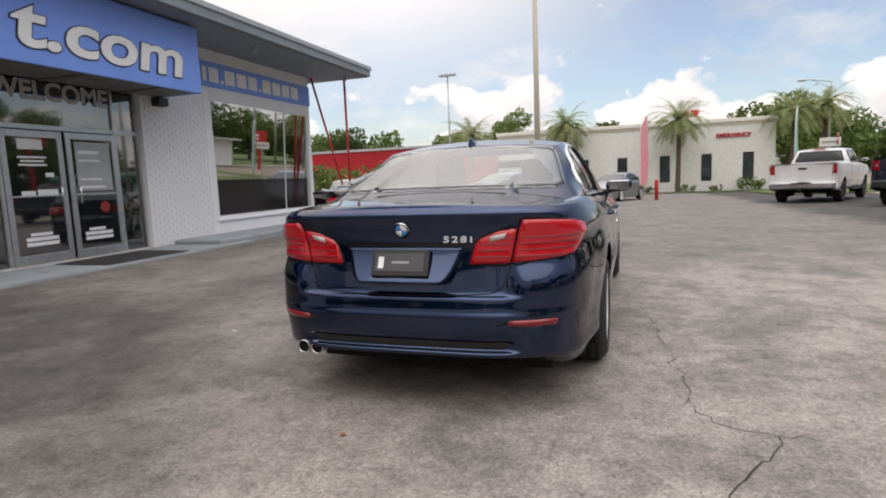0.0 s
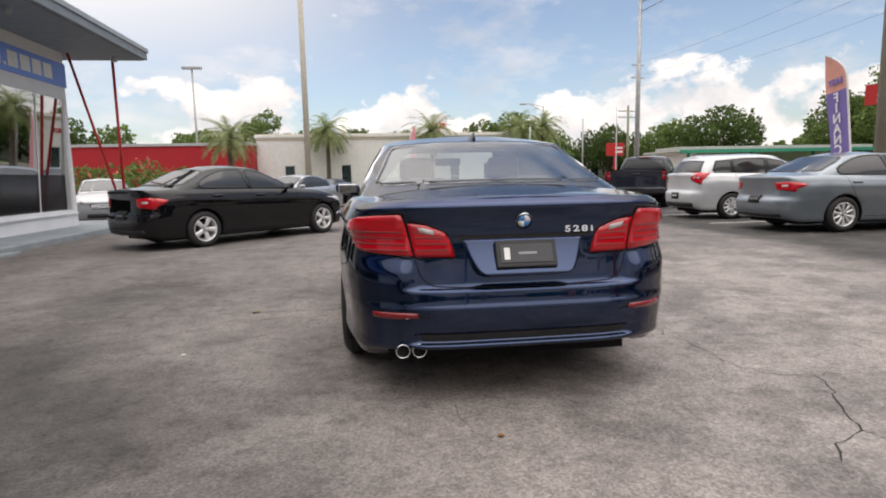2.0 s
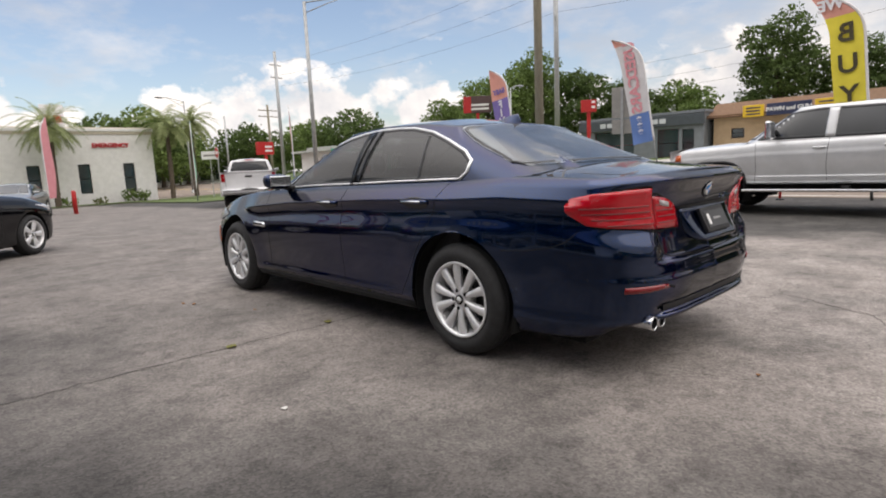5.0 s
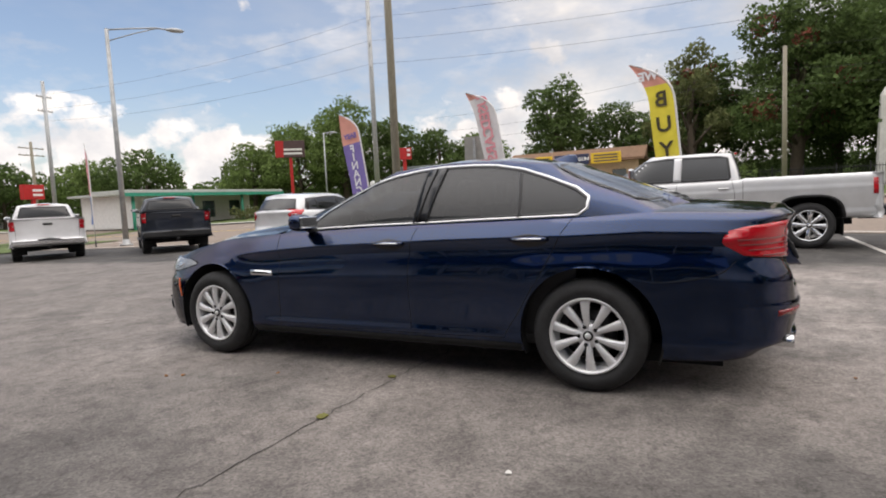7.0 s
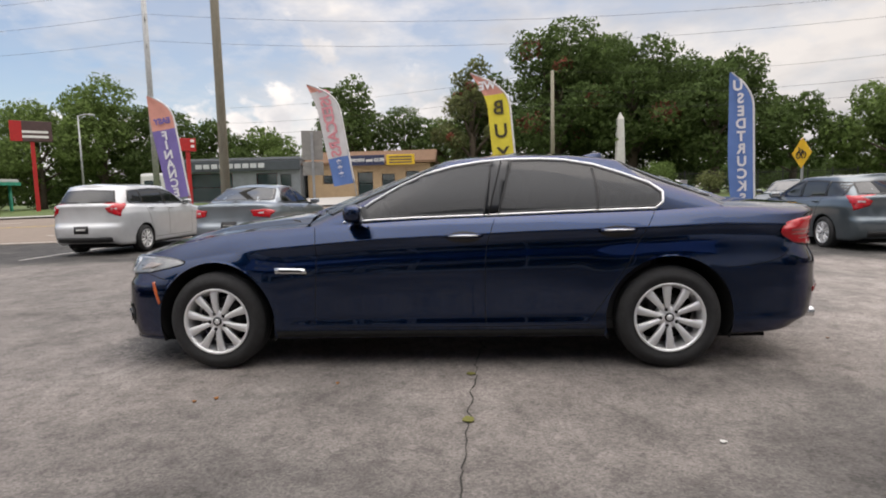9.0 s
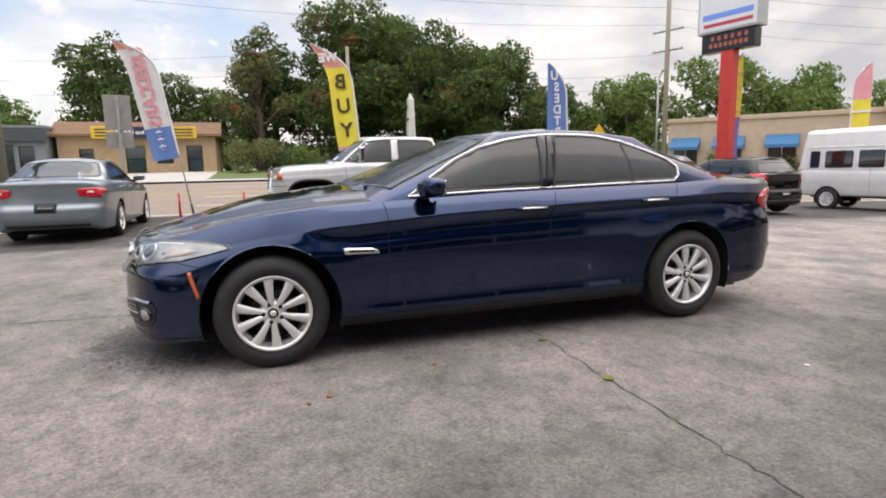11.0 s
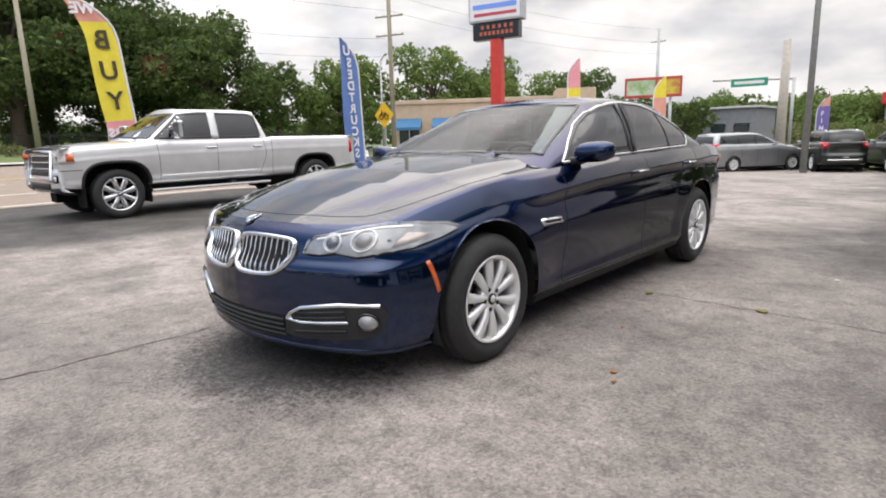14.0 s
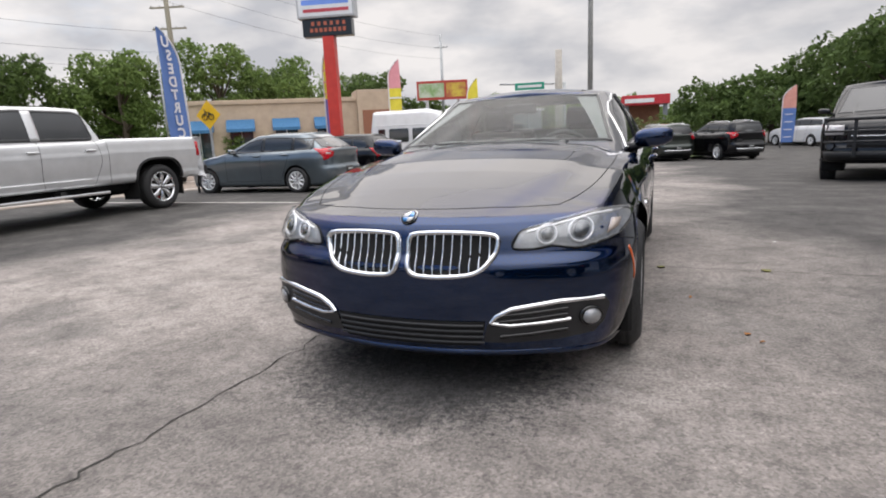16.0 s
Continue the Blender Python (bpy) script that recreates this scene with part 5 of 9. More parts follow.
WFRAME = mat("white metal window frame", (0.7, 0.71, 0.71), (0.62, 0.63, 0.63), 4, 0.45)
clinic = block("clinic", "long cream single-storey clinic with narrow windows", -9.9, 11.2, 43.4, 58, 5.2, CREAM, CREAM,
               [("S", x + 0.12, x + 0.88, 0.8, 2.9, WFRAME) for x in (-7.8, -3.2, -0.2, 3.0, 6.0, 8.9)], 0.12)
part("parapet", boxm(-9.95, 11.25, 43.34, 44.0, 5.0, 5.5, bevel=0.03), mat("cream parapet trim", (0.60, 0.54, 0.44), (0.53, 0.47, 0.38), 3, 0.8), clinic)
part("lettering", text_mesh("EMERGENCY", 0.42, 0.05, "CENTER", 0, 0.015), mat("red channel letters", (0.50, 0.03, 0.04), (0.42, 0.02, 0.03), 4, 0.5), clinic, m=Matrix.Translation((8.35, 43.36, 4.2)) @ Euler((radians(90), 0, 0)).to_matrix().to_4x4())
sgn = part("roof_sign", boxm(4.9, 6.4, 47, 47.2, 5.4, 7.4, bevel=0.02), mat("white roof sign", (0.72, 0.72, 0.72), (0.65, 0.65, 0.65), 3, 0.6), clinic)
part("sign_bar", boxm(5.1, 5.5, 46.9, 47, 6.1, 6.6), REDPAINT, sgn)
part("sign_bar", boxm(5.65, 6.2, 46.9, 47, 6.1, 6.6), REDPAINT, sgn)
block("red_shop", "low red shop with a plain wall", -45, -9.95, 41.8, 55, 4.55, REDWALL, mat("grey roof edge", (0.45, 0.45, 0.46), (0.38, 0.38, 0.39), 3, 0.7), (), 0.1)
garage = block("garage_shop", "grey single-storey garage shop with open red-lit bays", 45.5, 56, 15.8, 27.5, 3.7, GREYWALL, GREYWALL,
               [("W", 16.6, 17.6, 0.1, 2.4, GREYWALL), ("W", 17.9, 19.8, 0.1, 2.5, REDPAINT), ("W", 22.0, 26.0, 0.1, 2.6, REDPAINT)], 0.1)
part("fascia", boxm(45.2, 45.48, 15.7, 27.6, 2.75, 3.6, bevel=0.02), mat("dark fascia", (0.06, 0.075, 0.085), (0.05, 0.06, 0.07), 3, 0.6), garage)
for k in range(9):
    part("letter_bar", boxm(45.14, 45.2, 18.9 + k * 0.72, 19.45 + k * 0.72, 3.0, 3.4), mat("pale letter bars", (0.6, 0.62, 0.64), (0.5, 0.52, 0.54), 4, 0.5), garage)
pawn = block("pawn_shop", "tan single-storey shop with a brown roof and yellow signs", 46.5, 58, 4.2, 15.4, 2.9, TAN, ROOFBROWN,
             [("W", 5.2, 6.4, 0.1, 2.2, WFRAME), ("W", 7.4, 8.6, 0.8, 2.0, WFRAME), ("W", 9.4, 10.8, 0.1, 2.2, WFRAME), ("W", 13.0, 14.0, 1.2, 2.0, WFRAME)], 0.5)
bm = bmesh.new()
vs = [bm.verts.new(p) for p in ((45.9, 3.7, 2.95), (45.9, 15.9, 2.95), (48.4, 15.9, 4.2), (48.4, 3.7, 4.2), (58.4, 3.7, 4.25), (58.4, 15.9, 4.25), (48.4, 3.7, 2.95), (48.4, 15.9, 2.95))]
for f in ((0, 3, 2, 1), (3, 4, 5, 2), (0, 6, 3), (1, 2, 7)):
    bm.faces.new([vs[i] for i in f])
part("mansard_roof", bm, ROOFBROWN, pawn)
for y0, y1, mt in ((5.5, 8.0, YELLOWBOARD), (8.2, 11.2, SIGNDARK), (11.4, 12.9, YELLOWBOARD)):
    s_ = part("signboard", boxm(45.7, 45.85, y0, y1, 2.75, 3.65, bevel=0.02), mt, pawn)
    if mt is SIGNDARK:
        part("lettering", text_mesh("PAWN and GUN", 0.42, 0.02, "CENTER", 0, 0.01), SIGNWHITE, s_, m=Matrix.Translation((45.68, 9.7, 3.2)) @ Euler((radians(90), 0, radians(-90))).to_matrix().to_4x4())
    else:
        for k in range(3):
            part("print_bar", boxm(45.68, 45.7, y0 + 0.25, y1 - 0.25, 2.9 + k * 0.24, 3.0 + k * 0.24), SIGNDARK, s_)
# plaza with blue awnings
plaza = thing("plaza_building", "sand-coloured shop row with blue awnings", "building", m=pose(28.5, -36.0, gz(28.5, -36), 0, 0, 217))
part("wall", boxm(-8, 8, 0.25, 9, -0.4, 4.4), SAND, plaza)
part("parapet", boxm(-8.15, 8.15, 0.1, 0.6, 4.4, 4.75, bevel=0.04), SAND, plaza)
part("tower_wall", boxm(6.2, 9.4, -0.35, 3, -0.4, 5.3, bevel=0.03), SAND, plaza)
part("tower_brick", boxm(6.6, 9.0, -0.42, -0.36, 0.0, 3.6), mat("red brick panel", (0.30, 0.13, 0.08), (0.24, 0.10, 0.06), 14, 0.85), plaza)
BLUEAWN = mat("blue canvas awning", (0.05, 0.17, 0.33), (0.04, 0.14, 0.28), 5, 0.8)
for x in (-6.6, -3.4, 0.2, 3.6):
    w = part("window", boxm(x - 0.9, x + 0.9, 0.19, 0.24, 0.2, 2.5), FARGLASS, plaza)
    part("window_frame", boxm(x - 0.03, x + 0.03, 0.15, 0.19, 0.2, 2.5), WFRAME, w)
    bm = bmesh.new()
    v = [bm.verts.new(p) for p in ((x - 1.1, 0.24, 3.2), (x + 1.1, 0.24, 3.2), (x + 1.1, -0.7, 2.45), (x - 1.1, -0.7, 2.45), (x - 1.1, -0.7, 2.2), (x + 1.1, -0.7, 2.2), (x - 1.1, 0.24, 2.3), (x + 1.1, 0.24, 2.3))]
    for f in ((0, 3, 2, 1), (3, 4, 5, 2), (0, 6, 4, 3), (1, 2, 5, 7)):
        bm.faces.new([v[i] for i in f])
    part("awning", bm, BLUEAWN, plaza)
# station with teal trim to the north-east
station = block("station_shop", "pale-roofed filling station shop with teal trim", 30, 44, 46, 54, 2.9, CREAM, PALEROOF, [("S", x, x + 1.6, 0.5, 2.2, TEAL) for x in (31, 34, 37.5, 41)], 0.8)
part("canopy", boxm(26, 44.5, 41.5, 46, 2.75, 3.15, bevel=0.03), PALEROOF, station)
part("trim_band", boxm(25.9, 44.6, 41.4, 41.48, 2.6, 2.9), TEAL, station)
for x in (27, 33, 39, 44):
    part("column", tube(bmesh.new(), (x, 42, -1.0), (x, 42, 2.75), 0.14), TEAL, station)
redroof = thing("red_canopy_shop", "low shop with a red canopy beyond the lot", "building", m=pose(0.5, -58, gz(0, -58), 0, 0, 5))
part("canopy", boxm(-2.1, 2.5, -4, 0.4, 3.75, 4.7, bevel=0.04), mat("red canopy", (0.52, 0.03, 0.04), (0.44, 0.02, 0.03), 3, 0.5), redroof)
part("canopy_band", boxm(-0.6, 2.2, 0.41, 0.45, 3.95, 4.35), SIGNWHITE, redroof)
part("wall", boxm(-1.4, 1.9, -8, -3.2, -0.4, 3.75), mat("brown brick far wall", (0.26, 0.13, 0.08), (0.2, 0.1, 0.06), 8, 0.85), redroof)
for x in (-1.9, 1.8):
    part("column", boxm(x, x + 0.4, -0.3, 0.1, -0.4, 3.75), GREYWALL, redroof)
# far low buildings down the street
for x, y, w, d, h, mt in ((14, -72, 14, 8, 4.0, GREYWALL), (30, -80, 12, 8, 4.5, CREAM), (20, 85, 20, 8, 4, CREAM)):
    block("far_shop", "low shop far down the street", x, x + w, y, y + d, h, mt, PALEROOF, [("N" if y < 0 else "S", x + k * 2.4 + 0.6, x + k * 2.4 + 2.2, 0.4, 2.4, WFRAME) for k in range(int(w / 2.6))], 0.3)

# ---- trees ----
BARK = mat("tree bark", (0.13, 0.10, 0.075), (0.08, 0.06, 0.045), 8, 0.9, bump=0.5, stretch=(3, 3, 0.7))
LEAF_DARK = mat("oak leaves", (0.11, 0.16, 0.052), (0.064, 0.10, 0.03), 0.6, 0.75, spec=0.15, leafy=True, island=0.35, big=0.2)
LEAF_MID = mat("broad leaves", (0.17, 0.235, 0.075), (0.11, 0.165, 0.045), 0.6, 0.75, spec=0.15, leafy=True, island=0.35, big=0.2)
LEAF_PALE = mat("pale grey-green leaves", (0.18, 0.20, 0.085), (0.12, 0.135, 0.055), 0.6, 0.75, spec=0.15, leafy=True, island=0.35, big=0.2)
LEAF_RUST = mat("rusty leaves", (0.22, 0.06, 0.03), (0.14, 0.04, 0.02), 0.8, 0.7, island=0.4)
PALMLEAF = mat("palm fronds", (0.30, 0.34, 0.16), (0.21, 0.25, 0.11), 1.5, 0.6, spec=0.2, leafy=True, island=0.3)


def leaf_cloud(rs, centres, radii, per, size):
    """Many small bent leaf clumps spread over uneven lobes, denser towards their shells."""
    V, F = [], []
    for (cx, cy, cz), r in zip(centres, radii):
        n = int(per * (r / 2.0) ** 2)
        d = rs.normal(size=(n, 3))
        d /= np.linalg.norm(d, axis=1)[:, None]
        rad = r * (0.55 + 0.5 * rs.random(n) ** 0.6) * (1 + 0.18 * np.sin(5 * d[:, 0] + cx) * np.sin(4 * d[:, 1] + cy) + 0.12 * np.sin(9 * d[:, 2] + cz))
        p = d * rad[:, None] * (1, 1, 0.8) + (cx, cy, cz)
        a = rs.normal(size=(n, 3)) * 0.6 + d * 0.5
        u = np.cross(a, rs.normal(size=(n, 3)))
        u /= np.linalg.norm(u, axis=1)[:, None]
        w = np.cross(u, a)
        w /= np.linalg.norm(w, axis=1)[:, None]
        s = size * (0.5 + rs.random(n))[:, None]
        base = len(V)
        quad = np.stack([p - u * s, p - w * s * 0.5 + u * s * 0.1, p + u * s * 1.1, p + w * s * 0.55], 1).reshape(-1, 3)
        base = sum(len(x) for x in V)
        V.append(quad)
        idx = base + 4 * np.arange(n)[:, None] + np.arange(4)
        F.append(idx)
    return np.concatenate(V), np.concatenate(F)


def tree(x, y, h, spread, leaf, seed, lobes=11, per=420, size=0.22, label="tall broad oak tree with dense dark foliage", rust=False, low=0.28, name="tree", z=None):
    rs = np.random.RandomState(seed)
    rnd = random.Random(seed)
    root = thing(name, label, "tree", "trees", Matrix.Translation((x, y, gz(x, y) if z is None else z)))
    bm = bmesh.new()
    k = h / 10
    fork = h * 0.3
    trunk = [(0, 0, -0.3), (0.1 * k, 0.05, h * 0.12), (0.02, -0.1 * k, fork), (0.1 * k, 0.1 * k, h * 0.55), (0.05 * k, 0, h * 0.8)]
    sweep(bm, trunk, [0.42 * k, 0.33 * k, 0.28 * k, 0.17 * k, 0.04 * k], 9)
    centres, radii = [], []
    for i in range(lobes):
        a = i * 2.4 + rnd.random() * 0.8
        t = (i + 0.5) / lobes
        zz = h * (low + 0.62 * t + 0.05 * rnd.uniform(-1, 1))
        rr = spread * (0.85 - 0.75 * abs(t - 0.35) ** 1.1) * rnd.uniform(0.5, 1.0)
        c = (rr * math.cos(a), rr * math.sin(a), zz)
        centres.append(c)
        radii.append(spread * rnd.uniform(0.28, 0.44))
        s = (0.04, 0, min(zz * 0.6, h * 0.6))
        mid = (c[0] * 0.5, c[1] * 0.5, (s[2] + zz) / 2 + 0.2)
        sweep(bm, [s, mid, (c[0] * 0.95, c[1] * 0.95, zz)], [0.13 * k, 0.08 * k, 0.02], 6)
    part("trunk", bm, BARK, root)
    v, f = leaf_cloud(rs, centres, radii, per, size)
    part("crown", to_mesh("crown", v, f, leaf, False), leaf, root)
    if rust:
        pick = rnd.sample(range(lobes), 4)
        v, f = leaf_cloud(rs, [(centres[i][0] - 0.5, centres[i][1] + 0.6, centres[i][2] + 0.4) for i in pick], [radii[i] * 0.45 for i in pick], per * 0.8, size)
        part("withered_foliage", to_mesh("crown", v, f, LEAF_RUST, False), LEAF_RUST, root, "rust-red withered leaves")
    return root


OAK = "tall oak tree with dense dark foliage"
for i, (x, y, h, s, lf, rust) in enumerate((
    (54, -8, 16.5, 7.0, LEAF_DARK, True), (52, -15, 14.5, 6.5, LEAF_DARK, True), (50, -22, 12.8, 6.2, LEAF_DARK, False), (57, -1, 12.5, 5.0, LEAF_DARK, True), (62, -12, 17.0, 8, LEAF_DARK, False), (58, -20, 14, 7, LEAF_DARK, False),
    (53, 0.5, 13.5, 3.6, LEAF_PALE, True), (49, -28.5, 9.0, 4.5, LEAF_DARK, False), (62, 15, 13.0, 5.5, LEAF_DARK, False), (66, 9, 10, 5, LEAF_DARK, False), (70, 4, 9.5, 5, LEAF_MID, False),
    (54, 47, 10.5, 6.5, LEAF_MID, False), (57, 42, 13.2, 6.5, LEAF_MID, False), (60, 36.5, 11.5, 6, LEAF_DARK, False), (52, 53, 9.0, 5.5, LEAF_MID, False), (63, 31, 10.0, 5, LEAF_DARK, False), (66, 26, 8.5, 4.5, LEAF_MID, False),
    (44.6, -34.5, 9.8, 5.2, LEAF_MID, False), (48.5, -36, 8.2, 5, LEAF_MID, False), (40, -42, 11.0, 5.4, LEAF_MID, False), (36, -47, 9.0, 5, LEAF_MID, False), (41, -53, 8.6, 5, LEAF_DARK, False), (30, -56, 8.2, 4.5, LEAF_DARK, False), (25, -58, 5.2, 3.4, LEAF_DARK, False), (20, -60, 4.9, 3.4, LEAF_DARK, False),
    (3.5, -64, 4.8, 4, LEAF_MID, False), (-4.5, -45, 4.8, 3.6, LEAF_DARK, False), (-8.5, -44, 5.4, 3.8, LEAF_DARK, False), (-12, -42, 7.0, 4.0, LEAF_DARK, False), (-13.5, -36, 8.0, 4.2, LEAF_DARK, False), (-18, -40, 9, 5, LEAF_DARK, False),
    (10, -80, 5.4, 5, LEAF_MID, False), (28, -92, 6.5, 6, LEAF_MID, False), (44, -75, 10, 7, LEAF_MID, False), (16, -95, 6, 6, LEAF_DARK, False),
)):
    tree(x, y, h, s, lf, 20 + i, 13 if h > 12 else 10, 900, 0.19, OAK if lf is LEAF_DARK else "broad leafy green tree with uneven crown" if lf is LEAF_MID else "tall pale-leaved tree with rusty leaves", rust)
# north tree line beyond the shops
for i, (x, y, h, s) in enumerate(((-17, 83, 11.5, 6), (-10, 86, 9.5, 5.5), (-25, 80, 9, 5), (-33, 60, 8.5, 5), (-29, 62, 7.5, 4.5), (-38, 64, 8, 5), (-22, 66, 7.5, 4.5), (-3, 84, 9, 6), (4, 88, 8.5, 6), (14, 74, 8.5, 5), (18, 70, 9.5, 5.5), (22, 76, 8, 5), (28, 84, 7.5, 6), (36, 80, 7.5, 6), (44, 76, 8, 6), (46, 66, 8.5, 6), (-45, 70, 9, 6), (-52, 60, 10, 6))):
    tree(x, y, h, s, LEAF_DARK if i % 2 else LEAF_MID, 90 + i, 9, 520, 0.24, "green tree beyond the low shops")
# far woods on the horizon
rs = np.random.RandomState(5)
cs, rr = [], []
for a in np.arange(0, 2 * math.pi, 0.028):
    d = 150 + 30 * rs.random()
    x, y = d * math.sin(a), d * math.cos(a)
    cs.append((x, y, gz(x, y) + 2.5 + 2.5 * rs.random()))
    rr.append(4.0 + 2.2 * rs.random())
v, f = leaf_cloud(rs, cs, rr, 60, 0.75)
tagged(part("far_woods", to_mesh("woods", v, f, LEAF_DARK, False), LEAF_DARK), "distant belt of green woods", "woods", kind="stuff")


def bush(x, y, w, h, leaf, seed, label, flowers=False):
    rs = np.random.RandomState(seed)
    root = thing("bush", label, "bush", "bushes", Matrix.Translation((x, y, gz(x, y))))
    n = 9
    cs = [((rs.random() - 0.5) * w, (rs.random() - 0.5) * w * 0.6, h * (0.25 + 0.5 * rs.random())) for _ in range(n)]
    v, f = leaf_cloud(rs, cs, [min(w, h) * 0.36] * n, 900, 0.11)
    part("foliage", to_mesh("bush", v, f, leaf, False), leaf, root)
    bm = bmesh.new()
    for c in cs[:5]:
        tube(bm, (0, 0, -0.1), c, 0.03, 0.01, 6)
    part("stem", bm, BARK, root)
    if flowers:
        v, f = leaf_cloud(rs, [(c[0], c[1], c[2] + 0.25) for c in cs], [min(w, h) * 0.3] * n, 90, 0.10)
        tagged(part("blossom", to_mesh("flowers", v, f, None, False), mat("orange pink flowers", (0.45, 0.12, 0.06), (0.35, 0.08, 0.05), 3, 0.7, island=0.3), root), kind="stuff")


for i, (x, y, w, h, fl) in enumerate(((-11.2, 20, 2.2, 2.3, True), (-8.6, 22, 2.0, 2.1, True), (-13.5, 20, 2.2, 2.4, True), (-15.5, 17, 2.2, 2.2, True))):
    bush(x, y, w, h, LEAF_MID, 200 + i, "loose flowering shrub with orange blossom", fl)
for i, (x, y, w, h) in enumerate(((43, 0.8, 5.6, 3.0), (43.5, -2.5, 4.0, 2.2), (40, -4.5, 2.4, 0.9), (40, -8, 2.4, 0.9), (40, 2, 2.2, 0.8), (42, -14.5, 4.5, 2.6), (42, -18, 3.5, 2.0), (31.5, -33.4, 1.2, 2.2), (27.8, -36.2, 1.2, 2.1), (25.4, -38, 1.2, 2.1), (2, 42.6, 1.2, 0.6), (5.2, 42.7, 1.2, 0.6), (7, 42.7, 1.2, 0.5), (9.4, 42.5, 1.3, 1.1), (37, 40, 3, 1.4), (3.2, -46, 4, 2.6), (0.2, -45, 3.4, 2.4), (-2.4, -44, 3.2, 2.5), (6.0, -47, 3.4, 2.4))):
    bush(x, y, w, h, LEAF_MID if i % 2 else LEAF_PALE, 220 + i, "rounded green shrub near the buildings")
# dark undergrowth below the oaks
for i, y in enumerate((-33, -27.5, -22, -16.5, -11, -5.5, 0, 5)):
    bush(58 + (i * 37 % 5), y, 7.5, 4.2, LEAF_DARK, 260 + i, "dense dark undergrowth below the oak trees")
for i, (x, y) in enumerate(((66, 24), (66, 30), (64, 36), (62, 42), (59, 48), (56, 54), (50, 60))):
    bush(x, y, 7.5, 4.0, LEAF_DARK, 280 + i, "dense dark undergrowth below the far trees")


def palm(x, y, h, seed, crown=2.6):
    rnd = random.Random(seed)
    root = thing("palm_tree", "date palm with a ringed trunk and feathery fronds", "tree", "palms", Matrix.Translation((x, y, gz(x, y))))
    bm = bmesh.new()
    n = 26
    pts, rr = [], []
    for i in range(n + 1):
        t = i / n
        pts.append((0.06 * math.sin(2 * t), 0.05 * t, -0.2 + h * t))
        rr.append((0.19 - 0.04 * t) * (1.08 if i % 2 else 0.94))
    sweep(bm, pts, rr, 10)
    part("trunk", bm, BARK, root)
    V, F = [], []
    top = Vector(pts[-1])
    for k in range(46):
        a = k * 2.39996 + rnd.uniform(-0.2, 0.2)
        up = 1.15 - 1.75 * (k / 46) + rnd.uniform(-0.1, 0.1)
        L = crown * rnd.uniform(0.85, 1.1)
        prev = top.copy()
        d = Vector((math.cos(a) * math.cos(up), math.sin(a) * math.cos(up), math.sin(up)))
        side = Vector((-math.sin(a), math.cos(a), 0))
        m = 15
        for j in range(m):
            p = prev + d * (L / m)
            d = (d + Vector((0, 0, -0.075 - 0.01 * j * 0.5))).normalized()
            w = 0.42 * math.sin(math.pi * min(1, (j + 1.2) / (m + 0.6))) ** 0.6
            b = len(V)
            V += [prev, p, p + side * 0.02 + Vector((0, 0, 0.015)), prev + side * 0.02]
            F.append((b, b + 1, b + 2, b + 3))
            for sgn in (-1, 1):
                for off in (0.0, 0.5):
                    q = prev.lerp(p, off)
                    tip = q + side * sgn * w + d * w * 0.55 + Vector((0, 0, -0.10 * w + rnd.uniform(-0.05, 0.05)))
                    b = len(V)
                    V += [q, q + d * 0.07, tip]
                    F.append((b, b + 1, b + 2))
            prev = p
    part("frond_crown", to_mesh("fronds", V, F, PALMLEAF, False), PALMLEAF, root)


for i, (x, y, h) in enumerate(((4.3, 41.3, 5.6), (-4.1, 42.0, 5.8), (-10.6, 37.0, 4.9), (12.2, 43.0, 5.9), (14.6, 44.6, 6.2), (-13.5, 47, 5.0))):
    palm(x, y, h, 300 + i)

# ---- poles, signs, flags ----
def lamp_post(x, y, h, arm, label, r=0.11, name="street_lamp", az=0.0, double=False):
    root = thing(name, label, "street lamp", "street lamps", pose(x, y, gz(x, y), 0, 0, az))
    part("pole", tube(bmesh.new(), (0, 0, -0.2), (0, 0, h), r, r * 0.6, 14), STEEL, root)
    part("base", lathe([(0, 0), (0, r * 2.1), (0.08, r * 2.1), (0.1, r * 1.2), (0.3, r * 1.15), (0.3, 0)], 14, "z"), STEEL, root)
    if arm:
        part("arm", sweep(bmesh.new(), [(0, 0, h - 0.05), (arm * 0.4, 0, h + 0.10), (arm * 0.8, 0, h + 0.22), (arm, 0, h + 0.2)], 0.035, 8), STEEL, root)
        part("brace", sweep(bmesh.new(), [(0, 0, h - 0.55), (arm * 0.45, 0, h - 0.1), (arm * 0.8, 0, h + 0.2)], 0.025, 8), STEEL, root)
        bm = bmesh.new()
        bmesh.ops.create_icosphere(bm, subdivisions=2, radius=1)
        for v in bm.verts:
            v.co = Vector((arm + 0.3, 0, h + 0.18)) + Vector((v.co.x * 0.42, v.co.y * 0.16, v.co.z * (0.09 if v.co.z < 0 else 0.12)))
        part("lamp_head", bm, STEEL, root, smooth=True)
    return root


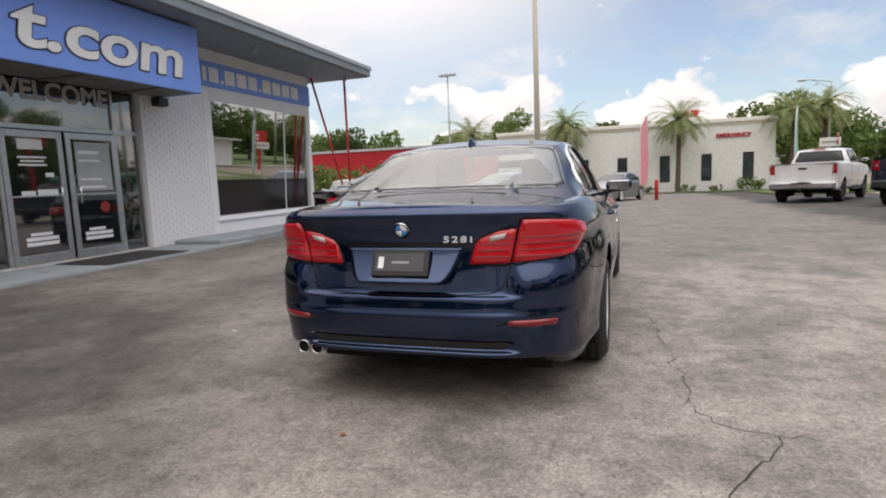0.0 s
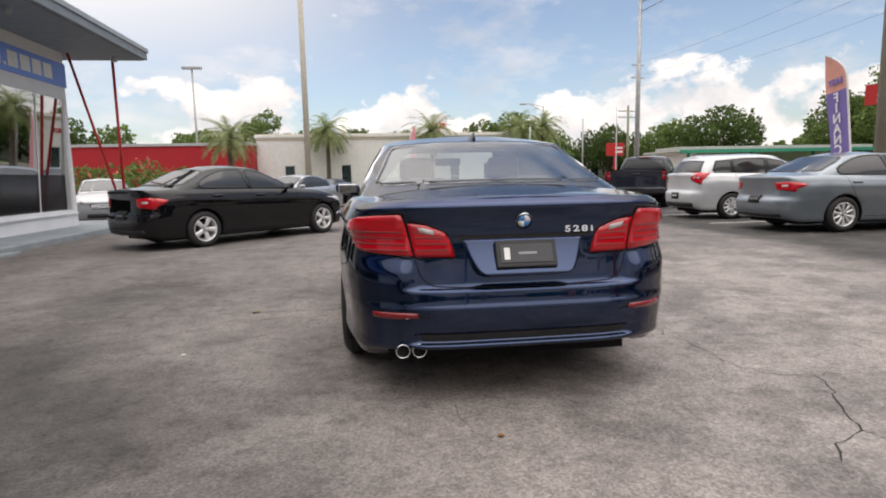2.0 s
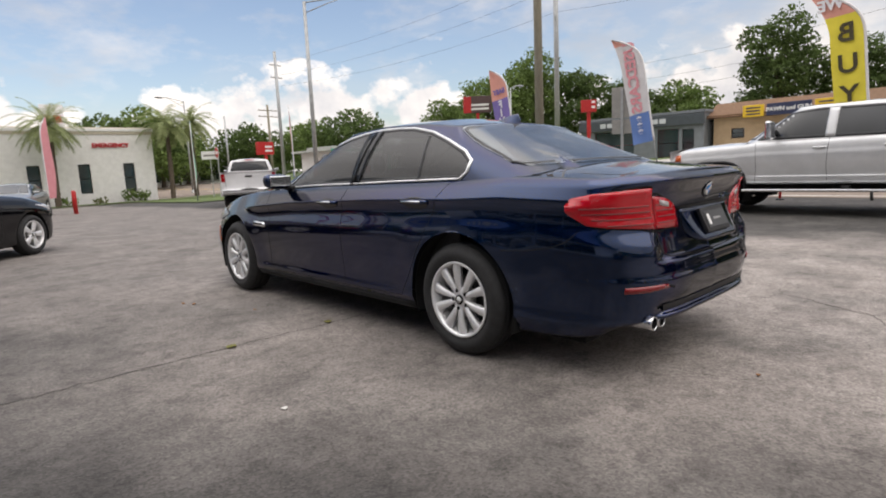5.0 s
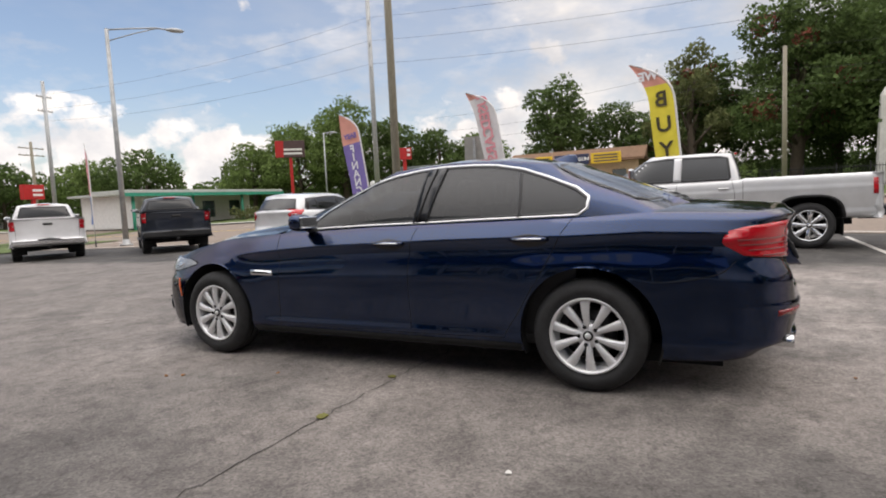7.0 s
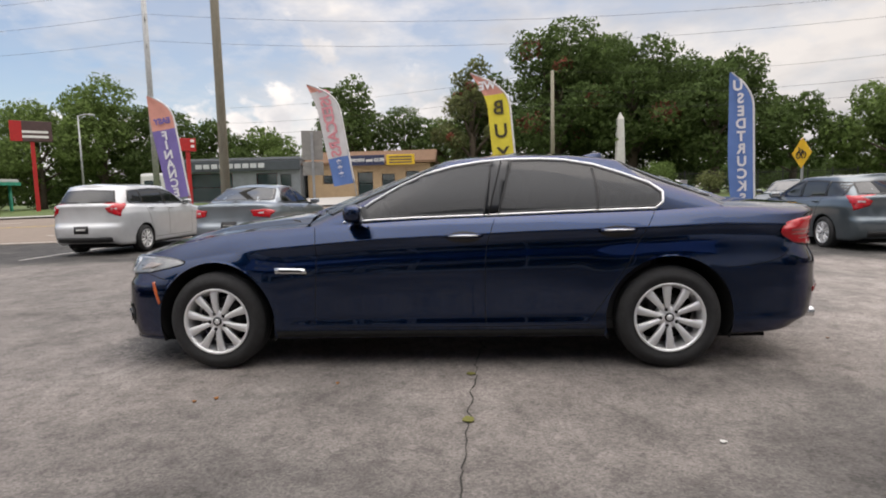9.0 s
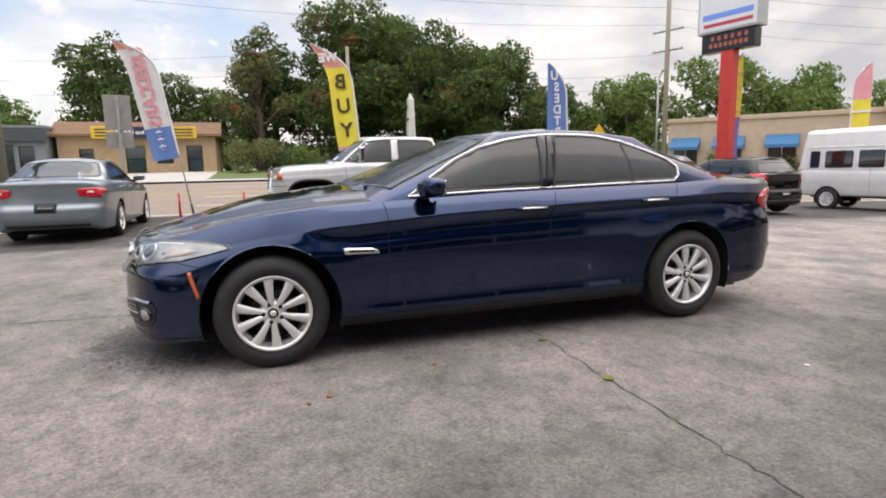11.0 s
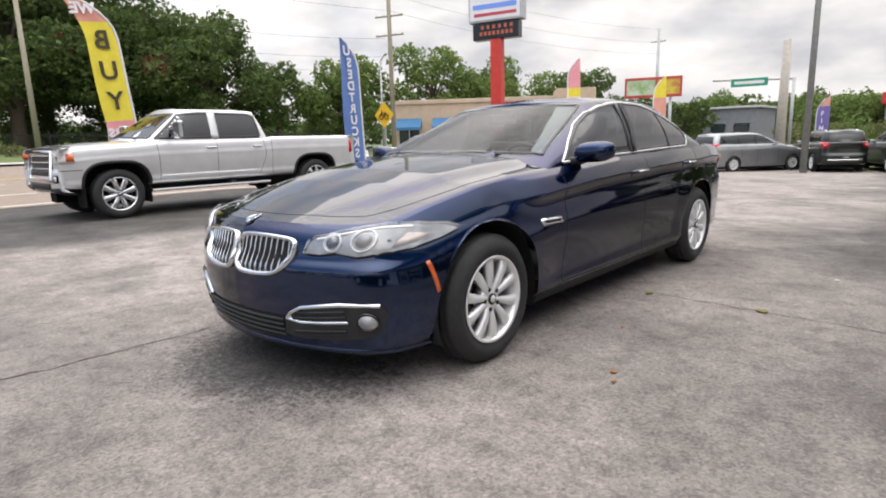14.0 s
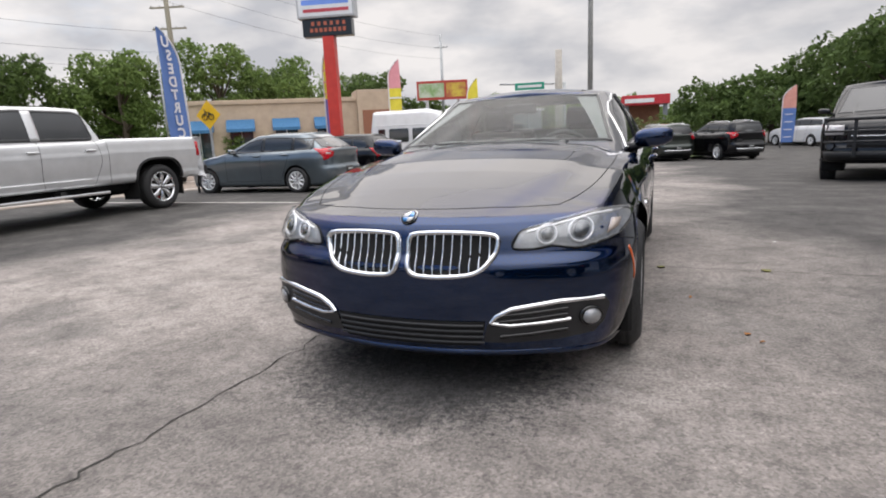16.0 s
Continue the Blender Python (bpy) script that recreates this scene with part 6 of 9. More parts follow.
def utility_pole(x, y, h, r, material, label, arms=(), name="utility_pole"):
    root = thing(name, label, "pole", "utility poles", Matrix.Translation((x, y, gz(x, y))))
    part("pole", tube(bmesh.new(), (0, 0, -0.3), (0, 0, h), r, r * 0.72, 14), material, root)
    for z, w, az in arms:
        ar = part("crossarm", boxm(-w / 2, w / 2, -0.05, 0.05, z, z + 0.11, bevel=0.01), material, root, m=pose(0, 0, 0, 0, 0, az))
        for k in (-0.45, -0.2, 0.2, 0.45):
            part("insulator", lathe([(z + 0.11, 0.0), (z + 0.11, 0.03), (z + 0.17, 0.045), (z + 0.22, 0.03), (z + 0.24, 0)], 8, "z"), STEEL, ar, m=Matrix.Translation((k * w, 0, 0)))
    return root


utility_pole(11.2, 6.93, 13.5, 0.135, WOODPOLE, "tall weathered greenish wooden pole at the lot edge")
utility_pole(-4.41, 30.0, 14.5, 0.19, mat("pale concrete pole", (0.52, 0.48, 0.40), (0.44, 0.41, 0.34), 6, 0.85), "tall pale concrete pole")
lamp_post(12.75, 22.5, 9.75, 2.5, "tall galvanised street lamp with a curved arm", 0.13, az=-35)
POLE_X, POLE_Y = 35.1, 23.0
POLE_M = utility_pole(POLE_X, POLE_Y, 19, 0.22, STEEL, "tall galvanised steel transmission pole", ((13.2, 1.0, 30), (11.4, 0.9, 30), (15.0, 0.9, 30)))
utility_pole(39.5, -5.8, 9.3, 0.17, WOODPOLE, "wooden utility pole before the oaks", ())
utility_pole(31.3, -27.9, 16, 0.2, WOODPOLE, "wooden utility pole with crossarms", ((9.2, 2.4, 20), (10.6, 2.4, 20)))
utility_pole(2.2, -23.5, 13, 0.13, mat("grey painted pole", (0.24, 0.24, 0.225), (0.19, 0.19, 0.18), 6, 0.6), "slim grey lamp pole in the lot", name="lot_pole")
utility_pole(5.6, -35.2, 6.9, 0.30, mat("thick concrete pole", (0.42, 0.385, 0.335), (0.35, 0.32, 0.28), 5, 0.85), "thick concrete signal pole", name="signal_pole")
lamp_post(-17.0, 52.2, 12.3, 0, "slim far lamp pole with a head", 0.13, name="lamp_pole")
part("lamp_head", boxm(-17.9, -16.1, 52.05, 52.35, gz(-17, 52) + 12.25, gz(-17, 52) + 12.5, bevel=0.03), STEEL, bpy.data.objects["lamp_pole"], m=Matrix.Translation((17.0, -52.2, -gz(-17, 52.2))))
lamp_post(44, 35, 8.2, 0.9, "slim grey street lamp across the street", 0.1, az=-20)
utility_pole(30.3, 58.8, 15, 0.22, STEEL, "steel transmission pole far up the street", ((12, 1.6, 10), (13.4, 1.6, 10)))
utility_pole(33.7, 68.3, 10, 0.2, WOODPOLE, "wooden utility pole far up the street", ((8.4, 3.0, 10), (9.2, 3.0, 10)))
utility_pole(25, 62, 8, 0.12, STEEL, "slim grey pole far up the street")
utility_pole(24, -62, 13, 0.2, STEEL, "steel pole far down the street", ((11.5, 1.6, 10),))
lamp_post(36, -31, 8, 2.0, "street lamp with a bent arm across the street", 0.1, az=150)
lamp_post(17, 52, 8.5, 2.0, "far street lamp with a long arm", 0.1, az=190)

# overhead wires
WIRE = mat("black cable", (0.02, 0.02, 0.02), (0.015, 0.015, 0.015), 5, 0.6)


def wire(a, b, sag):
    a, b = Vector(a), Vector(b)
    pts = [a.lerp(b, t) - Vector((0, 0, 4 * sag * t * (1 - t))) for t in np.linspace(0, 1, 25)]
    tagged(part("overhead_cable", sweep(bmesh.new(), pts, 0.009, 5), WIRE), "thin black overhead cable along the street", "cable", "overhead cables")


for z0, z1 in ((13.6, 12.2), (11.8, 11.0), (15.4, 13.6)):
    wire((POLE_X, POLE_Y, z0 + 0.5), (31.3, -27.9, z1), 1.1)
    wire((POLE_X, POLE_Y, z0 + 0.5), (30.3, 58.8, z1), 0.8)
    wire((31.3, -27.9, z1), (24, -62, z1 - 1.0), 0.8)
for z in (7.6, 6.6, 9.0):
    wire((39.5, -5.8, z + 1), (48, 24, z + 0.5), 0.5)
    wire((39.5, -5.8, z + 1), (33, -29, z + 0.3), 0.6)

# feather flags
FLAG_MATS = {
    "coral": mat("coral flag cloth", (0.72, 0.34, 0.27), (0.64, 0.29, 0.23), 4, 0.8), "violet": mat("violet flag cloth", (0.20, 0.15, 0.40), (0.17, 0.13, 0.35), 4, 0.8),
    "white": mat("white flag cloth", (0.68, 0.66, 0.66), (0.60, 0.58, 0.58), 4, 0.8), "blue": mat("blue flag cloth", (0.12, 0.21, 0.48), (0.105, 0.19, 0.43), 4, 0.8), "yellow": mat("yellow flag cloth", (0.74, 0.62, 0.06), (0.66, 0.55, 0.05), 4, 0.8),
    "pink": mat("pink flag print", (0.70, 0.30, 0.33), (0.64, 0.26, 0.29), 4, 0.8), "black": mat("dark flag print", (0.06, 0.05, 0.02), (0.05, 0.04, 0.02), 4, 0.8), "paleprint": mat("pale flag print", (0.75, 0.74, 0.76), (0.68, 0.67, 0.7), 4, 0.8), "green": mat("pale green flag cloth", (0.25, 0.55, 0.42), (0.22, 0.48, 0.36), 4, 0.8),
}


def feather_flag(x, y, z0, z1, width, bands, letters, label, yaw=-90.0, lean=0.0, bow=0.28, sleeve="white", mirror=True, curl=0.0):
    """A feather flag on a sprung pole. bands: (fraction up to, colour). letters: (fraction, text, size, colour, turned)."""
    zg = gz(x, y)
    root = thing("feather_flag", label, "flag", "feather flags", pose(x, y, zg, 0, lean, yaw))
    H = z1 - zg
    b = z0 - zg
    part("ground_spike", tube(bmesh.new(), (0, 0, -0.2), (0, 0, 0.35), 0.03), BLACK, root)

    def outline(t):
        """Pole side and free side of the cloth at a height fraction t."""
        bend = curl * width * max(0.0, (t - 0.66) / 0.34) ** 1.8
        r = -0.005 - 0.88 * width * max(0.0, (t - 0.74) / 0.26) ** 2.2 - bend
        l = -width * (0.92 + 0.08 * math.sin(3 * t)) - bend
        return min(l, r - 0.02), r

    edge = [(outline(t)[1] + 0.012, 0, b + (H - b) * t) for t in np.linspace(0, 1, 22)]
    part("pole", sweep(bmesh.new(), [(0, 0, -0.1)] + edge, 0.016, 8), STEEL, root)
    part("sleeve", sweep(bmesh.new(), edge[:-1], 0.026, 8), FLAG_MATS[sleeve], root)
    lo = 0.0
    for k, (hi, colour) in enumerate(bands):
        n, m = max(3, int((hi - lo) * 26)), 6
        V, F = [], []
        for i in range(n + 1):
            t = lo + (hi - lo) * i / n
            l, r = outline(t)
            for j in range(m + 1):
                q = j / m
                V.append((l + (r - l) * q, 0.035 * math.sin(7 * t + 5 * q) * (1 - q) + bow * 0.25 * (1 - q) * math.sin(math.pi * t), b + (H - b) * t))
        for i in range(n):
            for j in range(m):
                F.append((i * (m + 1) + j, (i + 1) * (m + 1) + j, (i + 1) * (m + 1) + j + 1, i * (m + 1) + j + 1))
        part("cloth_band", to_mesh("cloth", V, F, FLAG_MATS[colour]), FLAG_MATS[colour], root)
        lo = hi
    for t, text, size, colour, turned in letters:
        tm = text_mesh(text, size, 0.002, "CENTER", 0, 0.012)
        l, r = outline(t)
        cx = (l + r) / 2
        for sy in (1, -1):
            mm = Matrix.Translation((cx, bow * 0.25 * 0.5 * math.sin(math.pi * t) + 0.02 * math.sin(7 * t + 2.5) * 0.5 + sy * 0.035, b + (H - b) * t)) @ Euler((radians(90), 0, 0)).to_matrix().to_4x4() @ (Matrix.Rotation(radians(90 if turned == 1 else -90), 4, "Z") if turned in (1, -1) else Matrix.Identity(4)) @ Matrix.Diagonal((-1 if mirror else 1, 1, 1, 1))
            part("lettering", tm, FLAG_MATS[colour], root, m=mm)
    return root


LEAN = -1


def bars(n, top, bottom, size, colour):
    """Plain bars for print that cannot be read."""
    return [(top + (bottom - top) * i / (n - 1), "\u2014", size, colour, 0) for i in range(n)]


def stack(word, top, bottom, size, colour):
    n = len(word)
    return [(top + (bottom - top) * i / max(1, n - 1), ch, size, colour, 0) for i, ch in enumerate(word) if ch != " "]


feather_flag(11.7, 8.10, 1.25, 4.30, 0.74, [(0.66, "violet"), (1.0, "coral")], stack("FINANCE", 0.60, 0.05, 0.34, "paleprint") + [(0.74, "EASY", 0.22, "violet", 0)], "feather flag, coral top and violet below with pale letters", -90, LEAN * 8)
feather_flag(11.0, 2.95, 1.50, 4.34, 0.62, [(0.27, "blue"), (0.92, "white"), (1.0, "coral")], [(0.76, "USED", 0.40, "pink", 1), (0.45, "CARS", 0.40, "pink", 1)] + [(f, "*", 0.3, "paleprint", 0) for f in (0.08, 0.14, 0.20)], "white feather flag with pink letters and a starry blue foot", -90, LEAN * 9, curl=0.35)
feather_flag(11.1, -1.42, 1.30, 4.42, 0.60, [(0.15, "pink"), (0.80, "yellow"), (1.0, "coral")], stack("BUY", 0.68, 0.28, 0.52, "black") + [(0.88, "WE", 0.3, "paleprint", 0), (0.07, "CARS", 0.24, "paleprint", 0)], "yellow feather flag with coral ends and dark letters", -90, LEAN * 5, curl=0.7)
feather_flag(10.4, -7.25, 0.55, 3.98, 0.60, [(1.0, "blue")], stack("USEDTRUCKS", 0.90, 0.08, 0.34, "paleprint"), "blue feather flag with pale stacked letters", -90, LEAN * 2)
feather_flag(9.3, -12.0, 0.6, 4.2, 0.55, [(0.5, "violet"), (1.0, "yellow")], bars(4, 0.85, 0.55, 0.4, "coral"), "yellow and violet feather flag behind the red sign post", -10)
feather_flag(9.6, -17.4, 1.2, 4.2, 0.5, [(0.62, "yellow"), (1.0, "pink")], bars(3, 0.5, 0.15, 0.5, "paleprint"), "pink-topped yellow feather flag", 30)
feather_flag(6.9, -19.5, 0.4, 3.4, 0.48, [(0.15, "yellow"), (0.72, "coral"), (1.0, "yellow")], (), "coral and yellow feather flag by the van", 32)
feather_flag(2.9, -29.5, -0.5, 2.7, 0.7, [(0.85, "violet"), (1.0, "coral")], stack("FINANCE", 0.74, 0.10, 0.30, "paleprint"), "violet feather flag at the end of the lot", -30)
feather_flag(-7.6, -35.0, -0.3, 3.0, 0.7, [(0.6, "blue"), (1.0, "coral")], bars(4, 0.5, 0.1, 0.4, "paleprint"), "blue and coral feather flag by the street", -10)
feather_flag(-10.8, -33.0, -0.3, 2.6, 0.6, [(1.0, "yellow")], (), "yellow feather flag by the street", 0)
feather_flag(1.45, 25.9, 0.4, 3.9, 0.55, [(1.0, "pink")], (), "faded pink feather flag seen from its edge", -130)
feather_flag(9.4, 30.4, 0.3, 4.3, 0.7, [(1.0, "green")], (), "pale green feather flag", -110)
feather_flag(12.4, 24.2, 0.8, 4.6, 0.55, [(0.35, "blue"), (1.0, "pink")], (), "pink and blue feather flag beside the street lamp", -110)

# big sign on a red post
sign = thing("pylon_sign", "dealer sign cabinet with a message board on a red post", "sign", m=pose(8.25, -10.85, gz(8.25, -10.85), 0, 0, 14))
part("post", boxm(-0.17, 0.17, -0.15, 0.15, -0.2, 4.35, bevel=0.01), mat("red sign post", (0.58, 0.045, 0.03), (0.50, 0.035, 0.025), 5, 0.45), sign)
led = part("message_board", boxm(-0.74, 0.74, -0.16, 0.16, 4.30, 4.78, bevel=0.015), GLOSSBLACK, sign)
cab = part("cabinet", boxm(-0.86, 0.86, -0.2, 0.2, 4.80, 6.3, bevel=0.02), mat("grey sign cabinet", (0.45, 0.46, 0.47), (0.38, 0.39, 0.40), 4, 0.5), sign)
part("sign_face", boxm(-0.80, 0.80, 0.201, 0.215, 4.86, 6.24), mat("white sign face", (0.74, 0.75, 0.76), (0.68, 0.69, 0.7), 3, 0.4), cab)
part("name_bar", boxm(-0.70, 0.70, 0.216, 0.222, 5.16, 5.30), SIGNBLUE, cab)
part("name_bar", boxm(-0.70, 0.66, 0.216, 0.222, 4.96, 5.05), mat("red name bar", (0.5, 0.06, 0.08), (0.45, 0.05, 0.07), 4, 0.5), cab)
DIODE = mat("dim message diodes", (0.10, 0.03, 0.02), (0.08, 0.02, 0.02), 30, 0.5, emit=((0.6, 0.14, 0.06), 0.22))
for zb_, n_ in ((4.60, 6), (4.42, 8)):
    for k in range(n_):
        x_ = -0.56 + k * 1.12 / n_
        part("message_bar", boxm(x_, x_ + 0.09, 0.161, 0.166, zb_, zb_ + 0.11), DIODE, led)

# yellow diamond sign with a plain bicycle shape
ys = thing("diamond_sign", "yellow diamond warning sign with a bicycle on a steel post", "road sign", m=pose(11.2, -8.8, gz(11.2, -8.8), 0, 0, 5))
part("post", boxm(-0.03, 0.03, -0.02, 0.02, -0.3, 2.35), STEEL, ys)
YEL = mat("warning yellow", (0.75, 0.45, 0.01), (0.68, 0.40, 0.01), 4, 0.45)
pl = part("plate", boxm(-0.29, 0.29, 0.022, 0.03, -0.29, 0.29, bevel=0.003), YEL, ys, m=Matrix.Translation((0, 0, 2.12)) @ Matrix.Rotation(radians(45), 4, "Y"))
for cx in (-0.11, 0.11):
    part("wheel_shape", sweep(bmesh.new(), [(cx + 0.085 * math.cos(a), 0.05, 2.07 + 0.085 * math.sin(a)) for a in np.linspace(0, 2 * math.pi, 20, endpoint=False)], 0.012, 5, True), BLACK, ys)
part("frame_shape", sweep(bmesh.new(), [(-0.13, 0.05, 2.07), (-0.06, 0.05, 2.2), (0.08, 0.05, 2.2), (0.0, 0.05, 2.07), (-0.06, 0.05, 2.2)], 0.012, 5), BLACK, ys)
part("fork_shape", sweep(bmesh.new(), [(0.13, 0.05, 2.07), (0.07, 0.05, 2.26), (0.12, 0.05, 2.27)], 0.012, 5), BLACK, ys)

# backs of road signs, billboard, small far signs
rb = thing("road_sign", "road sign seen from its grey back on a post", "road sign", m=pose(11.95, 4.6, gz(11.95, 4.6), 0, 0, -75))
part("post", boxm(-0.035, 0.035, -0.03, 0.03, -0.3, 3.0), STEEL, rb)
part("plate", boxm(-0.3, 0.3, 0.032, 0.04, 2.2, 3.05, bevel=0.003), mat("bare sign back", (0.34, 0.33, 0.30), (0.28, 0.27, 0.25), 6, 0.5, 0.4), rb)
part("plate", boxm(-0.3, 0.3, 0.032, 0.04, 1.75, 2.15, bevel=0.003), MATS["bare sign back"], rb)
for x, y in ((10.85, 3.25), (10.35, 1.75), (10.9, 0.2), (9.6, -5.2)):
    st = thing("marker_post", "slim red marker post at the lot edge", "post", "marker posts", Matrix.Translation((x, y, gz(x, y))))
    part("post", tube(bmesh.new(), (0, 0, -0.1), (0, 0, 0.62), 0.03, 0.028, 10), REDPAINT, st)
    part("base", lathe([(0, 0), (0, 0.09), (0.03, 0.08), (0.04, 0.04), (0.04, 0)], 12, "z"), BLACK, st)
bl = thing("bollard", "red steel bollard in the lot", "bollard", m=Matrix.Translation((2.2, 25.0, gz(2.2, 25.0))))
part("post", lathe([(-0.1, 0.0), (-0.1, 0.09), (0.95, 0.09), (1.0, 0.06), (1.02, 0)], 14, "z"), REDPAINT, bl)
bb = thing("billboard", "large billboard on steel legs down the street", "billboard", m=pose(20.3, -52, gz(20, -52), 0, 0, 20))
for x in (-1.6, 1.6):
    part("leg", tube(bmesh.new(), (x, 0, -0.3), (x, 0, 5.0), 0.15), STEEL, bb)
bp = part("board", boxm(-2.6, 2.6, 0.16, 0.3, 5.0, 6.9, bevel=0.02), mat("billboard red", (0.42, 0.05, 0.04), (0.35, 0.04, 0.03), 2, 0.6), bb)
part("poster", boxm(-0.2, 2.4, 0.301, 0.31, 5.25, 6.65), mat("billboard green and white", (0.5, 0.55, 0.45), (0.2, 0.35, 0.12), 1.6, 0.6), bp)
part("poster", boxm(-2.4, -0.4, 0.301, 0.31, 5.25, 6.65), mat("billboard yellow", (0.6, 0.45, 0.06), (0.4, 0.12, 0.05), 1.6, 0.6), bp)
for x, y, z, w, h, mt, lab in ((41.5, 37.4, 5.9, 2.9, 1.7, REDPAINT, "red and dark shop sign on a red post"), (24.9, 52.4, 3.2, 1.9, 1.3, REDPAINT, "red shop sign by the street"), (39, 22.6, 4.3, 1.2, 1.0, REDPAINT, "small red sign by the garage")):
    ps = thing("shop_sign", lab, "sign", "far signs", pose(x, y, gz(x, y), 0, 0, 131 if x > 30 else 190))
    part("post", boxm(-0.15, 0.15, -0.1, 0.1, -0.3, z), mt, ps)
    pp = part("panel", boxm(-w / 2, w / 2, -0.2, 0.2, z, z + h, bevel=0.03), mat("dark sign panel", (0.09, 0.05, 0.05), (0.07, 0.04, 0.04), 4, 0.5) if w > 2.8 else mt, ps)
    part("panel_end", boxm(w / 2 - 0.8, w / 2 + 0.02, -0.22, 0.22, z + 0.02, z + h - 0.02), mt, pp)
    for k in range(2):
        part("print_bar", boxm(-w * 0.4, w * 0.3, 0.2, 0.21, z + 0.3 + k * 0.4, z + 0.5 + k * 0.4), SIGNWHITE, pp)
gs = thing("street_name_sign", "green street name sign on a signal arm", "road sign", m=pose(7.2, -37.5, gz(7, -37), 0, 0, 10))
part("arm", tube(bmesh.new(), (-1.6, 0, 4.9), (3.0, 0, 5.1), 0.06), STEEL, gs)
part("plate", boxm(-0.2, 1.9, 0.07, 0.1, 4.6, 5.1), mat("street sign green", (0.02, 0.30, 0.20), (0.018, 0.26, 0.17), 4, 0.5), gs)
part("name_bar", boxm(0.0, 1.7, 0.1, 0.105, 4.76, 4.94), SIGNWHITE, gs)
part("pole", tube(bmesh.new(), (-1.6, 0, -0.3), (-1.6, 0, 5.0), 0.09), STEEL, gs)
# obelisk-shaped marker across the street
ob_ = tagged(part("obelisk", boxm(-0.42, 0.42, -0.42, 0.42, 0, 0.01), mat("white stone", (0.66, 0.65, 0.62), (0.56, 0.55, 0.52), 3, 0.7, bump=0.1)), "white obelisk before the oak trees", "monument")
bm = bmesh.new()
rings = []
for z, r in ((0, 0.55), (0.4, 0.55), (0.42, 0.42), (6.4, 0.27), (7.0, 0.02)):
    rings.append([bm.verts.new((r * a, r * c, z)) for a, c in ((-1, -1), (1, -1), (1, 1), (-1, 1))])
for a, c in zip(rings, rings[1:]):
    for i in range(4):
        bm.faces.new((a[i], a[(i + 1) % 4], c[(i + 1) % 4], c[i]))
bm.faces.new(rings[-1])
bm.to_mesh(ob_.data)
bm.free()
ob_.matrix_basis = Matrix.Translation((46.5, -12.5, gz(46.5, -12.5)))
# dark fence below the oaks
FENCEBAR = bpy.data.meshes.new("fence_bar")
one = boxm(-0.012, 0.012, -0.012, 0.012, 0.05, 1.6)
one.to_mesh(FENCEBAR)
one.free()
FENCEBAR.materials.append(BLACK)
fn = thing("fence", "long dark metal fence below the oak trees", "fence", m=Matrix.Translation((42.6, -30, gz(42.6, -10))))
for k in range(17):
    part("fence_post", boxm(-0.04, 0.04, k * 1.9 - 0.04, k * 1.9 + 0.04, -0.3, 1.7), BLACK, fn)
    if k < 16:
        rail = part("fence_rail", boxm(-0.02, 0.02, k * 1.9 + 0.04, k * 1.9 + 1.86, 0.15, 0.2), BLACK, fn)
        part("fence_rail", boxm(-0.02, 0.02, k * 1.9 + 0.04, k * 1.9 + 1.86, 1.4, 1.45), BLACK, fn)
        for j in range(1, 12):
            bar = new("fence_bar", FENCEBAR)
            bar.parent = fn
            bar.matrix_basis = Matrix.Translation((0, k * 1.9 + j * 0.158, 0))

# stop sign on the grass island
sx_, sy_ = 12.8, 35.2
so = thing("stop_sign", "red octagonal stop sign on a steel post", "road sign", m=pose(sx_, sy_, gz(sx_, sy_), 0, 0, 85))
part("post", boxm(-0.03, 0.03, -0.03, 0.03, -0.3, 3.35), STEEL, so)
for r, y, mt, nm in ((0.40, 0.032, SIGNWHITE, "border"), (0.36, 0.042, REDPAINT, "plate")):
    bm = bmesh.new()
    fc = bm.faces.new([bm.verts.new((r * math.cos(math.pi * (k + 0.5) / 4), y, 3.05 + r * math.sin(math.pi * (k + 0.5) / 4))) for k in range(8)])
    ex = bmesh.ops.extrude_face_region(bm, geom=[fc])
    bmesh.ops.translate(bm, verts=[v for v in ex["geom"] if isinstance(v, bmesh.types.BMVert)], vec=(0, 0.006, 0))
    bmesh.ops.recalc_face_normals(bm, faces=bm.faces)
    part(nm, bm, mt, so)
part("word_bar", boxm(-0.25, 0.25, 0.048, 0.052, 2.96, 3.14), SIGNWHITE, so)

# plain white road sign on the grass island
rs_ = thing("road_sign", "white rectangular road sign on a steel post", "road sign", m=pose(12.6, 36.0, gz(12.6, 36.0), 0, 0, 157))
part("post", boxm(-0.03, 0.03, -0.03, 0.03, -0.3, 3.25), STEEL, rs_)
part("plate", boxm(-0.55, 0.55, 0.032, 0.042, 2.65, 3.2, bevel=0.003), SIGNWHITE, rs_)
part("print_bar", boxm(-0.42, 0.42, 0.042, 0.046, 2.86, 2.98), MATS["bare sign back"], rs_)

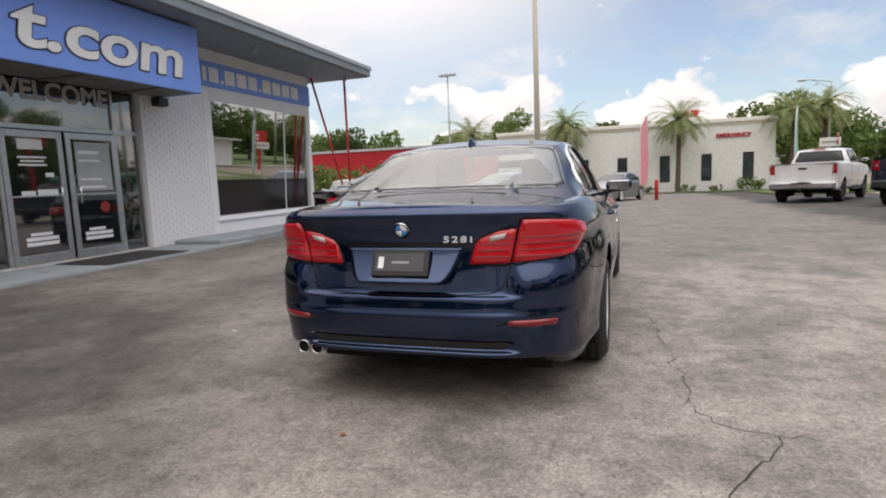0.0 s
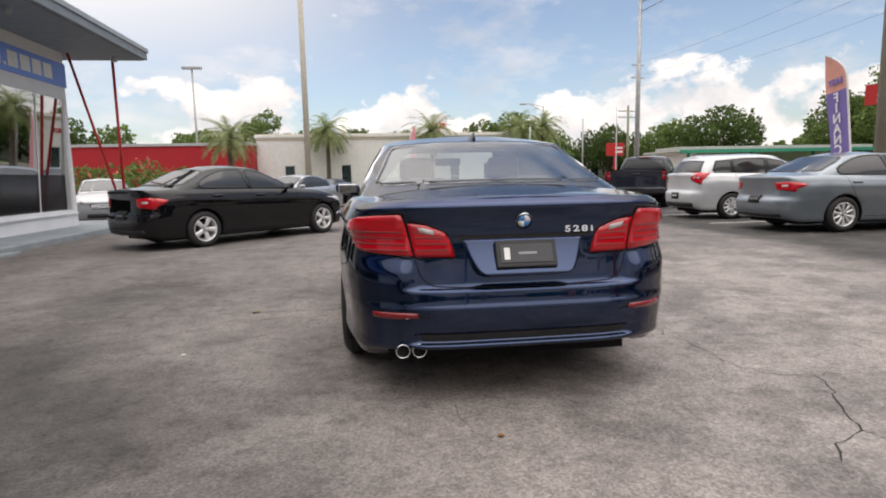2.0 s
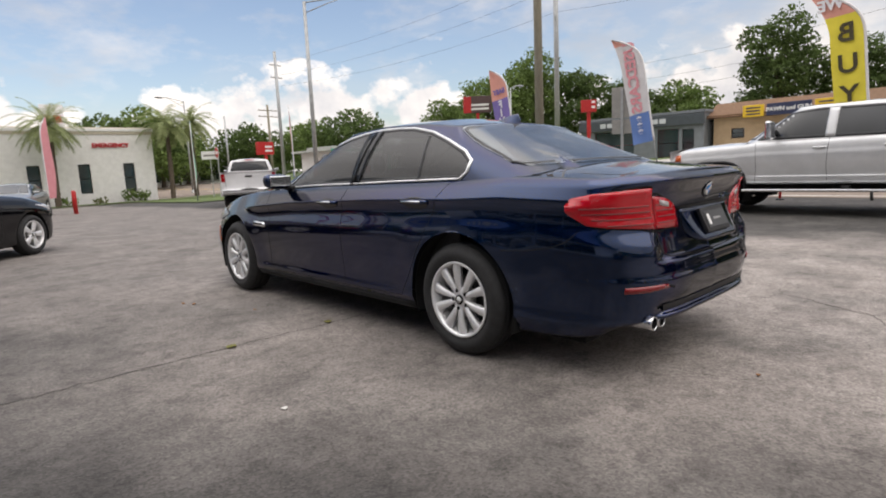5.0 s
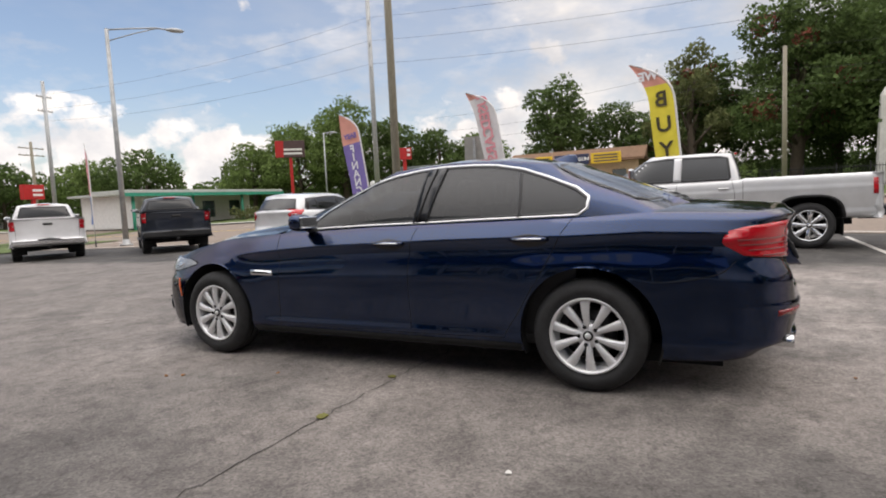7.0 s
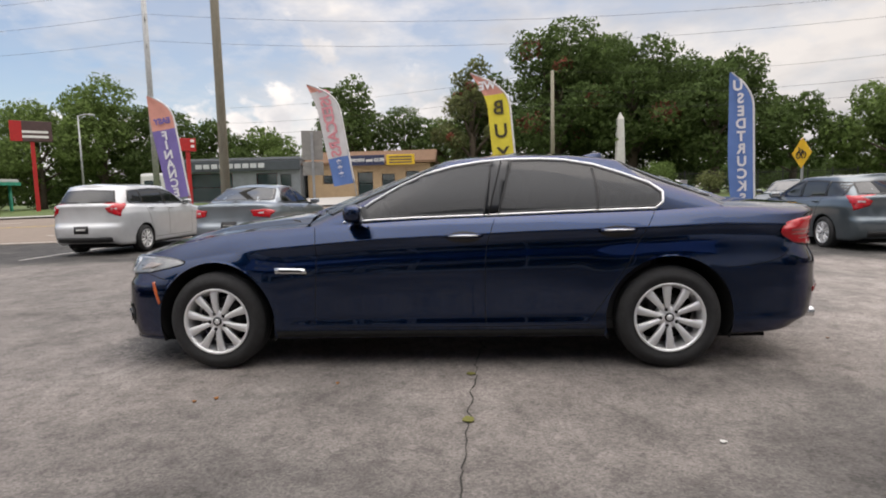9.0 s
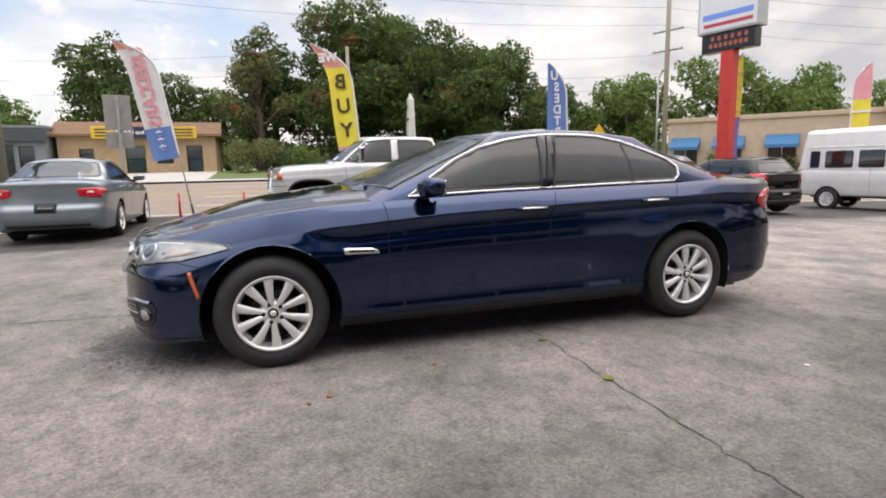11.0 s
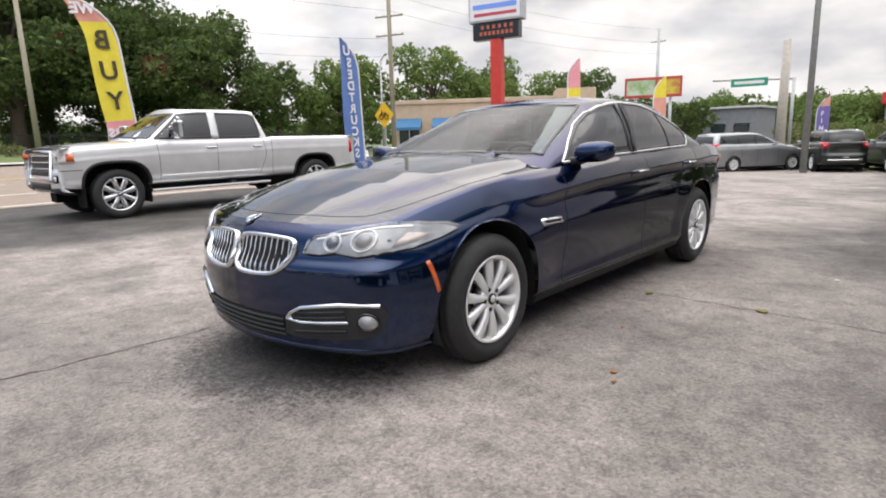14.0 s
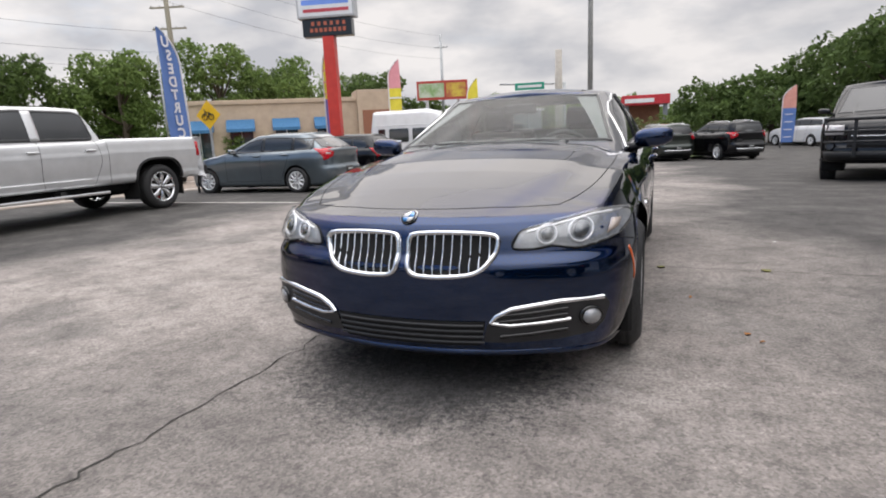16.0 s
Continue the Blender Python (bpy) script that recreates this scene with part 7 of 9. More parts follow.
# ---- vehicles ----
BLUE = mat("deep blue metallic paint", (0.0014, 0.0180, 0.068), (0.0012, 0.0160, 0.060), 3.0, 0.20, 0.95, coat=1.0, edge=(0.02, 0.09, 0.22), spec=0.2, big=0.05)
BLUE.node_tree.nodes["Principled BSDF"].inputs["Coat IOR"].default_value = 1.54
HERO = dict(
    W=1.86, yr=-2.60, yf=2.32, wb=2.968, R=0.332, arch=0.400, rim=0.219, flare=0.012, tw=0.225, spokes=5, pairs=True, nS=400, nT=84, nG=180, nH=26, nQ=22, cowl=0.98, deck=-1.95,
    plan=[(0, -2.585), (0.45, -2.57), (0.70, -2.48), (0.84, -2.29), (0.905, -1.9), (0.93, -1.3), (0.93, 0), (0.93, 1.2), (0.918, 1.6), (0.876, 1.97), (0.768, 2.16), (0.49, 2.295), (0.22, 2.362), (0, 2.378)],
    zones=HERO_ZONES,
    belt=[(-2.6, 1.0), (-2.4, 1.0), (-2.1, 1.02), (-1.8, 1.03), (-1.4, 1.01), (-0.8, 1.0), (0, 0.985), (0.5, 0.965), (0.8, 0.955), (1.2, 0.93), (1.5, 0.90), (1.8, 0.84), (2.0, 0.79), (2.3, 0.755)],
    top=[(-2.6, 1.03), (-2.45, 1.045), (-2.3, 1.06), (-2.05, 1.085), (-1.9, 1.09), (0.95, 1.015), (1.1, 1.0), (1.3, 0.975), (1.5, 0.95), (1.7, 0.905), (1.95, 0.850), (2.1, 0.812), (2.2, 0.787), (2.30, 0.770), (2.38, 0.755)],
    cabin=dict(w0=0.80, yr0=-2.08, yf0=1.10, w1=0.595, yr1=-1.27, yf1=0.0, a0=0.16, b0=0.20, a1=0.05, b1=0.07, bulge=0.03,
               edge=[(-1.25, 1.345), (-0.9, 1.385), (-0.5, 1.395), (0, 1.365), (0.05, 1.36)],
               roof=[(-1.25, 1.375), (-0.9, 1.43), (-0.55, 1.445), (-0.2, 1.425), (0.05, 1.38)],
               glass=dict(side=[(0.62, 0.975), (0.44, 1.103), (0.26, 1.206), (0.08, 1.284), (-0.11, 1.331), (-0.3, 1.358), (-0.49, 1.370), (-0.7, 1.368), (-0.86, 1.357), (-1.05, 1.32), (-1.23, 1.257), (-1.40, 1.187), (-1.475, 1.13), (-1.47, 1.065), (-1.42, 1.025), (-0.84, 1.015), (-0.37, 1.003), (0.11, 0.995), (0.41, 0.985)],
                          front=[(-0.715, 1.02), (-0.35, 1.035), (0, 1.04), (0.35, 1.035), (0.715, 1.02), (0.552, 1.352), (0.3, 1.368), (0, 1.372), (-0.3, 1.368), (-0.552, 1.352)],
                          rear=[(-0.70, 1.11), (-0.66, 1.085), (-0.33, 1.092), (0, 1.095), (0.33, 1.092), (0.66, 1.085), (0.70, 1.11), (0.585, 1.325), (0.545, 1.342), (0.25, 1.362), (0, 1.367), (-0.25, 1.362), (-0.545, 1.342), (-0.585, 1.325)])),
    dome=(((1.0, 0.67), (1.225, 0.645), (1.635, 0.585), (1.938, 0.485), (2.2, 0.34)), 0.024), split=True, seal=0.022, see_through=True, rear_screen=REARGLASS, screen=CLEAR, side_glass=TINT, pillars=[(-0.405, -0.325, -0.505, -0.375)], mirror=(0.82, 0.52, 0.965),
)


def spec_from(S, L, W, H, wb, R, rim, **kw):
    """Another car's spec, stretched from S to new overall sizes."""
    ky, kx, kz = L / (S["yf"] - S["yr"]), W / S["W"], H / 1.45
    sy = lambda pts: [(a * ky, b * kz) for a, b in pts]
    out = dict(S)
    C = S["cabin"]
    out.update(W=W, yr=S["yr"] * ky, yf=S["yf"] * ky, wb=wb, R=R, rim=rim, arch=R + 0.045, nS=170, nT=24, nG=100, nH=14, nQ=12, cowl=S["cowl"] * ky, deck=S["deck"] * ky,
               plan=[(a * kx, b * ky) for a, b in S["plan"]], flare=0.0, zones=[[(z * kz, o) for z, o in zz] for zz in SEDAN_ZONES], belt=sy(S["belt"]), top=sy(S["top"]), dome=None, seal=0.04, split=False, see_through=False, rear_screen=None, screen=DARKGLASS, side_glass=DARKGLASS,
               pillars=[tuple(a * ky for a in p) for p in S["pillars"]], mirror=(S["mirror"][0] * kx, S["mirror"][1] * ky, S["mirror"][2] * kz), pieces=(), lines=())
    c = dict(C)
    c.update(w0=C["w0"] * kx, w1=C["w1"] * kx, yr0=C["yr0"] * ky, yf0=C["yf0"] * ky, yr1=C["yr1"] * ky, yf1=C["yf1"] * ky, edge=sy(C["edge"]), roof=sy(C["roof"]),
             glass=dict(side=sy(C["glass"]["side"]), front=[(a * kx, b * kz) for a, b in C["glass"]["front"]], rear=[(a * kx, b * kz) for a, b in C["glass"]["rear"]]))
    out["cabin"] = c
    out.update(kw)
    return out


def at(x, y, heading):
    return pose(x, y, gz(x, y), 0, 0, heading)


def mir(pts):
    return [(-a, b) for a, b in pts][::-1]


def rect(x0, x1, z0, z1, r=0.02):
    """A rectangle with rounded corners."""
    out = []
    for cx, cz, a0 in ((x1 - r, z1 - r, 0), (x0 + r, z1 - r, 90), (x0 + r, z0 + r, 180), (x1 - r, z0 + r, 270)):
        out += [(cx + r * math.cos(radians(a0 + k * 22.5)), cz + r * math.sin(radians(a0 + k * 22.5))) for k in range(5)]
    return out


def disc(bvh, frame3, u, v, r, thick, off=0.004, squash=1.0):
    return patch(bvh, [(u + r * math.cos(a), v + r * squash * math.sin(a)) for a in np.linspace(0, 2 * math.pi, 28, endpoint=False)], frame3, off + thick, thick, 0.2)


def ringline(u, v, rx, rz, n=40):
    return [(u + rx * math.cos(a), v + rz * math.sin(a)) for a in np.linspace(0, 2 * math.pi, n + 1)]


def hero_panels(c, n):
    """Which panel of the blue sedan a piece of its shell belongs to."""
    x, y, z = abs(c.x), c.y, c.z
    side = "left" if c.x < 0 else "right"
    if x > 0.45 and z < 1.0 and z > 0.29:
        if inside(((0.80, 0.945), (0.785, 0.6), (0.81, 0.29), (-0.318, 0.29), (-0.33, 0.80), (-0.388, 0.985), (0.5, 0.965)), y, z):
            return "front_door", side
        if inside(((-0.388, 0.985), (-0.33, 0.80), (-0.318, 0.29), (-0.98, 0.30), (-1.07, 0.45), (-1.225, 0.70), (-1.33, 0.9), (-1.38, 0.99)), y, z):
            return "rear_door", side
    if n.z > 0.5 and x < 0.755 - 0.12 * max(0, (y - 1.6) / 0.5) and 0.98 < y < 2.17 and z > 0.75:
        return "bonnet", ""
    if n.z > 0.5 and x < 0.65 and y < -2.0 and 1.0 < z < 1.12:
        return "boot_lid", ""
    if n.z > 0.6 and z > 1.3:
        return "roof", ""
    if y > 1.86 and z < 0.62:
        return "front_bumper", ""
    if y < -1.9 and z < 0.60:
        return "rear_bumper", ""
    return None


SEAM = mat("panel gap", (0.003, 0.003, 0.004), (0.002, 0.002, 0.002), 20, 0.9)
LAMPDARK = mat("lamp housing", (0.40, 0.405, 0.41), (0.24, 0.245, 0.25), 14, 0.35, 0.4, coat=0.6)
LAMPGLASS = glass("clear lamp cover", (0.93, 0.94, 0.95), 0.02)
BADGEBLUE = mat("badge blue enamel", (0.03, 0.22, 0.55), (0.03, 0.2, 0.5), 5, 0.2, coat=1.0)
BADGEWHITE = mat("badge white enamel", (0.75, 0.76, 0.77), (0.7, 0.7, 0.7), 5, 0.2, coat=1.0)
TAILDARK = mat("dark red lamp glass", (0.20, 0.003, 0.006), (0.13, 0.002, 0.004), 26, 0.3, coat=0.2)
LEATHER = mat("black leather", (0.03, 0.03, 0.032), (0.02, 0.02, 0.021), 14, 0.5, bump=0.1)

TAIL_IN = [(-0.560, 0.919), (-0.477, 0.909), (-0.387, 0.871), (-0.363, 0.837), (-0.338, 0.750), (-0.420, 0.752), (-0.526, 0.755)]
TAIL_OUT = [(-0.537, 0.757), (-0.641, 0.764), (-0.757, 0.775), (-0.800, 0.786), (-0.826, 0.84), (-0.846, 0.895), (-0.838, 0.918), (-0.79, 0.940), (-0.70, 0.957), (-0.590, 0.964), (-0.572, 0.92)]
HEADLAMP = [(-0.450, 0.648), (-0.530, 0.642), (-0.60, 0.652), (-0.66, 0.642), (-0.70, 0.638), (-0.765, 0.650), (-0.831, 0.664), (-0.863, 0.690), (-0.874, 0.724), (-0.845, 0.752), (-0.805, 0.764), (-0.738, 0.766), (-0.619, 0.743), (-0.50, 0.718), (-0.468, 0.700)]


def hero_detail(root, bvh, S, paint):
    """Lamps, trim, grille, handles, seams, badges, exhaust and cabin of the blue sedan."""
    for flip in (False, True):
        f = mir if flip else (lambda k: list(k))
        sx = 1 if flip else -1
        side = SIDE_R if flip else SIDE_L
        for pts, off in ((TAIL_IN, 0.010), (TAIL_OUT, 0.012)):
            lamp = part("tail_lamp", patch(bvh, f(pts), REAR, off, 0.03, 0.04), REDLAMP, root)
            zs = (0.785, 0.815, 0.845, 0.875)
            for z in zs:
                xs = [x for x in np.linspace(-0.87, -0.34, 60) if inside(pts, x, z) and inside(pts, x, z + 0.014) and inside(pts, x, z - 0.006)]
                if len(xs) > 4:
                    part("lamp_rib", ribbon(bvh, [((-x if flip else x), z) for x in xs[1:-1]], REAR, 0.007, off + 0.002, 0.001), TAILDARK, lamp)
            if pts is TAIL_IN:
                part("reversing_lamp", patch(bvh, f([(-0.513, 0.901), (-0.438, 0.885), (-0.432, 0.857), (-0.503, 0.874)]), REAR, off + 0.004, 0.004, 0.05), CLEARLAMP, lamp)
            rim_ = f(pts)
            part("lamp_gap", ribbon(bvh, [tuple(p) for p in curve_pts(rim_, 60, True)] + [tuple(curve_pts(rim_, 60, True)[0])], REAR, 0.014, 0.002, 0.0), SEAM, lamp)
        part("rear_reflector", patch(bvh, f([(-0.735, 0.462), (-0.735, 0.492), (-0.62, 0.494), (-0.528, 0.493), (-0.518, 0.470), (-0.63, 0.462)]), REAR, 0.006, 0.008, 0.05), mat("red bumper reflector", (0.22, 0.004, 0.007), (0.17, 0.003, 0.005), 30, 0.2, coat=0.6), root)
        part("reflector_groove", ribbon(bvh, f([(-0.83, 0.53), (-0.66, 0.515), (-0.52, 0.482), (-0.47, 0.468)]), REAR, 0.016, 0.0015, 0.0), SEAM, root)
        # headlamp
        hl = part("headlamp", patch(bvh, f(HEADLAMP), FRONT, 0.003, 0.0, 0.04), LAMPDARK, root)
        for (u, v, r) in ((-0.575, 0.696, 0.036), (-0.700, 0.705, 0.043)):
            for rr, hh in ((r, 0.006),):
                part("lamp_ring", ribbon(bvh, [((-a if flip else a), b) for a, b in ringline(u, v, rr, rr)], FRONT, 0.010, 0.006, hh), SILVER, hl)
            part("projector", disc(bvh, FRONT, -u if flip else u, v, r * 0.62, 0.010), mat("smoked projector lens", (0.14, 0.145, 0.15), (0.09, 0.095, 0.10), 30, 0.1, 0.4, coat=1.0), hl)
        part("lamp_brow", ribbon(bvh, f([(-0.50, 0.708), (-0.62, 0.733), (-0.735, 0.756), (-0.80, 0.754)]), FRONT, 0.012, 0.008, 0.004), SILVER, hl)
        part("turn_lamp", patch(bvh, f([(-0.79, 0.675), (-0.828, 0.69), (-0.838, 0.718), (-0.80, 0.728)]), FRONT, 0.010, 0.004, 0.05), mat("pale amber lens", (0.46, 0.37, 0.31), (0.38, 0.30, 0.25), 20, 0.2, coat=1.0), hl)
        part("lamp_cover", patch(bvh, f(HEADLAMP), FRONT, 0.024, 0.022, 0.04), LAMPGLASS, hl)
        rim_ = curve_pts(f(HEADLAMP), 60, True)
        part("lamp_gap", ribbon(bvh, [tuple(p) for p in rim_] + [tuple(rim_[0])], FRONT, 0.014, 0.003, 0.0), SEAM, hl)
        # side repeater and amber reflector
        part("side_reflector", patch(bvh, [(1.862, 0.44), (1.880, 0.435), (1.930, 0.600), (1.910, 0.606)], side, 0.003, 0.004, 0.03), AMBER, root)
        # kidney
        K = [(-0.028, 0.575), (-0.052, 0.548), (-0.10, 0.541), (-0.18, 0.540), (-0.29, 0.550), (-0.345, 0.578), (-0.380, 0.622), (-0.392, 0.672), (-0.378, 0.697), (-0.30, 0.707), (-0.16, 0.712), (-0.05, 0.706), (-0.026, 0.688), (-0.022, 0.63)]
        kd = part("grille", patch(bvh, f(K), FRONT, 0.004, 0.0, 0.06), LINER, root)
        ring = curve_pts(f(K), 80, True)
        part("grille_surround", ribbon(bvh, [tuple(p) for p in ring] + [tuple(ring[0])], FRONT, 0.022, 0.004, 0.016), CHROME, kd)
        for k in range(9):
            x = -0.060 - k * 0.0375
            col = [z for z in np.linspace(0.53, 0.72, 80) if inside(K, x, z)]
            lo, hi = col[0] + 0.004, col[-1] - 0.004
            part("grille_slat", ribbon(bvh, [((-x if flip else x) + sx * -0.004 * 0, z) for z in np.linspace(lo, hi, 6)], FRONT, 0.0075, 0.005, 0.003), CHROME, kd)
        # lower side intake with fog lamp
        I = [(-0.331, 0.262), (-0.355, 0.345), (-0.39, 0.385), (-0.45, 0.410), (-0.63, 0.433), (-0.80, 0.434), (-0.815, 0.395), (-0.795, 0.325), (-0.756, 0.284), (-0.616, 0.264), (-0.42, 0.255)]
        it = part("side_intake", patch(bvh, f(I), FRONT, 0.004, 0.0, 0.05), BLACK, root)
        part("intake_trim", ribbon(bvh, f([(-0.792, 0.431), (-0.63, 0.430), (-0.448, 0.404), (-0.388, 0.374), (-0.366, 0.345)]), FRONT, 0.020, 0.006, 0.008), CHROME, it)
        part("intake_trim", ribbon(bvh, f([(-0.370, 0.345), (-0.44, 0.334), (-0.56, 0.342), (-0.67, 0.353)]), FRONT, 0.016, 0.006, 0.008), CHROME, it)
        for z in (0.30, 0.365, 0.39):
            part("intake_slat", ribbon(bvh, f([(-0.40, z - 0.015), (-0.52, z - 0.005), (-0.66, z + 0.01)]), FRONT, 0.016, 0.006, 0.006), GLOSSBLACK, it)
        fl = part("fog_lamp", disc(bvh, FRONT, 0.745 * sx, 0.358, 0.031, 0.012), LAMPDARK, it)
        part("fog_ring", ribbon(bvh, ringline(0.745 * sx, 0.358, 0.038, 0.038), FRONT, 0.012, 0.006, 0.010), GLOSSBLACK, fl)
        # seams of doors and wings
        for nm, line in (("front_door_gap", [(0.80, 0.945), (0.785, 0.84), (0.79, 0.6), (0.815, 0.33), (0.81, 0.29)]), ("door_gap", [(-0.388, 0.995), (-0.33, 0.80), (-0.318, 0.55), (-0.318, 0.29)]), ("rear_door_gap", [(-1.40, 1.01), (-1.33, 0.9), (-1.225, 0.70), (-1.16, 0.60), (-1.07, 0.45), (-1.0, 0.345), (-0.98, 0.30)]),
                         ("sill_gap", [(0.81, 0.29), (0.2, 0.284), (-0.5, 0.284), (-0.98, 0.295)]), ("bumper_gap", [(-1.83, 0.650), (-2.014, 0.664), (-2.168, 0.70), (-2.243, 0.76)]), ("front_bumper_gap", [(1.83, 0.62), (1.9, 0.635), (2.0, 0.66)])):
            part(nm, ribbon(bvh, curve_pts(line, 40).tolist(), side, 0.007, 0.0008, 0.0), SEAM, root)
        # chrome round the side windows
        p = np.array(S["cabin"]["glass"]["side"])
        ring = np.r_[p, p[:1]]
        fine = np.concatenate([np.linspace(ring[k], ring[k + 1], max(2, int(np.hypot(*(ring[k + 1] - ring[k])) / 0.04)), endpoint=False) for k in range(len(p))] + [ring[-1:]])
        cut = max(i for i, q in enumerate(fine) if q[1] > 1.03 and q[0] > 0.0)
        part("window_trim", ribbon(bvh, fine[:cut + 1].tolist(), side, 0.011, 0.004, 0.003), SATIN, root)
        part("window_trim", ribbon(bvh, fine[cut:].tolist(), side, 0.019, 0.005, 0.005), SATIN, root)
        for line, ww in (([(-0.345, 1.0), (-0.44, 1.36)], 0.008), ([(-0.318, 1.0), (-0.37, 1.352)], 0.012), ([(-0.41, 1.005), (-0.508, 1.357)], 0.012)):
            part("pillar_edge", ribbon(bvh, [tuple(p) for p in np.linspace(line[0], line[1], 8)], side, ww, 0.016, 0.002), SEAM if ww < 0.01 else GLOSSBLACK, root)
        part("window_divider", ribbon(bvh, [(-1.055, 1.02), (-1.058, 1.15), (-1.04, 1.29)], side, 0.022, 0.008, 0.004), SEAL, root)
        # door handles over dark cups
        for y, z in ((-0.185, 0.874), (-1.154, 0.892)):
            cup = part("handle_cup", patch(bvh, [(y + 0.112 * math.cos(a), z - 0.004 + 0.036 * math.sin(a)) for a in np.linspace(0, 2 * math.pi, 26, endpoint=False)], side, 0.004, 0.0, 0.012), GLOSSBLACK, root)
            base = bvh.ray_cast(Vector((sx * 3, y, z)), Vector((-sx, 0, 0)))[0].x
            hb = part("door_handle", sweep(bmesh.new(), [(base - sx * 0.005, y + 0.118, z + 0.004), (base + sx * 0.026, y + 0.09, z + 0.006), (base + sx * 0.032, y, z + 0.008), (base + sx * 0.026, y - 0.09, z + 0.006), (base - sx * 0.005, y - 0.118, z + 0.004)], [0.010, 0.013, 0.015, 0.013, 0.010], 10), paint, root)
            part("handle_strip", sweep(bmesh.new(), [(base + sx * 0.036, y + 0.088, z + 0.007), (base + sx * 0.044, y, z + 0.009), (base + sx * 0.036, y - 0.088, z + 0.007)], 0.006, 8), CHROME, hb)
        part("wing_vent", patch(bvh, [(0.845, 0.648), (0.86, 0.682), (1.065, 0.690), (1.055, 0.652)], side, 0.008, 0.008, 0.06), CHROME, root)
        part("vent_slot", patch(bvh, [(0.875, 0.660), (0.88, 0.673), (1.035, 0.678), (1.03, 0.662)], side, 0.012, 0.0, 0.06), SEAM, root)
        part("sill_trim", patch(bvh, [(1.08, 0.215), (1.08, 0.262), (-1.08, 0.262), (-1.08, 0.215)], side, 0.003, 0.006, 0.1), LINER, root)
        # bonnet edges and creases
        part("bonnet_gap", ribbon(bvh, curve_pts(f([(-0.60, 2.03), (-0.70, 1.80), (-0.755, 1.45), (-0.765, 1.1), (-0.745, 0.86)]), 40).tolist(), TOP, 0.008, 0.0008, 0.0), SEAM, root)
        part("boot_gap", ribbon(bvh, curve_pts(f([(-0.645, -2.14), (-0.63, -2.25), (-0.585, -2.42)]), 24).tolist(), TOP, 0.007, 0.0008, 0.0), SEAM, root)
    # nose
    part("bonnet_front_gap", ribbon(bvh, curve_pts([(-0.60, 2.03), (-0.45, 2.10), (-0.24, 2.165), (0, 2.185), (0.24, 2.165), (0.45, 2.10), (0.60, 2.03)], 50).tolist(), TOP, 0.008, 0.0008, 0.0), SEAM, root)
    low = part("lower_intake", patch(bvh, [(-0.312, 0.240), (-0.335, 0.30), (-0.345, 0.352), (0.345, 0.352), (0.335, 0.30), (0.312, 0.240)], FRONT, 0.003, 0.0, 0.06), LINER, root)
    for z in (0.258, 0.283, 0.308, 0.333):
        part("intake_slat", ribbon(bvh, [(x, z) for x in np.linspace(-0.335, 0.335, 16)], FRONT, 0.012, 0.004, 0.006), BLACK, low)
    part("front_lip", ribbon(bvh, [(x, 0.205 - 0.0 * x) for x in np.linspace(-0.84, 0.84, 60)], FRONT, 0.03, 0.003, 0.008), paint, root)
    for y, z, fr, r in ((0, 0.765, FRONT, 0.034), (0, 0.918, REAR, 0.041)):
        sq = 0.62 if fr is FRONT else 1.0
        bd = part("badge", disc(bvh, fr, 0, z, r, 0.004, squash=sq), CHROME, root)
        part("badge_ring", disc(bvh, fr, 0, z, r * 0.93, 0.005, squash=sq), GLOSSBLACK, bd)
        for q in range(4):
            a0 = q * math.pi / 2
            wedge = [(0, z)] + [(r * 0.74 * math.cos(a0 + k * math.pi / 16), z + sq * r * 0.74 * math.sin(a0 + k * math.pi / 16)) for k in range(9)]
            part("badge_field", patch(bvh, wedge, fr, 0.011, 0.002, 0.2), BADGEBLUE if q % 2 else BADGEWHITE, bd)
    # tail
    # number-plate hollow: its floor leans back, the foot standing proud
    z0, z1 = 0.666, 0.832
    bm = bmesh.new()
    ytop = bvh.ray_cast(Vector((0, -6, z1)), Vector((0, 1, 0)))[0].y
    grid = []
    for v in np.linspace(0, 1, 13):
        half = 0.215 + 0.090 * v ** 0.7 + 0.03 * (1 - (1 - min(1.0, v / 0.25)) ** 2) ** 0.5 - 0.03
        z = z0 + (z1 - z0) * v
        row = []
        for u in np.linspace(-1, 1, 29):
            y = bvh.ray_cast(Vector((u * half, -6, z)), Vector((0, 1, 0)))[0].y
            row.append(bm.verts.new((u * half, y - 0.004 - 0.080 * (1 - v) ** 1.25, z)))
        grid.append(row)
    for p, q in zip(grid, grid[1:]):
        for i in range(28):
            bm.faces.new((p[i], p[i + 1], q[i + 1], q[i])).smooth = True
    r = bmesh.ops.extrude_edge_only(bm, edges=[e for e in bm.edges if e.is_boundary])
    for v in r["geom"]:
        if isinstance(v, bmesh.types.BMVert):
            v.co.y += 0.10
    rec = part("plate_recess", bm, paint, root)
    # flat gloss black strip, painting in the shadow below the boot handle
    part("boot_grip", patch(bvh, [(-0.318, 0.836), (-0.36, 0.852), (0.36, 0.852), (0.318, 0.836)], REAR, 0.004, 0.0, 0.08), GLOSSBLACK, root, "dark grip slot over the number plate")
    tilt = Matrix.Translation((0, ytop - 0.050, 0.760)) @ Matrix.Rotation(radians(-24), 4, "X")
    pf = part("plate_frame", boxm(-0.148, 0.148, -0.012, 0.012, -0.068, 0.068, bevel=0.006), BLACK, root, m=tilt)
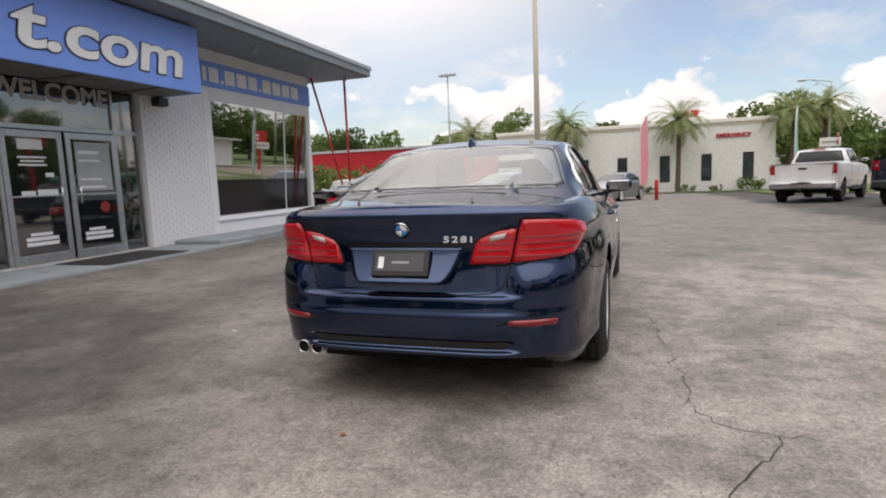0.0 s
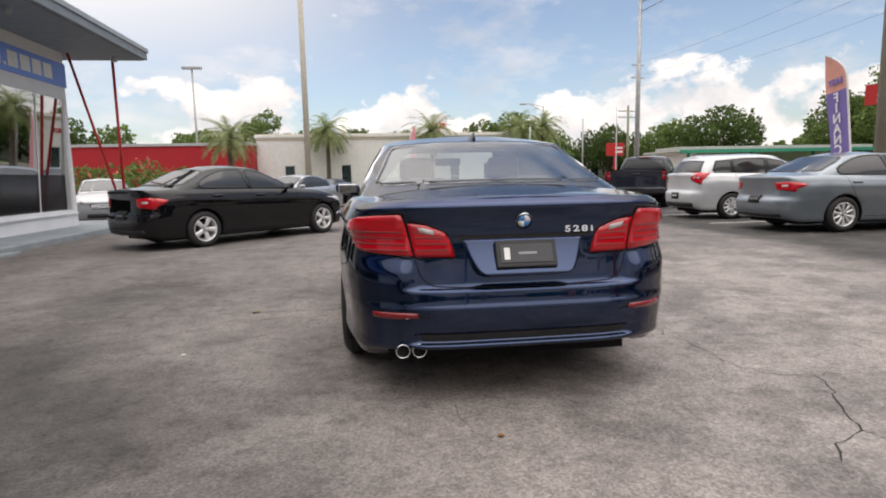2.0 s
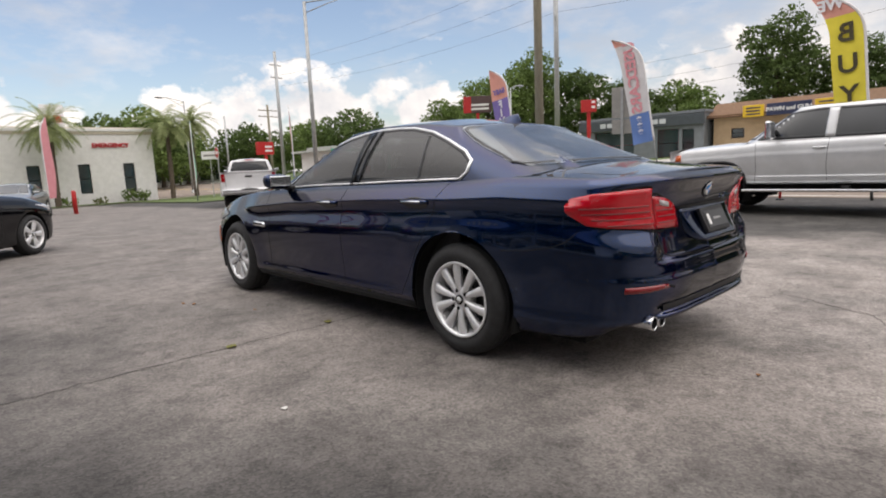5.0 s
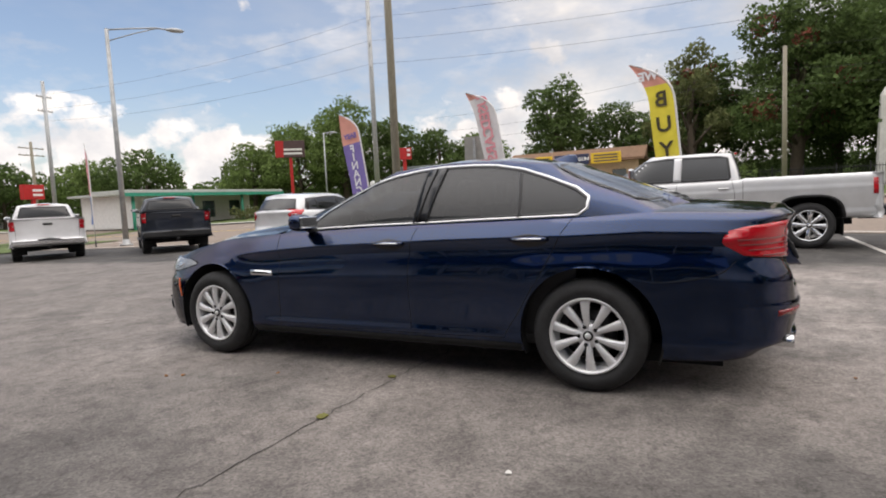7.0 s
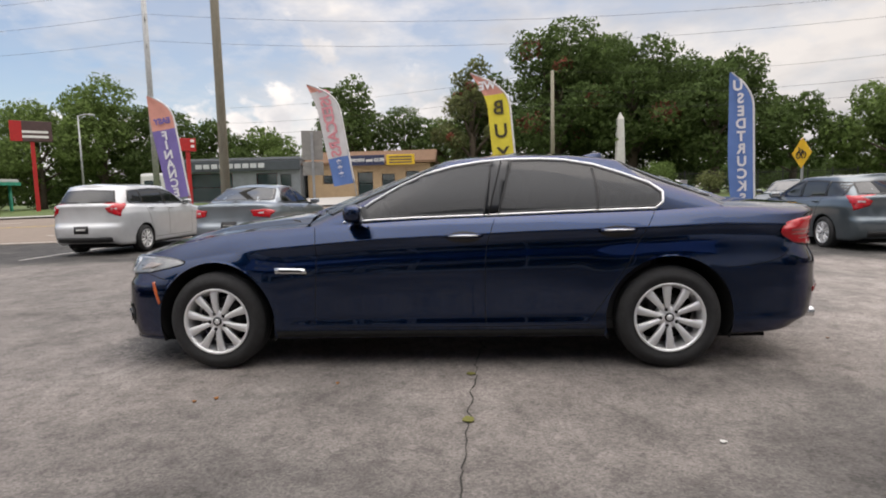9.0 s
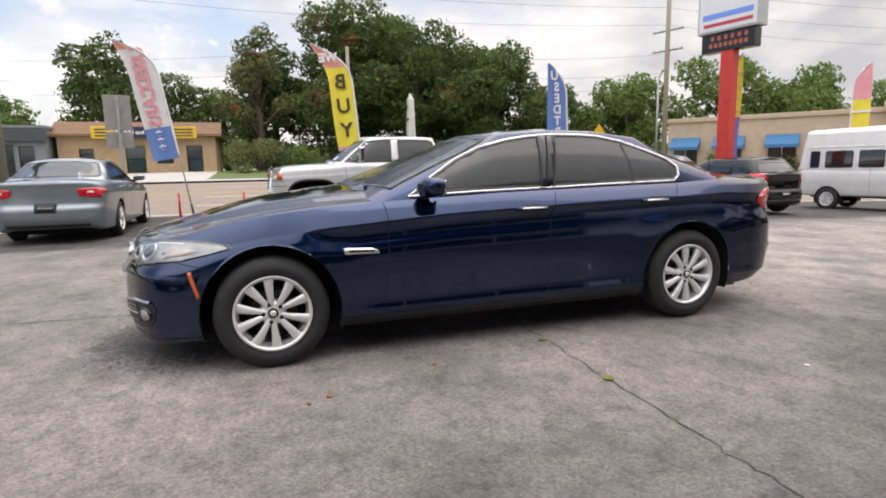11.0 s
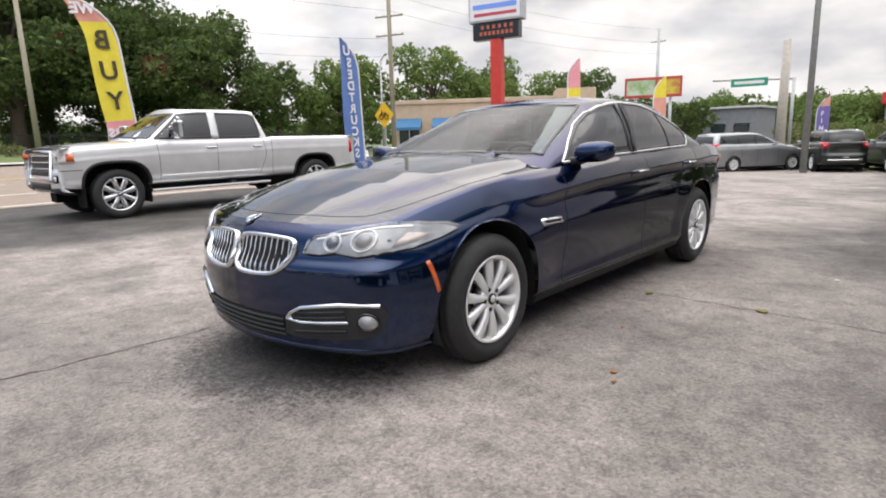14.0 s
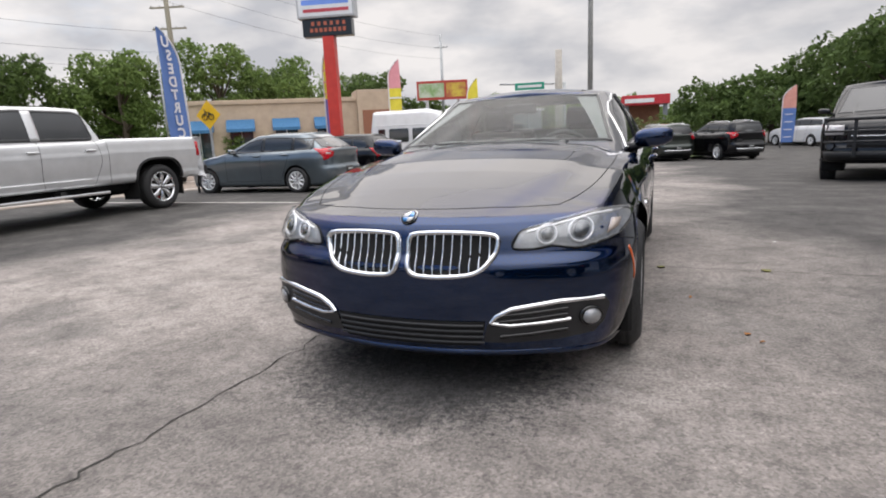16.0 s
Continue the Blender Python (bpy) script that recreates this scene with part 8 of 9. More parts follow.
    part("plate", boxm(-0.128, 0.128, -0.016, -0.012, -0.046, 0.046, bevel=0.002), mat("grey dealer card", (0.06, 0.062, 0.066), (0.05, 0.052, 0.055), 10, 0.6), pf)
    part("sticker", boxm(-0.11, -0.082, -0.018, -0.0155, -0.03, 0.028), SIGNWHITE, pf)
    part("print_bar", boxm(-0.04, 0.05, -0.018, -0.0155, -0.006, 0.006), mat("grey print", (0.3, 0.3, 0.3), (0.25, 0.25, 0.25), 9, 0.6), pf)
    for x, ch in ((0.224, "5"), (0.267, "2"), (0.310, "8"), (0.347, "i")):
        yb = bvh.ray_cast(Vector((x, -5, 0.867)), Vector((0, 1, 0)))[0].y
        part("model_badge_letter", text_mesh(ch, 0.042, 0.006, bold=0.0012), CHROME, root, "chrome model lettering", m=Matrix.Translation((x, yb, 0.867)) @ Matrix.Rotation(radians(78), 4, "X") @ Matrix.Diagonal((1.55, 1, 1, 1)))
    part("boot_lower_gap", ribbon(bvh, curve_pts([(-0.533, 0.755), (-0.503, 0.661), (-0.46, 0.622), (-0.38, 0.609), (0, 0.600), (0.38, 0.609), (0.46, 0.622), (0.503, 0.661), (0.533, 0.755)], 70).tolist(), REAR, 0.009, 0.001, 0.0), SEAM, root)
    part("boot_side_gap", ribbon(bvh, [(-0.533, 0.755), (-0.568, 0.92), (-0.582, 0.964), (-0.60, 1.0)], REAR, 0.008, 0.001, 0.0), SEAM, root)
    part("boot_side_gap", ribbon(bvh, [(0.533, 0.755), (0.568, 0.92), (0.582, 0.964), (0.60, 1.0)], REAR, 0.008, 0.001, 0.0), SEAM, root)
    part("diffuser", patch(bvh, [(-0.50, 0.342), (-0.52, 0.382), (0.52, 0.382), (0.50, 0.342)], REAR, 0.003, 0.0, 0.06), BLACK, root)
    for x in (-0.600, -0.520):
        ex = part("exhaust_tip", lathe([(-2.52, 0.030), (-2.524, 0.032), (-2.522, 0.0355), (-2.505, 0.0355), (-2.30, 0.034)], 24, "y"), CHROME, root, m=Matrix.Translation((x, 0.0, 0.300)))
        part("exhaust_bore", lathe([(-2.50, 0.0), (-2.505, 0.030), (-2.52, 0.031)], 24, "y"), LINER, ex)
    # roof fin
    bm = bmesh.new()
    secs = []
    for t, h, w in ((0, 0.002, 0.02), (0.3, 0.03, 0.026), (0.65, 0.058, 0.022), (0.9, 0.064, 0.012), (1, 0.03, 0.006)):
        y = -1.05 - 0.2 * t
        z = bvh.ray_cast(Vector((0, y, 3)), Vector((0, 0, -1)))[0].z - 0.006
        secs.append([bm.verts.new(p) for p in ((-w * 1.4, y, z), (-w * 0.35, y, z + h * 0.8), (0, y, z + h), (w * 0.35, y, z + h * 0.8), (w * 1.4, y, z))])
    for a, b in zip(secs, secs[1:]):
        for k in range(4):
            bm.faces.new((a[k], a[k + 1], b[k + 1], b[k])).smooth = True
    part("roof_fin", bm, paint, root)
    # cabin
    part("dashboard", boxm(-0.68, 0.68, 0.42, 0.95, 0.62, 0.95, bevel=0.06), LEATHER, root)
    part("parcel_shelf", boxm(-0.60, 0.60, -1.95, -1.45, 0.95, 1.0, bevel=0.02), LEATHER, root)
    part("cabin_floor", boxm(-0.80, 0.80, -1.5, 0.9, 0.24, 0.30), LEATHER, root)
    for sx in (-1, 1):
        part("door_lining", boxm(*sorted((sx * 0.74, sx * 0.79)), -1.4, 0.7, 0.3, 0.93, bevel=0.01), LEATHER, root)
        st = part("front_seat", boxm(sx * 0.36 - 0.24, sx * 0.36 + 0.24, -0.35, 0.15, 0.32, 0.55, bevel=0.05), LEATHER, root)
        part("backrest", boxm(-0.24, 0.24, -0.07, 0.07, 0, 0.62, bevel=0.06), LEATHER, st, m=pose(sx * 0.36, -0.35, 0.50, 14, 0, 0))
        hr = part("headrest", boxm(-0.13, 0.13, -0.05, 0.05, 0, 0.19, bevel=0.045), LEATHER, st, m=pose(sx * 0.36, -0.53, 1.10, 8, 0, 0))
        part("rear_headrest", boxm(-0.13, 0.13, -0.045, 0.045, 0, 0.13, bevel=0.04), LEATHER, root, m=Matrix.Translation((sx * 0.36, -1.42, 1.0)))
    part("rear_bench", boxm(-0.66, 0.66, -1.35, -0.85, 0.32, 0.56, bevel=0.06), LEATHER, root)
    part("rear_backrest", boxm(-0.66, 0.66, -1.48, -1.30, 0.5, 1.0, bevel=0.05), LEATHER, root)
    part("steering_wheel", sweep(bmesh.new(), [(-0.36 + 0.185 * math.cos(a), 0.36 + 0.07 * math.sin(a), 0.92 + 0.17 * math.sin(a)) for a in np.linspace(0, 2 * math.pi, 28, endpoint=False)], 0.016, 8, True), BLACK, root)
    part("rear_view_mirror", boxm(-0.12, 0.12, -0.015, 0.015, -0.035, 0.035, bevel=0.012), BLACK, root, m=Matrix.Translation((0, 0.16, 1.27)))


car("sedan", "dark blue four-door sedan with chrome window trim", "car", HERO, BLUE, at(0, 0, 0), group="", detail=hero_detail)

# ---- the other vehicles ----
PLATEBAR = mat("number plate bar", (0.5, 0.5, 0.48), (0.42, 0.42, 0.4), 6, 0.5)


def trim_pieces(tail, head, plate_z, doors, handles, grille=None, bumper=None, lamp_mats=None):
    """Detail common to the plainer vehicles: lamps, plate, door gaps, handles, grille, bumpers."""
    def add(root, bvh, S, paint):
        W = S["W"] / 2
        for flip in (False, True):
            f = mir if flip else (lambda k: list(k))
            side = SIDE_R if flip else SIDE_L
            if tail:
                lamp = part("tail_lamp", patch(bvh, f(tail), REAR, 0.010, 0.02, 0.06), REDLAMP, root)
                cx, cz = np.mean(tail, axis=0)
                part("reversing_lamp", patch(bvh, f([(cx - 0.04, cz - 0.02), (cx + 0.05, cz - 0.02), (cx + 0.05, cz + 0.015), (cx - 0.04, cz + 0.015)]), REAR, 0.014, 0.004, 0.1), CLEARLAMP, lamp)
            if S.get("side_lamp"):
                part("tail_lamp", patch(bvh, S["side_lamp"], side, 0.008, 0.02, 0.06), REDLAMP, root)
            if head:
                hl = part("headlamp", patch(bvh, f(head), FRONT, 0.008, 0.02, 0.06), CLEARLAMP, root)
                cx, cz = np.mean(head, axis=0)
                part("projector", disc(bvh, FRONT, -cx if flip else cx, cz, 0.045, 0.01, 0.008), LAMPDARK, hl)
            for line in doors:
                part("door_gap", ribbon(bvh, curve_pts(line, 30).tolist(), side, 0.011, 0.001, 0.0), SEAM, root)
            for y, z in handles:
                part("door_handle", patch(bvh, rect(y - 0.09, y + 0.09, z - 0.016, z + 0.016, 0.012), side, 0.03, 0.03, 0.1), paint if S.get("handle_paint", True) else CHROME, root)
        if plate_z:
            pf = part("number_plate", patch(bvh, rect(-0.155, 0.155, plate_z - 0.075, plate_z + 0.075, 0.01), REAR, 0.012, 0.012, 0.1), BLACK if S.get("dark_plate", True) else PLATEBAR, root)
            part("plate_bar", patch(bvh, rect(-0.1, 0.1, plate_z - 0.02, plate_z + 0.02, 0.004), REAR, 0.016, 0.004, 0.1), PLATEBAR, pf)
        if grille:
            g = part("grille", patch(bvh, grille, FRONT, 0.006, 0.01, 0.06), BLACK, root)
            xs, zs = [p[0] for p in grille], [p[1] for p in grille]
            for k in range(3):
                z = min(zs) + (max(zs) - min(zs)) * (k + 1) / 4
                part("grille_bar", ribbon(bvh, [(x, z) for x in np.linspace(min(xs) * 0.9, max(xs) * 0.9, 14)], FRONT, 0.03, 0.012, 0.012), S.get("grille_mat", CHROME), g)
        for x in S.get("rails", ()):
            pts = [(x, y, bvh.ray_cast(Vector((x, y, 4)), Vector((0, 0, -1)))[0].z) for y in np.linspace(-1.75, 0.15, 9)]
            part("roof_rail", sweep(bmesh.new(), [(a, b, c + (0.0 if k in (0, 8) else 0.035)) for k, (a, b, c) in enumerate(pts)], 0.018, 8), CHROME, root)
        for fr, pts, mt in bumper or ():
            part("bumper_trim", patch(bvh, pts, fr, 0.012, 0.02, 0.08), mt, root)
    return add


def sedan_trim(S, tail_low=0.70, tail_high=0.90, ky=None):
    k = S["yf"] / 2.32
    kz = S["belt"][4][1] / 1.01
    w = S["W"] / 2
    t = [(-w * 0.55, tail_low * kz + 0.04), (-w * 0.86, tail_low * kz), (-w * 0.875, tail_high * kz - 0.02), (-w * 0.80, tail_high * kz + 0.02), (-w * 0.50, tail_high * kz)]
    S["side_lamp"] = [(S["yr"] + 0.17, tail_low * kz + 0.01), (S["yr"] + 0.17, tail_high * kz), (S["yr"] + 0.30, tail_high * kz + 0.005), (S["yr"] + 0.46, tail_high * kz - 0.03), (S["yr"] + 0.36, tail_low * kz + 0.08)]
    h = [(-w * 0.50, 0.655 * kz), (-w * 0.90, 0.67 * kz), (-w * 0.955, 0.78 * kz), (-w * 0.62, 0.745 * kz)]
    doors = ([(0.80 * k, 0.94 * kz), (0.79 * k, 0.6 * kz), (0.81 * k, 0.29 * kz)], [(-0.388 * k, 0.99 * kz), (-0.32 * k, 0.6 * kz), (-0.318 * k, 0.29 * kz)], [(-1.36 * k, 1.0 * kz), (-1.2 * k, 0.66 * kz), (-1.0 * k, 0.33 * kz)], [(0.81 * k, 0.285 * kz), (-1.0 * k, 0.285 * kz)])
    return trim_pieces(t, h, 0.60 * kz, doors, ((-0.185 * k, 0.875 * kz), (-1.15 * k, 0.89 * kz)),
                       [(-0.42, 0.50 * kz), (-0.48, 0.66 * kz), (0.48, 0.66 * kz), (0.42, 0.50 * kz)], ((FRONT, [(-0.55, 0.24 * kz), (-0.55, 0.36 * kz), (0.55, 0.36 * kz), (0.55, 0.24 * kz)], BLACK), (REAR, [(-0.6, 0.29 * kz), (-0.6, 0.36 * kz), (0.6, 0.36 * kz), (0.6, 0.29 * kz)], BLACK)))


def hatch_spec(L, W, H, wb, R, rim, tailgate=0.42, belt_up=0.0, **kw):
    """A hatchback, estate or SUV: the cabin runs to the tail."""
    S = spec_from(HERO, L, W, H, wb, R, rim, **kw)
    c = dict(S["cabin"])
    yr = S["yr"]
    kz = H / 1.45
    b = 1.0 * kz + belt_up
    c.update(yr0=yr + 0.16, yr1=yr + tailgate, w1=c["w1"] * 1.12, a0=0.2, a1=0.16, b1=0.16, yf1=c["yf1"],
             edge=[(yr, H - 0.14), (yr + 0.6, H - 0.075), (-0.5, H - 0.055), (0.2, H - 0.085)], roof=[(yr, H - 0.10), (yr + 0.6, H - 0.02), (-0.5, H), (0.2, H - 0.06)])
    yb = yr + 0.62
    c["glass"] = dict(side=[(0.60 * L / 4.92, b - 0.01), (0.05, H - 0.19), (-0.35, H - 0.12), (-0.8, H - 0.115), (yb, H - 0.17), (yb - 0.10, b + 0.09), (yb - 0.02, b + 0.02), (-0.4, b - 0.005)],
                      front=[(a, z + belt_up * 0.4) for a, z in c["glass"]["front"]], rear=[(-W * 0.36, b + 0.06), (0, b + 0.05), (W * 0.36, b + 0.06), (W * 0.31, H - 0.17), (0, H - 0.145), (-W * 0.31, H - 0.17)])
    S["cabin"] = c
    S["deck"] = yr + 0.22
    S["belt"] = [(y, max(z, (b if y < 0.9 else z))) for y, z in S["belt"]]
    S["top"] = [(y, z + (belt_up * 0.8 if y > 0 else 0)) for y, z in S["top"]]
    S["pillars"] = [(-0.42, -0.32), (-1.28, -1.20)] if L > 4.2 else [(-0.35, -0.26), (-1.12, -1.05)]
    S["belt_z"] = b
    return S


def hatch_trim(S, tall=0.30, low=0.0):
    b, w, kz = S["belt_z"], S["W"] / 2, S["belt"][4][1] / 1.01
    t = [(-w * 0.64, b - 0.15), (-w * 0.86, b - 0.15 - tall * 0.3), (-w * 0.875, b + 0.03), (-w * 0.84, b + 0.04), (-w * 0.60, b - 0.06)]
    S["side_lamp"] = [(S["yr"] + 0.17, b - 0.13 - tall * 0.2), (S["yr"] + 0.15, b + 0.03), (S["yr"] + 0.26, b + 0.05), (S["yr"] + 0.42, b + 0.02), (S["yr"] + 0.34, b - 0.09)]
    h = [(-w * 0.52, 0.66 * kz), (-w * 0.90, 0.68 * kz), (-w * 0.955, 0.80 * kz), (-w * 0.64, 0.75 * kz)]
    yr, wb2 = S["yr"], S["wb"] / 2
    doors = ([(0.72, b - 0.05), (0.72, 0.6), (0.74, 0.32 + low)], [(-0.36, b), (-0.33, 0.6), (-0.33, 0.32 + low)], [(-1.22, b), (-1.08, 0.68), (-0.92, 0.36 + low)], [(0.74, 0.315 + low), (-0.92, 0.315 + low)])
    strips = ((REAR, [(-0.62, 0.50), (-0.66, 0.545), (0.66, 0.545), (0.62, 0.50)], CHROME),) if low else ()
    return trim_pieces(t, h, 0.52 * kz, doors, ((-0.22, b - 0.10), (-1.04, b - 0.085)),
                       [(-0.40, 0.50 * kz), (-0.45, 0.66 * kz), (0.45, 0.66 * kz), (0.40, 0.50 * kz)], ((REAR, [(-0.6, 0.29 + low), (-0.6, 0.40 + low), (0.6, 0.40 + low), (0.6, 0.29 + low)], BLACK), (FRONT, [(-0.5, 0.26 + low), (-0.5, 0.38 + low), (0.5, 0.38 + low), (0.5, 0.26 + low)], BLACK)) + strips)


def pickup_spec(wb, fo, ro, W, H, R, rim, cab_r, cab_f, **kw):
    """A crew-cab pickup: tall flanks, long bonnet, square load bed."""
    yf, yr = wb / 2 + fo, -wb / 2 - ro
    w = W / 2
    hb = H * 0.70
    side = [(0.46, 0.16), (0.48, 0.08), (0.56, 0.05), (0.68, 0.03), (0.82, 0.015), (0.98, 0.0), (1.10, 0.0), (1.20, 0.005), (1.28, 0.015), (1.34, 0.03), (1.36, 0.06)]
    rear = [(0.52, 0.10), (0.54, 0.03), (0.62, 0.0), (0.70, 0.0), (0.74, 0.06), (0.86, 0.07), (1.0, 0.07), (1.12, 0.07), (1.24, 0.065), (1.35, 0.06), (1.38, 0.09)]
    frontz = [(0.42, 0.20), (0.46, 0.06), (0.54, 0.01), (0.64, 0.0), (0.72, 0.01), (0.80, 0.05), (0.92, 0.055), (1.04, 0.06), (1.14, 0.08), (1.22, 0.13), (1.25, 0.2)]
    c0, c1 = cab_f, cab_r
    b = 1.36
    S = dict(W=W, yr=yr, yf=yf, wb=wb, R=R, rim=rim, tw=0.27, arch=R + 0.095, spokes=6, pairs=True, nS=190, nT=26, nG=110, nH=14, nQ=12, cowl=c0, deck=c1, crown=3.0, floor=0.46,
             plan=plan_pts(w, yr, yf, 0.10, kw.pop("nose", 0.24)), zones=(side, rear, frontz),
             belt=[(yr, 1.39), (c1 - 0.02, 1.39), (c1 + 0.02, 1.36), (c0 - 0.3, 1.33), (c0, 1.30), (yf - 0.5, 1.26), (yf, 1.22)],
             top=[(yr, 1.385), (c1, 1.38), (c0, 1.37), (yf - 0.9, 1.36), (yf - 0.35, 1.32), (yf, 1.25)],
             cabin=dict(w0=w - 0.075, yr0=c1 - 0.02, yf0=c0 + 0.08, w1=w - 0.27, yr1=c1 + 0.12, yf1=c0 - 0.78, a0=0.07, b0=0.3, a1=0.08, b1=0.15, bulge=0.02,
                        edge=[(c1, H - 0.09), (c1 + 0.6, H - 0.06), (c0 - 0.9, H - 0.065), (c0 - 0.6, H - 0.09)], roof=[(c1, H - 0.05), (c1 + 0.6, H), (c0 - 0.9, H - 0.01), (c0 - 0.6, H - 0.06)],
                        glass=dict(side=[(c0 - 0.28, b + 0.02), (c0 - 0.78, H - 0.15), (c0 - 1.2, H - 0.115), (c1 + 0.35, H - 0.13), (c1 + 0.22, H - 0.17), (c1 + 0.18, b + 0.06), (c1 + 0.22, b + 0.02)],
                                   front=[(-w * 0.80, b + 0.03), (0, b + 0.06), (w * 0.80, b + 0.03), (w * 0.64, H - 0.13), (0, H - 0.11), (-w * 0.64, H - 0.13)],
                                   rear=[(-w * 0.76, b + 0.08), (w * 0.76, b + 0.08), (w * 0.64, H - 0.14), (-w * 0.64, H - 0.14)])),
             pillars=[((c0 + c1) / 2 - 0.20, (c0 + c1) / 2 - 0.06)], mirror=(w - 0.08, c0 - 0.42, 1.38), side_glass=DARKGLASS, screen=DARKGLASS, seal=0.05)
    S.update(kw)
    k = S.get("kz", 1.0)
    if k != 1.0:
        zz = lambda pts: [(a, z * k) for a, z in pts]
        C = S["cabin"]
        S.update(zones=tuple([(z * k, o) for z, o in q] for q in S["zones"]), belt=zz(S["belt"]), top=zz(S["top"]))
        S["cabin"] = dict(C, edge=zz(C["edge"]), roof=zz(C["roof"]), glass={g: zz(p) for g, p in C["glass"].items()})
    return S


def pickup_trim(S, chrome_bumper=True, head=None):
    w, yr, yf, c0, c1 = S["W"] / 2, S["yr"], S["yf"], S["cowl"], S["deck"]
    mid = (c0 + c1) / 2 - 0.13
    kz = S.get("kz", 1.0)
    t = [(-w * 0.85, 1.02), (-w * 0.985, 1.02), (-w * 0.99, 1.32), (-w * 0.85, 1.33)]
    h = head or [(-w * 0.62, 0.98), (-w * 0.96, 0.98), (-w * 0.97, 1.17), (-w * 0.62, 1.16)]
    doors = ([(c0 - 0.28, 1.33), (c0 - 0.30, 0.9), (c0 - 0.28, 0.56)], [(mid, 1.36), (mid + 0.02, 0.9), (mid, 0.56)], [(c1 + 0.16, 1.37), (c1 + 0.12, 1.0), (c1 + 0.3, 0.56)], [(c1 - 0.02, 1.38), (c1 - 0.02, 0.9), (c1 - 0.02, 0.52)], [(c0 - 0.28, 0.555), (c1 + 0.3, 0.555)])
    doors = tuple([(a, z * kz) for a, z in line] for line in doors)
    t, h = [(a, z * kz) for a, z in t], [(a, z * kz) for a, z in h]
    wide = S.get("body_bumper")
    base = trim_pieces(t, h, 0.68, doors, ((mid + 0.12, 1.20 * kz), (c1 + 0.30, 1.20 * kz)), [(-w * 0.56, 0.74), (-w * 0.56, 1.16), (w * 0.56, 1.16), (w * 0.56, 0.74)],
                       ((FRONT, [(-w * 0.55, 0.52), (-w * 0.55, 0.62), (w * 0.55, 0.62), (w * 0.55, 0.52)], BLACK) if wide else (FRONT, [(-w * 0.92, 0.52), (-w * 0.92, 0.66), (w * 0.92, 0.66), (w * 0.92, 0.52)], CHROME if chrome_bumper else BLACK),))

    def add(root, bvh, S, paint):
        base(root, bvh, S, paint)
        bm = part("rear_bumper", boxm(-w * 0.96, w * 0.96, yr - 0.12, yr + 0.10, 0.56, 0.74, bevel=0.03), S.get("rear_bumper_mat", CHROME), root)
        part("bumper_step", boxm(-0.3, 0.3, yr - 0.13, yr - 0.1, 0.70, 0.745, bevel=0.008), BLACK, bm)
        part("tailgate_gap", ribbon(bvh, [(-w * 0.84, 1.36), (-w * 0.84, 1.0), (-w * 0.84, 0.78), (0, 0.775), (w * 0.84, 0.78), (w * 0.84, 1.0), (w * 0.84, 1.36)], REAR, 0.014, 0.002, 0), SEAM, root)
        part("tailgate_handle", patch(bvh, rect(-0.13, 0.13, 1.18, 1.25, 0.02), REAR, 0.012, 0.012, 0.1), BLACK, root)
        part("high_stop_lamp", boxm(-0.18, 0.18, c1 + 0.06, c1 + 0.1, S["cabin"]["roof"][0][1] - 0.02, S["cabin"]["roof"][0][1] + 0.01, bevel=0.004), REDLAMP, root)
        for sx in (-1, 1):
            rb_ = part("running_board", boxm(*sorted((sx * (w - 0.10), sx * (w + 0.06))), c1 + 0.1, c0 - 0.1, 0.40, 0.45, bevel=0.015), S.get("board_mat", CHROME), root)
            part("board_bracket", boxm(*sorted((sx * (w - 0.2), sx * (w - 0.02))), -0.1, 0.0, 0.42, 0.50), BLACK, rb_)
            side = SIDE_R if sx > 0 else SIDE_L
            for cy in (S["wb"] / 2, -S["wb"] / 2):
                rr = S["arch"] + 0.022
                pn = S.get("arch_square", 2.0)
                q = lambda a: (abs(math.cos(a)) ** pn + abs(math.sin(a)) ** pn) ** (-1 / pn)
                part("arch_moulding", ribbon(bvh, [(cy + rr * q(a) * math.cos(a), S["R"] + rr * q(a) * math.sin(a)) for a in np.linspace(0.12, math.pi - 0.12, 40)], side, 0.05, 0.006, 0.012), S.get("arch_mat", paint), root)
            if wide:
                # lower door mouldings, side of the tail lamp, square fog lamp, dark valance and arch corners
                part("door_moulding", ribbon(bvh, [(y, 0.705 * kz) for y in np.linspace(c1 + 0.34, c0 - 0.32, 24)], side, 0.035, 0.004, 0.008), paint, root)
                part("tail_lamp_side", patch(bvh, [(yr + 0.03, 1.0 * kz), (yr + 0.17, 1.0 * kz), (yr + 0.17, 1.29 * kz), (yr + 0.03, 1.29 * kz)], side, 0.008, 0.012, 0.1), REDLAMP, root)
                f = mir if sx > 0 else (lambda k: list(k))
                fog = part("fog_lamp", patch(bvh, f(rect(-w * 0.84, -w * 0.66, 0.63, 0.75, 0.015)), FRONT, 0.006, 0.008, 0.08), GLOSSBLACK, root)
                part("fog_lens", patch(bvh, f(rect(-w * 0.79, -w * 0.71, 0.65, 0.73, 0.012)), FRONT, 0.012, 0.004, 0.08), CLEARLAMP, fog)
                part("valance", patch(bvh, f([(-w * 0.5, 0.44), (-w * 0.97, 0.47), (-w * 0.97, 0.56), (-w * 0.5, 0.54)]), FRONT, 0.012, 0.01, 0.08), BLACK, root)
                part("valance_side", patch(bvh, [(yf - 0.06, 0.45), (yf - 0.40, 0.45), (yf - 0.40, 0.545), (yf - 0.06, 0.56)], side, 0.008, 0.01, 0.08), BLACK, root)
